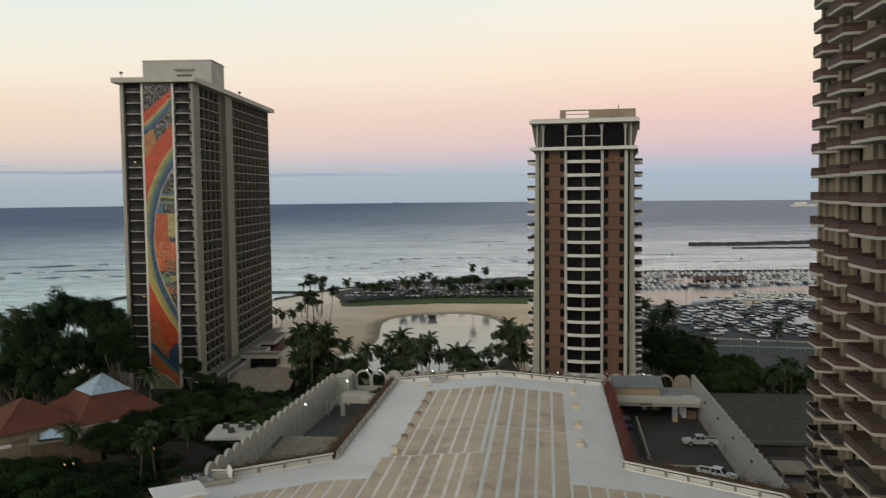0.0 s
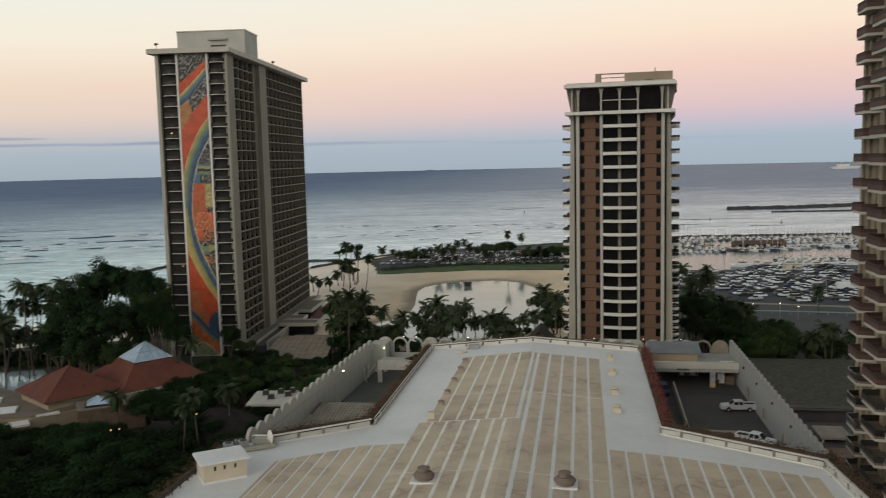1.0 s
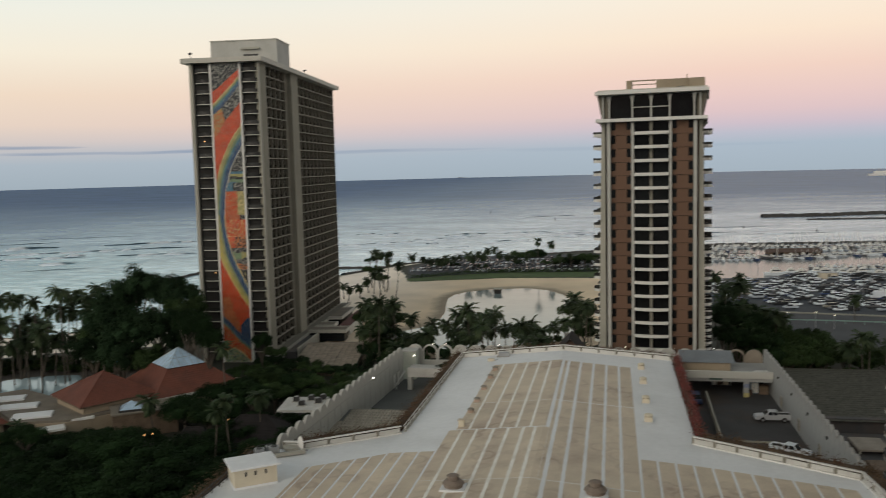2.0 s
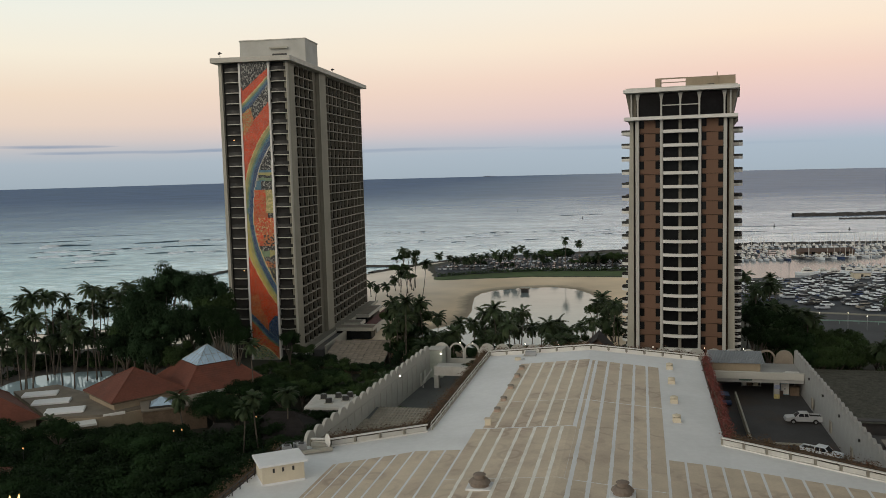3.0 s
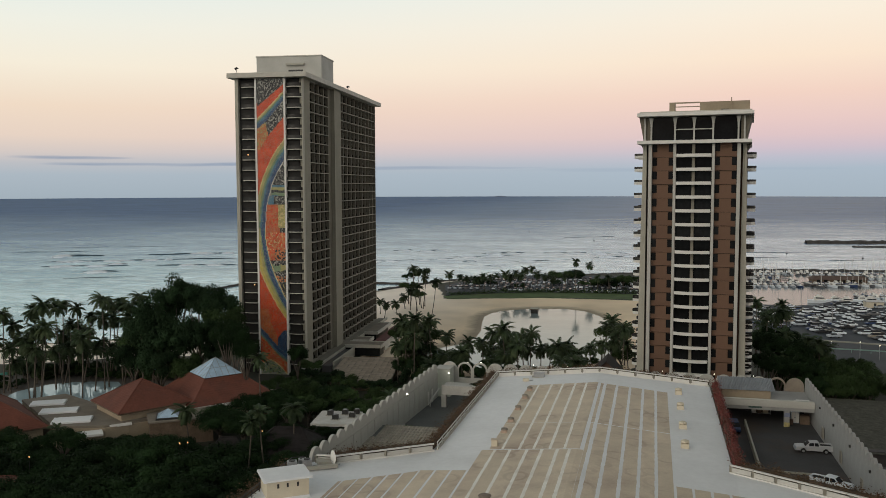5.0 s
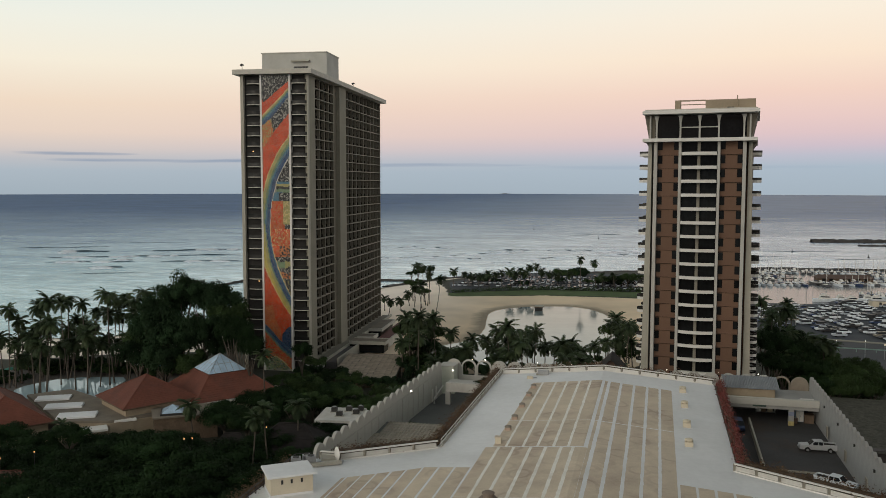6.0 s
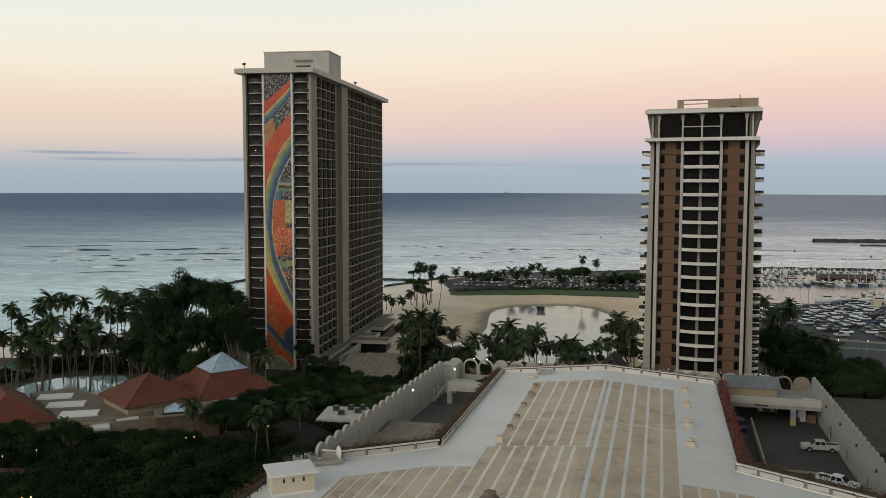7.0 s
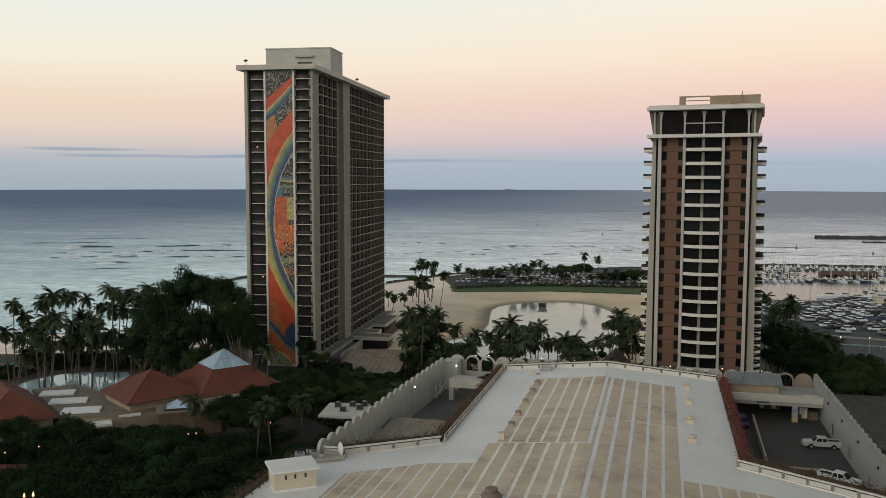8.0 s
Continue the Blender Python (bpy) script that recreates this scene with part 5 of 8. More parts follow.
    for x, y in ((-19.3, 0.5), (0.4, 50.0)):
        m = part("mast", Geo().tube([(x, y, 89.6), (x, y, 91.2)], [0.08, 0.08], 5), M["dark_metal"], th)
        part("horn", Geo().tube([(x - 0.5, y, 91.1), (x, y, 91.4), (x + 0.6, y, 91.2)], [0.35, 0.3, 0.1], 6), M["dark_metal"], m)
    # low podium along the long side, stepping out into terraces
    part("podium", Geo().box(0.2, 2.8, -1.0, 92.0, 2.0, 4.2), M["glass"], th)
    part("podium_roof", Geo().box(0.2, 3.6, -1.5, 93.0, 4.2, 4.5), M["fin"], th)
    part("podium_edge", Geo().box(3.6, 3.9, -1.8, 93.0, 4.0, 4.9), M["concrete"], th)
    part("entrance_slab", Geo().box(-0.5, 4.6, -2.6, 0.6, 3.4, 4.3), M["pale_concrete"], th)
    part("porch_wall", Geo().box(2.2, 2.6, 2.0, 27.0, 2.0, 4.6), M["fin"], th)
    part("walk_roof", Geo().box(3.9, 6.9, 4.0, 29.5, 2.0, 4.1), M["deck"], th)
    part("walk_wall", Geo().box(6.9, 7.4, 5.5, 29.5, 2.0, 5.0), M["concrete"], th)
    for y0, y1, x0, x1, z in ((29.6, 36.4, 4.0, 16.1, 5.6), (40.0, 46.5, 3.9, 9.5, 5.3), (56.0, 77.0, 3.9, 8.6, 5.3)):
        part("terrace_wall", Geo().box(x0, x1 - 0.6, y0 + 0.6, y1 - 0.6, 2.0, z - 0.8), M["glass"], th)
        part("terrace_roof", Geo().box(x0, x1, y0, y1, z - 0.8, z - 0.1), M["flat_tan"], th)
        part("terrace_edge", Geo().strip([(x0, y0), (x1, y0), (x1, y1), (x0, y1)], 0.45, z - 0.9, z + 0.15), M["ledge"], th)
    part("tiled_terrace", Geo().box(9.6, 14.4, 46.0, 80.0, 3.4, 3.9), mat("maroon_tile", (0.115, 0.038, 0.034), 0.8, 0.2, 2.0, 3.0, 0.2), th, "dark red tiled terrace roof")
    part("terrace_rail", Geo().box(14.6, 15.1, 40.0, 80.0, 2.0, 4.7), M["ledge"], th)
    mural(th)


# great bow of the mosaic: height down the wall against its outer and inner rim across the wall
BOW_V = [0.205, 0.232, 0.263, 0.297, 0.335, 0.366, 0.39, 0.50, 0.6455, 0.683, 0.717, 0.748, 0.776, 0.812]
BOW_OUT = [0.97, 0.73, 0.52, 0.34, 0.16, 0.065, 0.01, -0.12, 0.01, 0.18, 0.36, 0.54, 0.71, 0.98]
RIM_V = [0.279, 0.303, 0.35, 0.384, 0.42, 0.459, 0.50, 0.521, 0.571, 0.614, 0.67, 0.70, 0.739]
BOW_IN = [0.97, 0.81, 0.55, 0.45, 0.34, 0.29, 0.265, 0.25, 0.32, 0.43, 0.64, 0.79, 0.98]
RED, RUST, YELLOW, GREEN, BLUE, TEAL, CREAM, BLACK, GREY, ORANGE, WHITE, OLIVE = range(12)


def mural_colour(u, v):
    """Which tile colour lies at u (0 to 1 across) and v (0 at the top to 1 at the foot)."""
    n = noise.noise(Vector((u * 4, v * 40, 1.7)))
    fine = noise.noise(Vector((u * 15, v * 160, 4.1)))
    dash = noise.noise(Vector((u * 20 + v * 90, v * 130 - u * 14, 8.3)))
    speck = BLACK if dash < 0.22 else GREY
    warm = ORANGE if fine > 0.05 else RUST
    ip = lambda x, xs, ys: float(np.interp(x, xs, ys))
    if v < 0.24:
        a = ip(u, (0.0, 0.05, 0.12, 0.45, 0.97), (0.078, 0.092, 0.086, 0.061, 0.022))
        b = ip(u, (0.01, 0.37, 0.73, 0.97), (0.132, 0.101, 0.067, 0.0435))
        c = ip(u, (0.01, 0.34, 0.66, 0.97), (0.167, 0.142, 0.108, 0.075))
        if v < a:
            return speck
        if v < b:
            return RED
        if v < c:
            q = (v - b) / (c - b)
            return CREAM if q < 0.13 else OLIVE if q < 0.26 else GREEN if q < 0.42 else TEAL if q < 0.66 else BLUE
        e = 0.188 - (u - 0.43) * 0.105
        if u > 0.33 + (v - 0.145) * 2.2 and v < e:
            return speck
        if u < 0.43 and v < 0.188 + (0.43 - u) * 0.14:
            return ORANGE if fine > -0.15 else OLIVE
    if 0.2 < v < 0.815:
        lo = ip(v, BOW_V, BOW_OUT)
        hi = 1.4 if v < RIM_V[0] or v > RIM_V[-1] else ip(v, RIM_V, BOW_IN)
        if v < RIM_V[0]:
            hi = 0.97 + (RIM_V[0] - v) * 8
        if v > RIM_V[-1]:
            hi = 0.98 + (v - RIM_V[-1]) * 6
        if lo < u < hi:
            q = (u - lo) / (min(hi, lo + 0.62) - lo)
            if v < 0.5:
                return CREAM if q < 0.07 else OLIVE if q < 0.3 else GREEN if q < 0.46 else TEAL if q < 0.62 else BLUE if q < 0.93 else WHITE
            return CREAM if q < 0.07 else YELLOW if q < 0.26 else OLIVE if q < 0.46 else GREEN if q < 0.56 else BLUE if q < 0.84 else TEAL if q < 0.93 else CREAM
        if u >= hi:
            if v < 0.354:
                return speck
            if v < 0.392:
                return (TEAL, OLIVE, BLACK, GREEN)[int((v - 0.354) * 105 + n * 0.4) % 4] if u > 0.5 else GREY
            if v < 0.42:
                return speck if u > 0.6 else TEAL
            if v < 0.5:
                return (OLIVE if fine < 0.1 else CREAM) if u > 0.74 else ORANGE if fine > 0.2 else RED if fine < -0.1 else RUST
            if v < 0.515:
                return speck if u > 0.78 else RUST
            if v < 0.575:
                return CREAM if dash > 0.34 else RED if fine < 0.05 else ORANGE
            if v < 0.61:
                return (ORANGE if fine < 0.1 else BLACK) if u > 0.6 else RED if fine < 0 else ORANGE
            w = v + 0.012 * n
            if w < 0.624 or 0.646 < w < 0.663 or w > 0.683:
                return speck if w < 0.69 else (BLACK if dash < 0.35 else OLIVE)
            if w < 0.65:
                return GREEN if u < 0.8 else OLIVE
            return ORANGE if fine < 0.15 else BLACK
        if v < 0.6:
            return RED if fine < 0.3 else RUST
    if v > 0.6:
        arc = ip(u, (0.01, 0.25, 0.5, 0.71, 0.98), (0.841, 0.863, 0.891, 0.910, 0.929))
        foot = ip(u, (0.0, 0.4, 0.7, 1.0), (0.963, 0.950, 0.969, 1.0))
        if v > foot:
            return CREAM if v < foot + 0.004 else GREY if fine > 0.25 else OLIVE if fine > 0.1 else BLACK if dash > 0.3 else GREEN
        if arc < v < arc + 0.03:
            q = (v - arc) / 0.03
            return TEAL if q < 0.1 else BLUE if q < 0.5 else TEAL if q < 0.75 else GREEN
        if v < arc and u > 0.66 + max(0, 0.875 - v) * 9 and v > 0.85:
            return BLUE if dash < 0.35 else BLACK
        if v > arc:
            return ORANGE if fine > 0.0 else RED
        if u < 0.62 - (0.87 - v) * 3.5 + n * 0.1 and v > 0.775:
            return ORANGE if fine > -0.05 else RUST
        return RED if fine < 0.32 else RUST
    return RED if fine < 0.3 else RUST


def mural(th):
    cols = [(0.56, 0.075, 0.026), (0.47, 0.115, 0.042), (0.48, 0.40, 0.10), (0.16, 0.24, 0.14), (0.035, 0.075, 0.16), (0.07, 0.17, 0.24),
            (0.60, 0.47, 0.22), (0.022, 0.024, 0.028), (0.30, 0.30, 0.27), (0.50, 0.17, 0.06), (0.52, 0.50, 0.44), (0.36, 0.33, 0.13)]
    names = ["tile_red", "tile_rust", "tile_yellow", "tile_green", "tile_blue", "tile_grey_blue", "tile_cream", "tile_black", "tile_grey", "tile_orange", "tile_white", "tile_olive"]
    mats = [mat(n, c, 0.45, 0.22, 2.2, 2.8, 0.0) for n, c in zip(names, cols)]
    g = Geo()
    nu, nv, w, top, foot = 34, 380, 8.1, 88.1, 2.2
    h = top - foot
    for j in range(nv):
        for i in range(nu):
            k = mural_colour((i + 0.5) / nu, (j + 0.5) / nv)
            x0, z1 = -13.15 + w * i / nu, top - h * j / nv
            x1, z0 = x0 + w / nu - 0.012, z1 - h / nv + 0.012
            g.face([(x0, -0.32, z0), (x1, -0.32, z0), (x1, -0.32, z1), (x0, -0.32, z1)], k)
    part("mosaic", g, mats, th, "rainbow mosaic of red, yellow, green and blue ceramic tiles")
    part("mosaic_backing", Geo().box(-13.15, -5.05, -0.30, 0.9, 2.0, 88.2), M["concrete"], th)


rainbow_tower()

# ---- brown apartment tower with a dark crown ----
def lagoon_tower():
    F, top = 2.93, 66.1
    th = thing("apartment_tower", "brown apartment tower with white balconies and a dark glazed crown", "tower", pose(7.95, 187.8, 0.0, 0, 0, -6.0))
    # core in the same near-black, bay shade as colour
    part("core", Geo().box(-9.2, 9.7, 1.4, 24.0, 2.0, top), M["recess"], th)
    # corner piers and inner fins
    for x0, x1, y0, y1, m in ((-9.1, -8.4, -0.4, 1.5, "pale_concrete"), (-3.95, -3.4, -0.4, 1.5, "pale_concrete"), (3.95, 4.5, -0.4, 1.5, "pale_concrete"),
                              (8.95, 9.65, -0.4, 1.5, "pale_concrete"), (-10.7, -9.5, 20.0, 24.0, "pale_concrete"), (9.9, 11.0, 20.0, 24.0, "pale_concrete")):
        part("pier", Geo().box(x0, x1, y0, y1, 2.0, top), M[m], th)
    # the corner piers splay outward towards the foot
    for xi, xt, xb in ((-9.75, -10.5, -11.5), (10.05, 10.8, 11.7)):
        part("corner_pier", Geo().hexa([(min(xi, xb), 1.8, 2.0), (max(xi, xb), 1.8, 2.0), (max(xi, xb), 4.6, 2.0), (min(xi, xb), 4.6, 2.0)],
                                       [(min(xi, xt), 1.8, top), (max(xi, xt), 1.8, top), (max(xi, xt), 4.6, top), (min(xi, xt), 4.6, top)]), M["concrete"], th)
    brown = Geo().box(-2.2, 2.2, 0.0, 0.5, 0.05, F - 0.05).box(-2.2, 2.2, -0.05, 0.0, F - 0.22, F - 0.05)
    brown_me = brown.mesh("wall_panel", M["brown"])
    win = Geo().box(-0.5, 0.5, -0.06, 0.06, 1.1, F - 0.12)
    win_me = win.mesh("window", M["glass"])
    # curved white balcony fronts in the middle bay
    n, half, bow = 10, 3.55, 0.75
    arc = [(-half + 2 * half * i / n, -0.9 - bow * (1 - (2 * i / n - 1) ** 2)) for i in range(n + 1)]
    bal, slab = Geo(), Geo()
    slab.prism(arc + [(half, 1.6), (-half, 1.6)], -0.08, 0.14)
    bal.strip(arc, 0.16, -0.05, 0.6)
    bal_me, slab_me = bal.mesh("balcony_front", M["white_paint"]), slab.mesh("balcony", M["white_paint"])
    # bay column in the darker ledge concrete: the recess shade is part of its colour
    col_me = Geo().box(-0.3, 0.3, 0.2, 1.3, 0, F - 0.2).mesh("column", M["ledge_dim"])
    # dark sheet across the bay; its black includes the shade of the recess
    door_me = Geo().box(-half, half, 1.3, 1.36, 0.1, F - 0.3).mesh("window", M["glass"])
    for k in range(21):
        z = 63.2 - F * k
        for c in (-6.2, 6.7):
            w = part("wall_panel", brown_me, None, th, at=pose(c, 0.9, z) @ Matrix.Diagonal((0.98, 1, 1, 1)))
            part("window", win_me, None, w, at=pose(-1.72, 0, 0))
            part("window", win_me, None, w, at=pose(1.72, 0, 0))
        b = part("balcony", slab_me, None, th, at=pose(0.28, 0, z))
        part("balcony_front", bal_me, None, b)
        part("window", door_me, None, b)
        part("column", col_me, None, b, at=pose(-0.12, 0, 0.14))
    # side balconies, with open rails
    side, srail = Geo(), Geo()
    ring = [(0, -1.6), (1.3, -1.5), (2.0, -0.8), (2.1, 0.0), (2.0, 0.8), (1.3, 1.5), (0, 1.6)]
    side.prism(ring, -0.12, 0.5)
    srail.strip(ring, 0.06, 0.5, 0.95)
    side_me, srail_me = side.mesh("side_balcony", M["white_paint"]), srail.mesh("side_rail", M["rail_glass"])
    for k in range(21):
        z = 63.3 - F * k
        for x, y, rz in ((10.7, 9.0, 0), (10.7, 16.5, 0), (-11.0, 8.0, 180), (-11.0, 15.5, 180)):
            b = part("side_balcony", side_me, None, th, at=pose(x, y, z, 0, 0, rz))
            part("side_rail", srail_me, None, b)
    part("side_wall", Geo().box(-10.7, -9.0, 4.7, 19.9, 2.0, top), M["brown"], th)
    part("side_wall", Geo().box(9.4, 10.8, 4.6, 20.0, 2.0, top), M["brown"], th)
    # glazed crown with arched frames
    part("crown_slab", Geo().box(-11.4, 11.8, -1.6, 26.0, 66.0, 66.7, 0, 0.05), M["white_paint"], th)
    part("crown_glass", Geo().box(-9.0, 9.6, 0.9, 23.0, 66.7, 71.6), M["glass"], th)
    for x in (-10.0, -8.67, -3.74, 0.19, 4.05, 9.08, 10.3):
        w, g = 0.17, Geo()
        for i in range(7):
            z0, z1 = 66.7 + i * 0.7, 66.7 + (i + 1) * 0.7
            f0, f1 = (max(0, i - 4.2) / 2.8) ** 1.8 * 0.32, (max(0, i + 1 - 4.2) / 2.8) ** 1.8 * 0.32
            if x in (-10.0, 10.3):
                f0 = f1 = 0
            g.hexa([(x - w - f0, 0.2, z0), (x + w + f0, 0.2, z0), (x + w + f0, 0.75, z0), (x - w - f0, 0.75, z0)],
                   [(x - w - f1, 0.2, z1), (x + w + f1, 0.2, z1), (x + w + f1, 0.75, z1), (x - w - f1, 0.75, z1)])
        part("mullion", g.weld(), M["pale_concrete"], th)
    part("transom", Geo().box(-3.74, 4.05, 0.3, 0.7, 68.95, 69.15), M["pale_concrete"], th)
    # the crown's side walls lean outward under the roof; short brackets carry its floor
    for x0, x1, x2 in ((-9.0, -10.35, -11.3), (9.5, 10.6, 11.7)):
        lo, hi = sorted((x0, x1)), sorted((x0, x2))
        part("crown_side", Geo().hexa([(lo[0], 1.0, 66.7), (lo[1], 1.0, 66.7), (lo[1], 24.0, 66.7), (lo[0], 24.0, 66.7)], [(hi[0], 1.0, 71.8), (hi[1], 1.0, 71.8), (hi[1], 24.0, 71.8), (hi[0], 24.0, 71.8)]), M["fin"], th)
        part("bracket", Geo().hexa([(lo[0], 4.7, 64.4), (lo[1], 4.7, 64.4), (lo[1], 20.0, 64.4), (lo[0], 20.0, 64.4)], [(hi[0], 4.7, 66.0), (hi[1], 4.7, 66.0), (hi[1], 20.0, 66.0), (hi[0], 20.0, 66.0)]), M["fin"], th)
    part("roof", Geo().box(-11.45, 12.1, -2.0, 26.0, 71.8, 72.5, 0, 0.05), M["white_paint"], th)
    part("rim", Geo().box(-11.0, 11.7, -1.4, 25.4, 72.5, 72.8), M["ledge"], th)
    part("plant_house", Geo().box(1.0, 11.2, 5.0, 16.0, 72.5, 75.15), M["tower_tan"], th)
    part("plant_frame", Geo().box(-5.4, -4.3, 5.0, 8.0, 72.5, 75.2).box(-4.3, 1.0, 5.0, 5.2, 74.9, 75.2).box(-4.3, 1.0, 5.0, 5.2, 74.1, 74.3), M["tower_tan"], th)
    part("louvre", Geo().box(5.4, 6.9, 4.9, 5.0, 72.9, 73.5), M["dark_metal"], th)
    part("flue", Geo().box(7.4, 7.6, 4.6, 4.9, 72.6, 75.9), M["tower_tan"], th)


lagoon_tower()

# ---- tall balcony tower close by ----
def balcony_tower():
    F = 2.76
    th = thing("balcony_tower", "tan apartment tower with dark red stepped balconies", "tower", pose(-0.35, 0, 0))
    # facade steps outward towards the camera
    for x0, y0, y1 in ((32.3, 95.0, 104.6), (31.3, 82.8, 95.0), (30.2, 68.0, 82.8), (29.2, 40.0, 68.0)):
        part("body", Geo().box(x0 + 0.5, 58.0, y0, y1, 2.0, 110.0), M["tower_tan"], th)
        part("end_pier", Geo().box(x0 - 0.1, x0 + 0.5, y1 - 0.7, y1, 2.0, 110.0), M["tower_tan"], th)
    for front, back, far, length, wall in ((30.9, 32.8, 103.4, 4.0, 8.8), (29.4, 31.8, 93.5, 5.2, 11.0), (27.7, 30.7, 81.3, 7.4, 13.0), (26.6, 29.7, 67.0, 8.0, 16.0)):
        ring = [(back, far), (front + 0.3, far), (front, far - 0.5), (front - 0.1, far - length), (back, far - length - 0.6)]
        slab = Geo().prism(list(reversed(ring)), -0.24, 0.06).mesh("balcony", M["ledge"])
        side = Geo().strip(ring, 0.12, 0.06, 0.55).mesh("balcony_front", M["balcony_red"])
        bars = Geo().strip(ring, 0.07, 0.55, 0.88).strip(ring, 0.12, 0.88, 0.94).mesh("balcony_rail", M["balcony_bars"])
        dark = Geo().strip(ring, 0.10, 0.06, 0.3).mesh("balcony_front", M["ledge_brown"])
        dark_bars = Geo().strip(ring, 0.05, 0.3, 0.88).strip(ring, 0.12, 0.88, 0.94).mesh("balcony_rail", M["rail_glass"])
        inner = [(back - 0.02, far - 0.14), (front + 0.4, far - 0.14), (front + 0.14, far - 0.6), (front + 0.05, far - length + 0.12), (back - 0.02, far - length - 0.4)]
        floor_me = Geo().prism(list(reversed(inner)), 0.06, 0.075).mesh("balcony_floor", M["ledge_brown"])
        cut = [far - 1.2, far - 2.2, far - 3.5, far - length - 0.2, far - length - 2.0, far - wall + 0.6]
        piers = [Geo().box(back - 0.45, back, b, a, 0.06, F - 0.24).mesh("pier", M["tower_tan"]) for a, b in ((far, cut[0]), (cut[1], cut[2]), (cut[3], cut[4]))]
        glass = Geo().box(back - 0.1, back - 0.03, far - wall + 0.4, far, 0.06, F - 0.24).mesh("window", M["glass"])
        for k in range(37):
            b = part("balcony", slab, None, th, at=pose(0, 0, 6.04 + F * k))
            part("balcony_front", side if k > 9 else dark, None, b)
            part("balcony_rail", bars if k > 9 else dark_bars, None, b)
            part("balcony_floor", floor_me, None, b)
            part("window", glass, None, b)
            for me in piers:
                part("pier", me, None, b)
    part("roof", Geo().box(29.0, 58.0, 40.0, 104.6, 110.0, 110.6), M["ledge"], th)


balcony_tower()

# ---- low resort buildings, pool and beach side ----
def tiled_face(th, a, b, c, d, m, rows, label="", name="roof_slope", lift=0.045):
    """A roof slope of overlapping courses: a-b is the eave, d-c the upper edge."""
    a, b, c, d = (Vector(p) for p in (a, b, c, d))
    nrm = (b - a).cross(d - a).normalized()
    if nrm.z < 0:
        nrm = -nrm
    g = Geo()
    for r in range(rows):
        t0, t1 = r / rows, (r + 1) / rows
        p, q, s, u = a.lerp(d, t0), b.lerp(c, t0), b.lerp(c, t1), a.lerp(d, t1)
        g.face([p + nrm * lift, q + nrm * lift, s, u])
        g.face([u, s, s + nrm * lift, u + nrm * lift])
    g.face([a, b, b + nrm * lift, a + nrm * lift])
    g.face([a, d, c, b])
    g.weld()
    return part(name, g, m, th, label)


def hip_roof(th, x0, x1, y0, y1, z, zt, ridge=0.0, m=None, rows=18, body=True, wall=None, zb=2.0):
    """A hipped roof with its walls; ridge is the length of the flat top line along x."""
    m = m or M["red_tile"]
    cx, cy = (x0 + x1) / 2, (y0 + y1) / 2
    r0, r1 = (cx - ridge / 2, cy, zt), (cx + ridge / 2, cy, zt)
    tiled_face(th, (x0, y0, z), (x1, y0, z), r1, r0, m, rows)
    tiled_face(th, (x1, y1, z), (x0, y1, z), r0, r1, m, rows)
    tiled_face(th, (x1, y0, z), (x1, y1, z), r1, r1, m, rows)
    tiled_face(th, (x0, y1, z), (x0, y0, z), r0, r0, m, rows)
    for p, q in (((x0, y0, z), r0), ((x1, y0, z), r1), ((x1, y1, z), r1), ((x0, y1, z), r0)):
        part("hip_cap", Geo().tube([p, q], [0.16, 0.16], 5), m, th)
    if ridge:
        part("ridge_cap", Geo().tube([r0, r1], [0.16, 0.16], 5), m, th)
    part("eave_board", Geo().box(x0 + 0.1, x1 - 0.1, y0 + 0.1, y1 - 0.1, z - 0.35, z - 0.02), M["wood"], th)
    if body:
        part("wall", Geo().box(x0 + 1.0, x1 - 1.0, y0 + 1.0, y1 - 1.0, zb, z - 0.35), wall or M["tower_tan"], th)


# pavilion with the glazed pyramid
th = thing("pavilion", "red-tiled pavilion with a glass pyramid skylight", "pavilion", pose(-101.8, 182.0, -0.5, 0, 0, 52))
S, z0, z1 = 10.5, 8.0, 12.8
t = 4.6
for k in range(4):
    m4 = Matrix.Rotation(math.pi / 2 * k, 4, "Z")
    pts = [m4 @ Vector(p) for p in ((-S, -S, z0), (S, -S, z0), (t, -t, z1), (-t, -t, z1))]
    tiled_face(th, *pts, M["red_tile"], 12)
    part("hip_cap", Geo().tube([pts[0], pts[3]], [0.16, 0.16], 5), M["red_tile"], th)
    sk = [m4 @ Vector(p) for p in ((-t, -t, z1 + 0.15), (t, -t, z1 + 0.15), (0, 0, z1 + 3.9))]
    lantern = part("skylight", Geo().hexa(sk, [p + Vector((0, 0, 0.05)) for p in sk]), M["skylight"], th, "pale glass pyramid skylight")
    up = Vector((0, 0, 0.06))
    for i in range(7):
        f = i / 6
        top = sk[2] if i in (0, 6) else sk[0].lerp(sk[2], f * 2) if f < 0.5 else sk[1].lerp(sk[2], (1 - f) * 2) if f > 0.5 else sk[2]
        part("glazing_bar", Geo().tube([sk[0].lerp(sk[1], f) + up, top + up], [0.06, 0.06], 4), M["grey_metal"], lantern)
    part("glazing_bar", Geo().tube([sk[0].lerp(sk[2], 0.45) + up, sk[1].lerp(sk[2], 0.45) + up], [0.06, 0.06], 4), M["grey_metal"], lantern)
part("wall", Geo().box(-S + 0.8, S - 0.8, -S + 0.8, S - 0.8, 2.0, z0 - 0.4), M["cream"], th)
part("fascia", Geo().box(-S, S, -S, S, z0 - 0.9, z0 - 0.05), M["white_paint"], th)
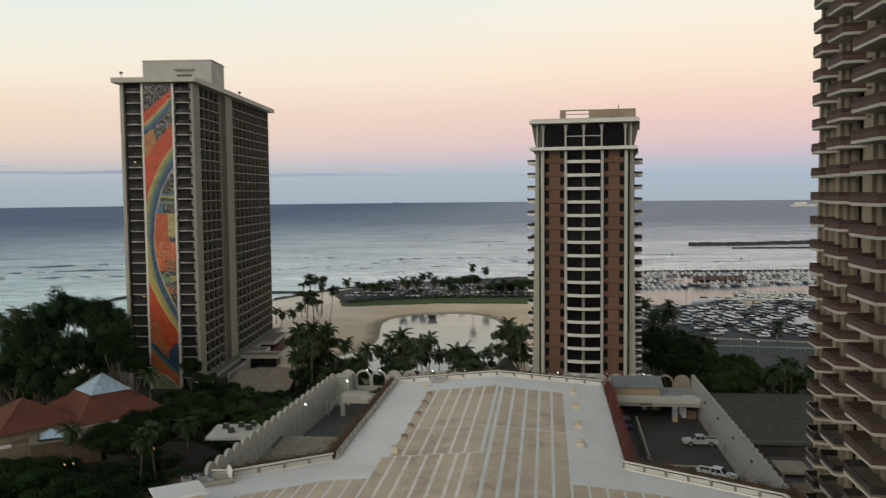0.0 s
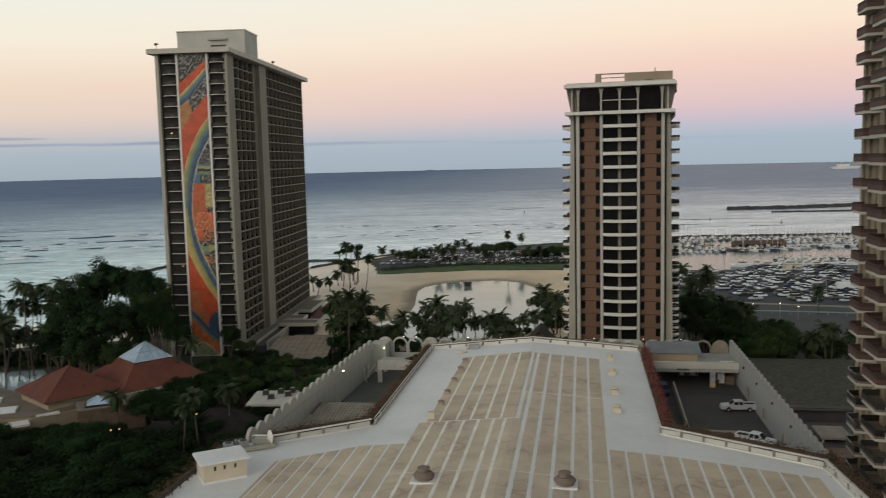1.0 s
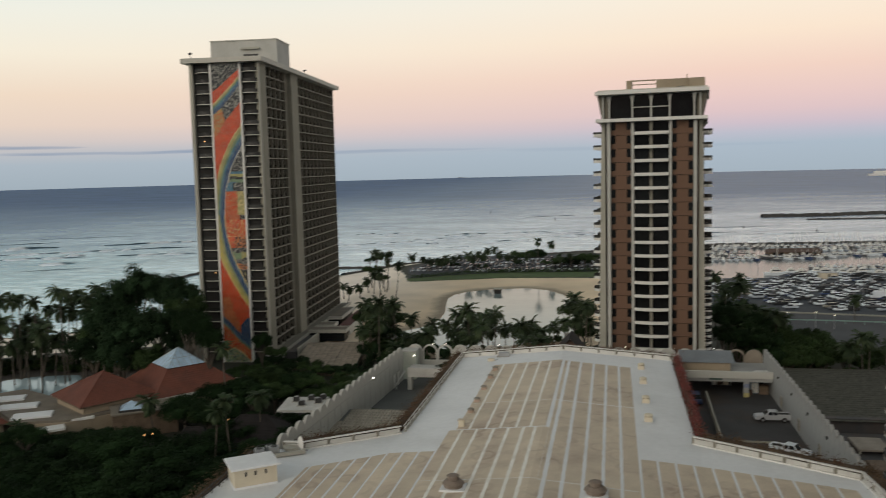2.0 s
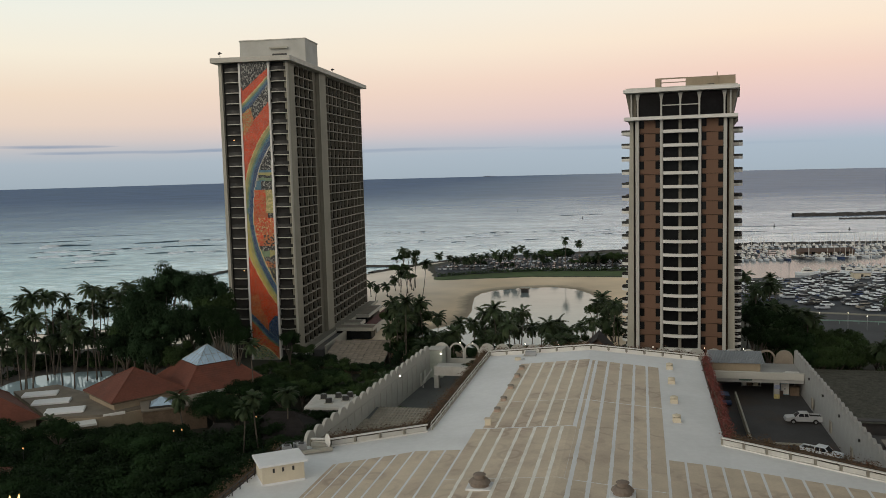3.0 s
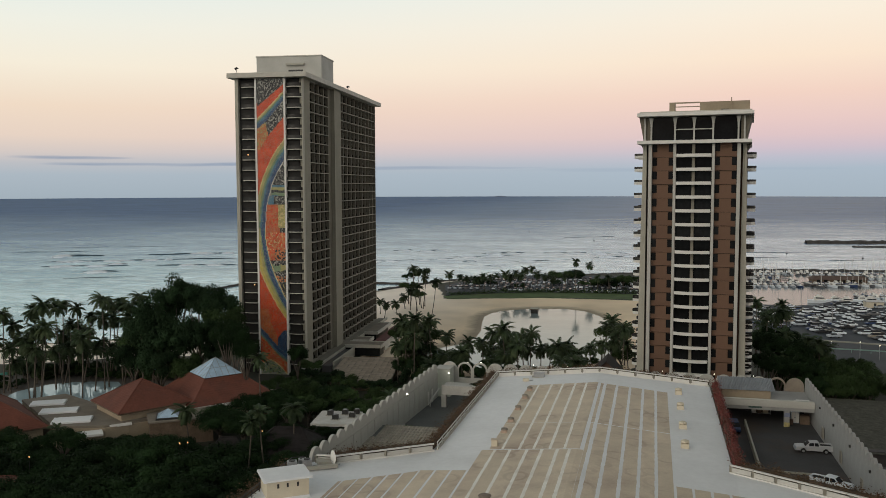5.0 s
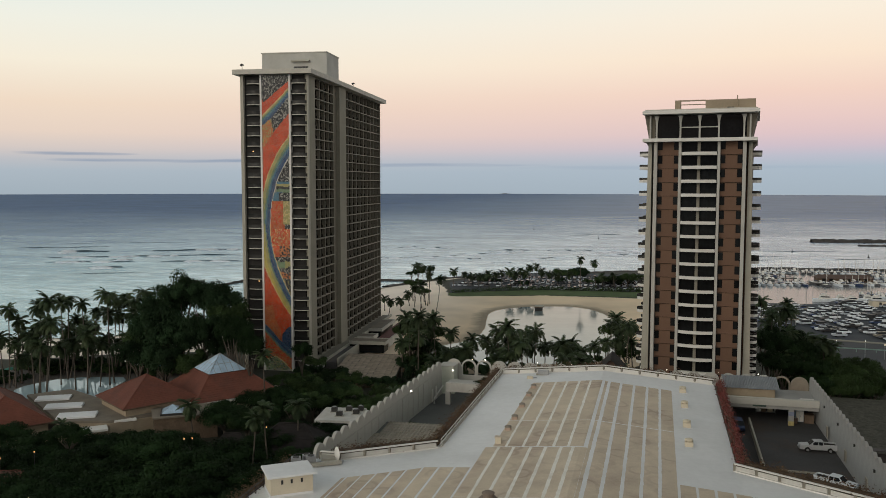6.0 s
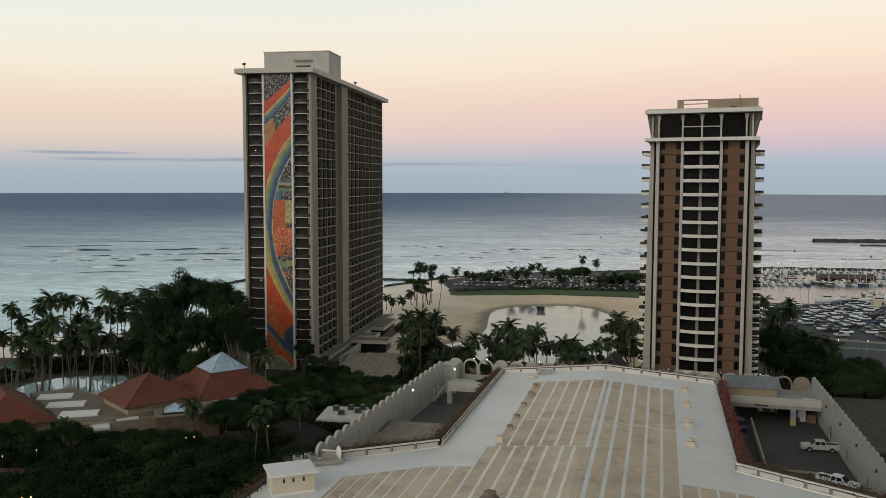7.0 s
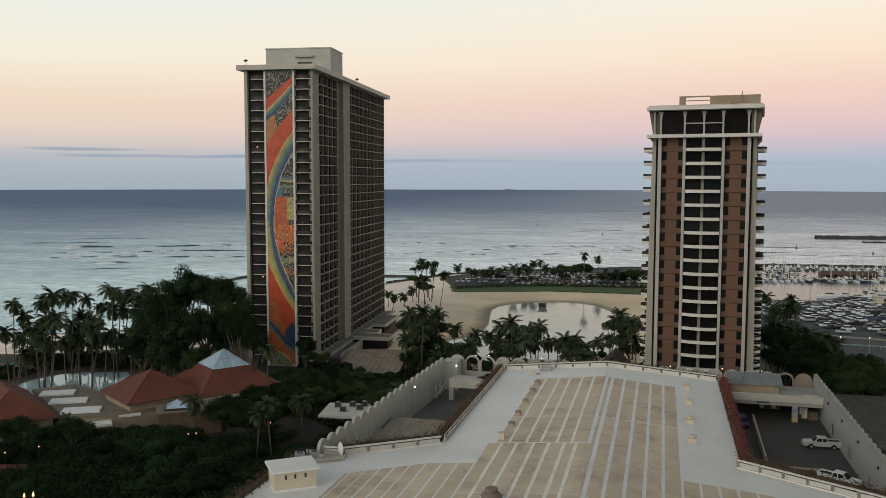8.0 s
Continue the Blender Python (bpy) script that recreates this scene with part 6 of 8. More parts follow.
part("side_wing", Geo().box(S - 0.5, S + 8.0, -S, S - 4, 2.0, 5.0), M["cream"], th)

th = thing("pavilion", "red-tiled pavilion with a hipped roof", "pavilion", pose(-112.4, 167.7, 0, 0, 0, -34))
hip_roof(th, -8.2, 8.2, -8.7, 8.7, 8.5, 13.6, 0.4)
th = thing("pavilion", "long red-tiled pavilion beside the pool", "pavilion", pose(-139.8, 153.0, -0.6, 0, 0, -37))
hip_roof(th, -14.0, 14.0, -8.0, 8.0, 7.0, 12.4, 14.0)
th = thing("flat_hall", "flat tan roof building between the pavilions", "building")
FLAT = [(-145.0, 168.0), (-122.0, 150.5), (-112.0, 153.5), (-103.0, 164.0), (-112.0, 172.0), (-126.0, 169.5), (-138.7, 175.5)]
part("wall", Geo().prism(FLAT, 2.0, 6.1), M["tower_tan"], th)
part("roof", Geo().prism([(x * 1.003, y * 1.002) for x, y in FLAT], 6.1, 6.6), M["flat_tan"], th)
for cx, cy, w, d in ((-136.6, 166.6, 7.6, 4.0), (-129.4, 161.2, 8.0, 4.0), (-121.4, 155.2, 8.0, 4.2)):
    part("roof_light", Geo().box(-w / 2, w / 2, -d / 2, d / 2, 0, 0.45, 0, 0.12), M["coat"], th, "white flat roof light", pose(cx, cy, 6.6, 0, 0, 28))
th = thing("entrance_canopy", "white flat canopies above the garden entrance", "canopy", pose(-112.2, 152.0, 0, 0, 0, 40))
part("slab", Geo().box(-4.5, 0.5, -2.0, 1.4, 5.4, 5.9, 0, 0.05), M["white_paint"], th)
part("slab", Geo().box(2.0, 6.5, 1.4, 4.6, 6.0, 6.5, 0, 0.05), M["white_paint"], th)
part("wall", Geo().box(2.4, 6.2, 1.8, 4.4, 2.0, 6.0), M["tower_tan"], th)
part("column", Geo().box(-4.2, -3.6, -1.6, -1.0, 2.0, 5.4), M["white_paint"], th)
th = thing("roof_lantern", "small white glazed roof lantern", "skylight", pose(-101.3, 160.4, 7.4, 0, 0, 30))
g = Geo()
for k in range(4):
    m4 = Matrix.Rotation(math.pi / 2 * k, 4, "Z")
    g.face([m4 @ Vector(p) for p in ((-2.2, -2.2, 0.4), (2.2, -2.2, 0.4), (0, 0, 1.9))])
part("glass", g, M["skylight"], th)
part("curb", Geo().box(-2.5, 2.5, -2.5, 2.5, 0.0, 0.4), M["dark_metal"], th)
th = thing("flat_hall", "low tan flat roof under the pavilion eaves", "building", pose(-101.0, 163.5, 2.2, 0, 0, 35))
part("wall", Geo().box(-6.0, 7.0, -5.6, 4.0, -0.4, 4.9), M["wood"], th)
part("roof", Geo().box(-6.3, 7.3, -5.9, 4.3, 4.9, 5.2), M["flat_tan"], th)

# pool
POOL = [(-165, 186.4), (-165.7, 190.7), (-163, 199), (-157.6, 203.5), (-151.6, 205.7), (-146, 206.7), (-143, 203.5), (-141, 194.4), (-139, 186), (-143, 179), (-152, 176), (-160, 180)]
flat("pavement_pool", [(-190, 165), (-190, 208), (-150, 222), (-118, 214), (-118, 186), (-140, 172), (-165, 160)], 2.12, M["paving"], "tan pool deck with pale paving", "pool deck")
flat("water_pool", POOL, 2.2, M["pool"], "bright still swimming pool", "pool")

# tiled flat-topped hall near the tower's foot
th = thing("tiled_hall", "hall with a wide weathered tile roof", "building", pose(-79.2, 228.2, -0.6, 0, 0, 11))
part("wall", Geo().box(-8.9, 7.9, -15.4, 15.4, 2.0, 5.0), M["wood"], th)
part("roof_sheet", Geo().box(-9.5, 8.5, -16.0, 16.0, 5.0, 5.4), M["deck_grey"], th)
tile = Geo().hexa([(-0.78, -0.4, 0), (0.78, -0.4, 0), (0.78, 0.4, 0), (-0.78, 0.4, 0)], [(-0.76, -0.37, 0.16), (0.76, -0.37, 0.16), (0.76, 0.37, 0.03), (-0.76, 0.37, 0.03)]).mesh("tile", M["grey_tile"])
for r in range(27):
    for c in range(11):
        part("tile", tile, None, th, at=pose(-8.6 + 1.61 * c + 0.2 * rng.random(), -15.3 + 1.18 * r, 5.4 + 0.05 * rng.random(), 0, 0, rng.uniform(-2, 2)) @ Matrix.Diagonal((1, 1.4, 1.3, 1)))
# white plant roof and thatched houses by the hall
th = thing("plant_roof", "white flat roof with grey air-conditioning boxes", "building", pose(-64.2, 165.2, -2.6, 0, 0, 8))
part("wall", Geo().box(-4.1, 4.1, -4.6, 4.6, 4.6, 10.4), M["deck"], th)
part("roof", Geo().box(-4.5, 4.5, -5.0, 5.0, 10.4, 11.0, 0, 0.05), M["panel_white"], th)
for x, y in ((-1.8, 1.5), (1.2, 2.4), (0.0, -1.6), (3.2, 0.2), (3.6, 3.0)):
    u = thing("air_conditioner", "grey-black rooftop air-conditioning box", "air conditioner", pose(-64.2, 165.2, 8.4, 0, 0, 8) @ pose(x, y, 0), "plant roof units")
    part("case", Geo().box(-0.6, 0.6, -0.5, 0.5, 0.1, 1.0, 0, 0.05), M["dark_metal"], u)
    part("fan", Geo().tube([(0, 0, 1.0), (0, 0, 1.1)], [0.42, 0.4], 12), M["dark_metal"], u)
    part("grille", Geo().tube([(0, 0, 1.1), (0, 0, 1.16)], [0.46, 0.44], 10), M["grey_metal"], u)
    part("base", Geo().box(-0.9, 0.9, -0.8, 0.8, 0, 0.1), M["concrete"], u)
for x, y, rz, s, h in ((-79.5, 146.5, 12, 5.0, 8.5), (-69.0, 151.0, 8, 8.2, 10.0)):
    th = thing("thatched_house", "small house with a dark thatched hip roof", "house", pose(x, y, 0, 0, 0, rz))
    hip_roof(th, -s, s, -s * 0.75, s * 0.75, h - 4.5, h, s * 0.6, M["thatch"], 12, True, mat("blue_wall", (0.05, 0.10, 0.14), 0.8, 0.2, 1.0, 4.0, 0.1) if s > 7 else M["wood"])
th = thing("pavilion", "dark red roof at the garden edge", "pavilion", pose(-110.0, 114.0, 0, 0, 0, 30))
hip_roof(th, -7.0, 7.0, -5.0, 5.0, 7.0, 9.0, 4.0)
th = thing("garden_bar", "dim open garden bar with a flat roof", "bar", pose(-105.5, 126.0, 0, 0, 0, 25))
part("wall", Geo().box(-8.0, 8.0, -3.0, 4.0, 2.0, 5.0), M["wood"], th)
part("roof", Geo().box(-8.6, 8.6, -3.6, 4.6, 5.0, 5.4), M["deck"], th)
for x in (-6.0, -2.0):
    wall_lamp(-105.5 + x * 0.9, 122.6 + x * 0.42, 5.5, M["lamp_white"], 0.08)

def torch(x, y, z):
    """A garden torch: a tall pole with a burning bowl."""
    th = thing("garden_torch", "lit garden torch on a tall dark pole", "torch", pose(x, y, 2.0), "garden torches")
    part("pole", Geo().tube([(0, 0, 0), (0, 0, z - 2.0)], [0.05, 0.04], 6), M["dark_metal"], th)
    part("bowl", Geo().tube([(0, 0, z - 2.1), (0, 0, z - 1.9), (0, 0, z - 1.75)], [0.05, 0.16, 0.2], 8), M["dark_metal"], th)
    part("flame", Geo().tube([(0, 0, z - 1.8), (0.02, 0, z - 1.6), (0.05, 0, z - 1.35), (0.1, 0, z - 1.05)], [0.1, 0.16, 0.1, 0.02], 8), M["flame"], th, "small yellow flame")


for x, y in ((-90.1, 101.9), (-89.2, 102.7)):
    torch(x, y, 9.9)
for x, y, z in ((-73.3, 148.5, 9.5), (-84.8, 137.8, 9.5), (-83.6, 138.6, 9.5), (-109.7, 120.0, 9.5), (-106.4, 124.4, 9.5)):
    th = thing("garden_lamp", "small amber garden lamp on a thin post", "lamp", pose(x, y, 2.0), "garden lamps")
    part("post", Geo().tube([(0, 0, 0), (0, 0, z - 2.1)], [0.05, 0.04], 6), M["dark_metal"], th)
    part("bulb", Geo().tube([(0, 0, z - 2.15), (0, 0, z - 2.05), (0, 0, z - 1.9), (0, 0, z - 1.82)], [0.04, 0.09, 0.09, 0.03], 8), M["lamp_amber"], th)

# green-roofed sheds beyond the right deck
th = thing("green_roof_hall", "low hall with a mossy green shingle roof", "building", pose(48.0, 182.0, 0, 0, 0, 0))
part("wall", Geo().box(-19.0, 25.0, -11.0, 21.0, 2.0, 7.0), M["deck"], th)
tiled_face(th, (-20.0, -12.0, 6.8), (26.0, -12.0, 6.8), (26.0, 22.0, 9.0), (-20.0, 22.0, 9.0), M["green_roof"], 26, lift=0.03)
th = thing("service_roof", "dark flat service roof beside the wall", "building", pose(38.0, 150.0, 0, 0, 0, 0))
part("wall", Geo().box(-10.0, 14.0, -34.0, 18.0, 2.0, 4.6), M["deck"], th)
part("roof", Geo().box(-10.5, 14.5, -34.5, 18.5, 4.6, 5.0), M["deck"], th)
part("awning", Geo().box(4.2, 9.6, 6.0, 13.0, 5.6, 6.0), M["grey_tile"], th)
part("awning_post", Geo().box(4.4, 4.7, 6.2, 6.5, 5.0, 5.6), M["concrete"], th)
part("canopy", Geo().hexa([(3.0, -6.0, 5.0), (9.0, -6.0, 5.0), (9.0, 0.0, 5.0), (3.0, 0.0, 5.0)], [(3.6, -5.4, 6.4), (8.4, -5.4, 6.4), (8.4, -0.6, 6.4), (3.6, -0.6, 6.4)]), M["wood"], th)
# small tiled gable by the lagoon
th = thing("gable_house", "small dark gable roof among the palms", "house", pose(-10.3, 206.0, 0, 0, 0, 0))
part("wall", Geo().box(-3.6, 3.6, -3, 6, 2.0, 11.5), M["wood"], th)
tiled_face(th, (-4.6, -4, 10.6), (-4.6, 7, 10.6), (0, 7, 15.4), (0, -4, 15.4), M["thatch"], 8)
tiled_face(th, (4.6, -4, 10.6), (4.6, 7, 10.6), (0, 7, 15.4), (0, -4, 15.4), M["thatch"], 8)
part("gable", Geo().hexa([(-3.6, -3, 11.5), (3.6, -3, 11.5), (0.2, -3, 15.0), (-0.2, -3, 15.0)], [(-3.6, -2.7, 11.5), (3.6, -2.7, 11.5), (0.2, -2.7, 15.0), (-0.2, -2.7, 15.0)]), M["rust_roof"], th)

# loungers, umbrellas and a playground slide by the pool
r = random.Random(91)
frame_me = Geo().box(-0.33, 0.33, -0.95, 0.5, 0.28, 0.36).mesh("seat", M["wood"])
back_me = Geo().hexa([(-0.33, 0.5, 0.3), (0.33, 0.5, 0.3), (0.33, 0.58, 0.3), (-0.33, 0.58, 0.3)], [(-0.33, 0.9, 0.85), (0.33, 0.9, 0.85), (0.33, 0.98, 0.85), (-0.33, 0.98, 0.85)]).mesh("backrest", M["wood"])
leg_me = Geo().box(-0.03, 0.03, -0.03, 0.03, 0, 0.3).mesh("leg", M["dark_metal"])
for i in range(22):
    x, y = (-184 + i * 1.5, 190 + 0.35 * i) if i < 11 else (-150 + (i - 11) * 2.1, 213 + r.uniform(-1, 1))
    th = thing("sun_lounger", "dark wooden sun lounger on the pool deck", "lounger", pose(x, y, 2.12, 0, 0, r.uniform(20, 50)), "pool loungers")
    part("seat", frame_me, None, th)
    part("backrest", back_me, None, th)
    for lx in (-0.28, 0.28):
        for ly in (-0.85, 0.45):
            part("leg", leg_me, None, th, at=pose(lx, ly, 0))
for x, y, col in ((-178, 200, "green"), (-174, 205, "green"), (-146, 214, "white"), (-139, 216, "blue"), (-133, 215, "white"), (-128, 212, "blue"), (-152, 218, "white")):
    th = thing("beach_umbrella", f"open {col} beach umbrella beside the pool", "umbrella", pose(x, y, 2.12), "pool umbrellas")
    g = Geo()
    for s in range(8):
        a0, a1 = math.pi * s / 4, math.pi * (s + 1) / 4
        g.face([(0, 0, 2.75), (1.7 * math.cos(a0), 1.7 * math.sin(a0), 2.15), (1.7 * math.cos(a1), 1.7 * math.sin(a1), 2.15)])
    m = M["white_paint"] if col == "white" else mat("canvas_" + col, (0.03, 0.17, 0.13) if col == "green" else (0.06, 0.16, 0.28), 0.8, 0.1, 1.0, 5.0, 0.05)
    part("canopy", g.weld(), m, th)
    part("pole", Geo().tube([(0, 0, 0), (0, 0, 2.75)], [0.03, 0.03], 6), M["white_paint"], th)

# ---- palms and trees ----
BEACH_PALMS = [(-167.6, 188.4, 21.5), (-167.9, 192.3, 17.8), (-168.2, 193.9, 14.1), (-167.3, 199.7, 20.7), (-152.7, 185.5, 24.7), (-153.8, 184, 19), (-150.7, 183.8, 19.1), (-161.1, 200.6, 21.6), (-162.1, 205, 21.8), (-155.7, 202.6, 21.5), (-158.5, 203.6, 16.5), (-143.2, 188.2, 15.8), (-153.4, 205.5, 18.8), (-142.5, 195.8, 25.2), (-149.7, 209.5, 21.6), (-149.7, 213.4, 21.9), (-144.8, 211.7, 21.5), (-145.1, 216.4, 23.4), (-169.8, 187.4, 13.9), (-166.1, 188.3, 12.1), (-152, 180.9, 13.7), (-157.2, 194.7, 10.9), (-149.7, 190.8, 12.8), (-153.6, 201.7, 10.3), (-146, 200.5, 19.4), (-149, 209.7, 17.9), (-143.4, 208.2, 18.3), (-124.9, 201.9, 24.5), (-155.5, 182.1, 15.5), (-145.1, 196.4, 12), (-137.8, 197.3, 13.7), (-135, 199.7, 18.1)]
LAGOON_PALMS = [(-62.8, 220.4, 18.7), (-62.7, 235.6, 15.8), (-57.1, 234.1, 12), (-52.7, 243.2, 8.9), (-65.3, 239.3, 12.2), (-65, 227, 12.2), (-67.4, 249.8, 6.6), (-54.9, 221.3, 9.1), (-54.2, 235.6, 6.4), (-46.6, 232.9, 10.7), (-44.1, 237.9, 12.7), (-39.7, 228.5, 15.5), (-38.2, 253.4, 9.5), (-33.2, 238.4, 12.8), (-35.4, 226.5, 11.8), (-31.5, 246.9, 7.4), (-24.7, 229.9, 10.9), (-24.3, 245.3, 6.7), (-20.3, 238.7, 7.6), (-17.2, 247.2, 7.8), (-12.9, 260.3, 12.5), (-9.9, 255.6, 12), (-7.3, 242.1, 15), (-10.5, 255.4, 8.4), (-6.8, 249.7, 9), (-68.6, 230.6, 14.5), (-68.2, 222.6, 11), (-66.5, 239.2, 6), (-45.8, 242.9, 6.8), (-43.1, 256.9, 5.1), (-35.4, 246.2, 6.7), (-13.7, 239.5, 10.6)]
SHORE_PALMS = [(-107.9, 335.1, 6.5), (-108.6, 351.1, 4.5), (-110.1, 368.1, 5.2), (-103.9, 362.6, 19.1), (-104.2, 371.9, 16.7), (-100.1, 370.7, 16.9), (-102.5, 377.7, 13), (-89.4, 346.9, 15.3), (-108.6, 377, 7.6), (-99.7, 354.2, 11), (-106, 365.2, 8.2), (-115.9, 351.2, 5.3)]
POINT_PALMS = [(-104.7, 435.3, 8.5), (-100.5, 442.5, 6.6), (-92.7, 442.5, 5.7), (-87.2, 440.9, 7.2), (-85.5, 451.3, 5.6), (-81.5, 448, 7.2), (-74.5, 434.6, 9.4), (-69.9, 441.1, 9.5), (-65.7, 447, 10.5), (-63.8, 459.4, 10), (-60.9, 459.1, 7.3), (-55.6, 450.8, 7.1), (-38.2, 438.7, 16.2), (-32.7, 459.1, 12.7), (-27.8, 450.3, 6.8), (-45.2, 452.7, 6.9), (-52.2, 455.4, 5.8), (-97.5, 445.9, 5.1), (-90.2, 443.5, 5.3), (-75.6, 457.5, 5.5), (-68.1, 444.8, 8.3), (-22, 449.7, 7.3)]
HARBOUR_PALMS = [(33.3, 291.4, 17), (32.5, 261.8, 18.1), (37.5, 265.7, 19.9), (38.3, 255.1, 10.4), (47.3, 282.3, 5.9), (44.1, 270.9, 9.5), (46.5, 263.8, 8.4), (34.9, 288, 9.8), (39.5, 293.3, 11), (79, 300, 8.5), (56.5, 208.5, 13.5), (59, 211, 12.5), (54, 209, 11.0), (64, 212, 11), (35, 250, 20.0), (31, 246, 19.0), (37.8, 259, 18.7), (32.5, 283.8, 6.7)]
COURT_PALMS = [(-70.7, 138.8, 12), (-94.9, 156.7, 8.2), (-69.9, 140.6, 13.5), (-88.6, 178.5, 15), (-67.2, 149.8, 12), (-116.8, 144.7, 5.9), (-49.1, 154.4, 14)]
GARDEN_TREES = [(-88.1, 99.8, 10), (-78.6, 101, 10.8), (-70.6, 104.7, 9.9), (-64.1, 109.1, 9.3), (-58.7, 110.2, 10.9), (-94.8, 113.8, 8), (-86.5, 118.3, 8.2), (-73.7, 116.3, 10.3), (-68.4, 122.9, 9.2), (-99.3, 124.9, 8.1), (-87.8, 125.7, 9.6), (-77.2, 125.5, 11), (-96.8, 129.4, 9.6), (-112.5, 125.2, 9.1), (-76.1, 141.2, 8.3), (-113.1, 131.5, 8.2), (-88.8, 133.1, 10.7), (-64.7, 126.7, 9.5)]
MID_TREES = [(-76.8, 168, 9.3), (-78.3, 184.1, 6.7), (-68.4, 173.5, 7.2), (-64.3, 176.9, 6.7), (-82.4, 193.9, 7.7), (-83.8, 208.6, 6.7), (-73.8, 194.9, 7.3), (-62.2, 178.4, 7.7), (-62.3, 191.1, 7.4), (-80.9, 162.6, 6.7), (-84.5, 161.8, 6.6), (-69.5, 157.4, 9.4), (-67.3, 211.4, 7), (-72.9, 148.8, 8)]


def palm_crown(seed, length=4.2, fronds=22):
    """A crown of arching feathered fronds, each with many hanging leaflets."""
    r = random.Random(seed)
    g = Geo()
    for i in range(fronds):
        az = 2 * math.pi * i / fronds + r.uniform(-0.25, 0.25)
        lift = r.uniform(-0.75, 1.4)
        L = length * r.uniform(0.8, 1.15)
        out, pts = Vector((math.cos(az), math.sin(az), 0)), []
        p, a = Vector((0, 0, 0)), lift
        n = 12
        for s in range(n + 1):
            pts.append(p.copy())
            p = p + (out * math.cos(a) + Vector((0, 0, math.sin(a)))) * (L / n)
            a -= r.uniform(0.07, 0.17)
        side = Vector((-out.y, out.x, 0))
        for s in range(n):
            q0, q1 = pts[s], pts[s + 1]
            g.face([q0 - side * 0.05, q1 - side * 0.04, q1 + side * 0.04, q0 + side * 0.05])
            if s == 0:
                continue
            w = 1.0 * math.sin(math.pi * min(1, (s + 1.5) / (n + 1.5))) ** 0.7
            for sg in (-1, 1):
                for f in (0.0, 0.25, 0.5, 0.75):
                    b = q0.lerp(q1, f)
                    fwd = (q1 - q0).normalized()
                    tip = b + side * (sg * w * r.uniform(0.6, 0.85)) + fwd * (w * 0.45) + Vector((0, 0, -w * r.uniform(0.15, 0.65)))
                    g.face([b, b + fwd * 0.19, tip])
    # a few dry hanging fronds and nuts below
    for i in range(5):
        az = r.uniform(0, 6.28)
        o = Vector((math.cos(az), math.sin(az), 0))
        s = Vector((-o.y, o.x, 0)) * 0.22
        g.face([o * 0.2 - s, o * 0.2 + s, o * 0.75 + s * 0.6 + Vector((0, 0, -1.9)), o * 0.75 - s * 0.6 + Vector((0, 0, -1.9))])
    for i in range(7):
        az = r.uniform(0, 6.28)
        c = Vector((0.32 * math.cos(az), 0.32 * math.sin(az), -0.35))
        g.tube([c + Vector((0, 0, -0.16)), c, c + Vector((0, 0, 0.16))], [0.04, 0.15, 0.04], 5)
    return g.mesh("crown", M["frond"])


CROWNS = [palm_crown(100 + i, 3.3 + 0.22 * (i % 4), 30 + 2 * (i % 4)) for i in range(8)]


def palm(x, y, h, r, group, zb=2.0, size=1.0):
    th = thing("palm_tree", "tall coconut palm with a thin leaning trunk" if h > 10 else "short coconut palm with a full crown", "palm tree", pose(x, y, zb), group)
    lean, az = r.uniform(0.02, 0.14) * h, r.uniform(0, 6.28)
    dx, dy = lean * math.cos(az), lean * math.sin(az)
    pts = [(-dx * (1 - t) ** 1.6, -dy * (1 - t) ** 1.6, h * t) for t in (0, 0.04, 0.2, 0.4, 0.6, 0.8, 1.0)]
    part("trunk", Geo().tube([(a, b, c - (0.4 if i == 0 else 0)) for i, (a, b, c) in enumerate(pts)], [0.3, 0.22, 0.17, 0.155, 0.14, 0.13, 0.12], 6), M["bark"], th, smooth=True)
    s = size * r.uniform(0.8, 1.12)
    part("crown", r.choice(CROWNS), None, th, at=pose(0, 0, h, r.uniform(-8, 8), r.uniform(-8, 8), r.uniform(0, 360)) @ Matrix.Diagonal((s, s, s, 1)))


r = random.Random(31)
for rows, group, size in ((BEACH_PALMS, "beach palms", 0.98), (LAGOON_PALMS, "lagoon palms", 1.0), (SHORE_PALMS, "shore palms", 0.9), (POINT_PALMS, "peninsula palms", 0.92),
                          (HARBOUR_PALMS, "harbour palms", 0.9), (COURT_PALMS, "garden palms", 0.78)):
    for x, y, h in rows:
        if -94 < x < -69 and 205 < y < 250:
            continue
        palm(x, y, max(h, 5.5) if group == "peninsula palms" else max(h, 3.5), r, group, 1.6 if group in ("shore palms",) else 2.0, size)


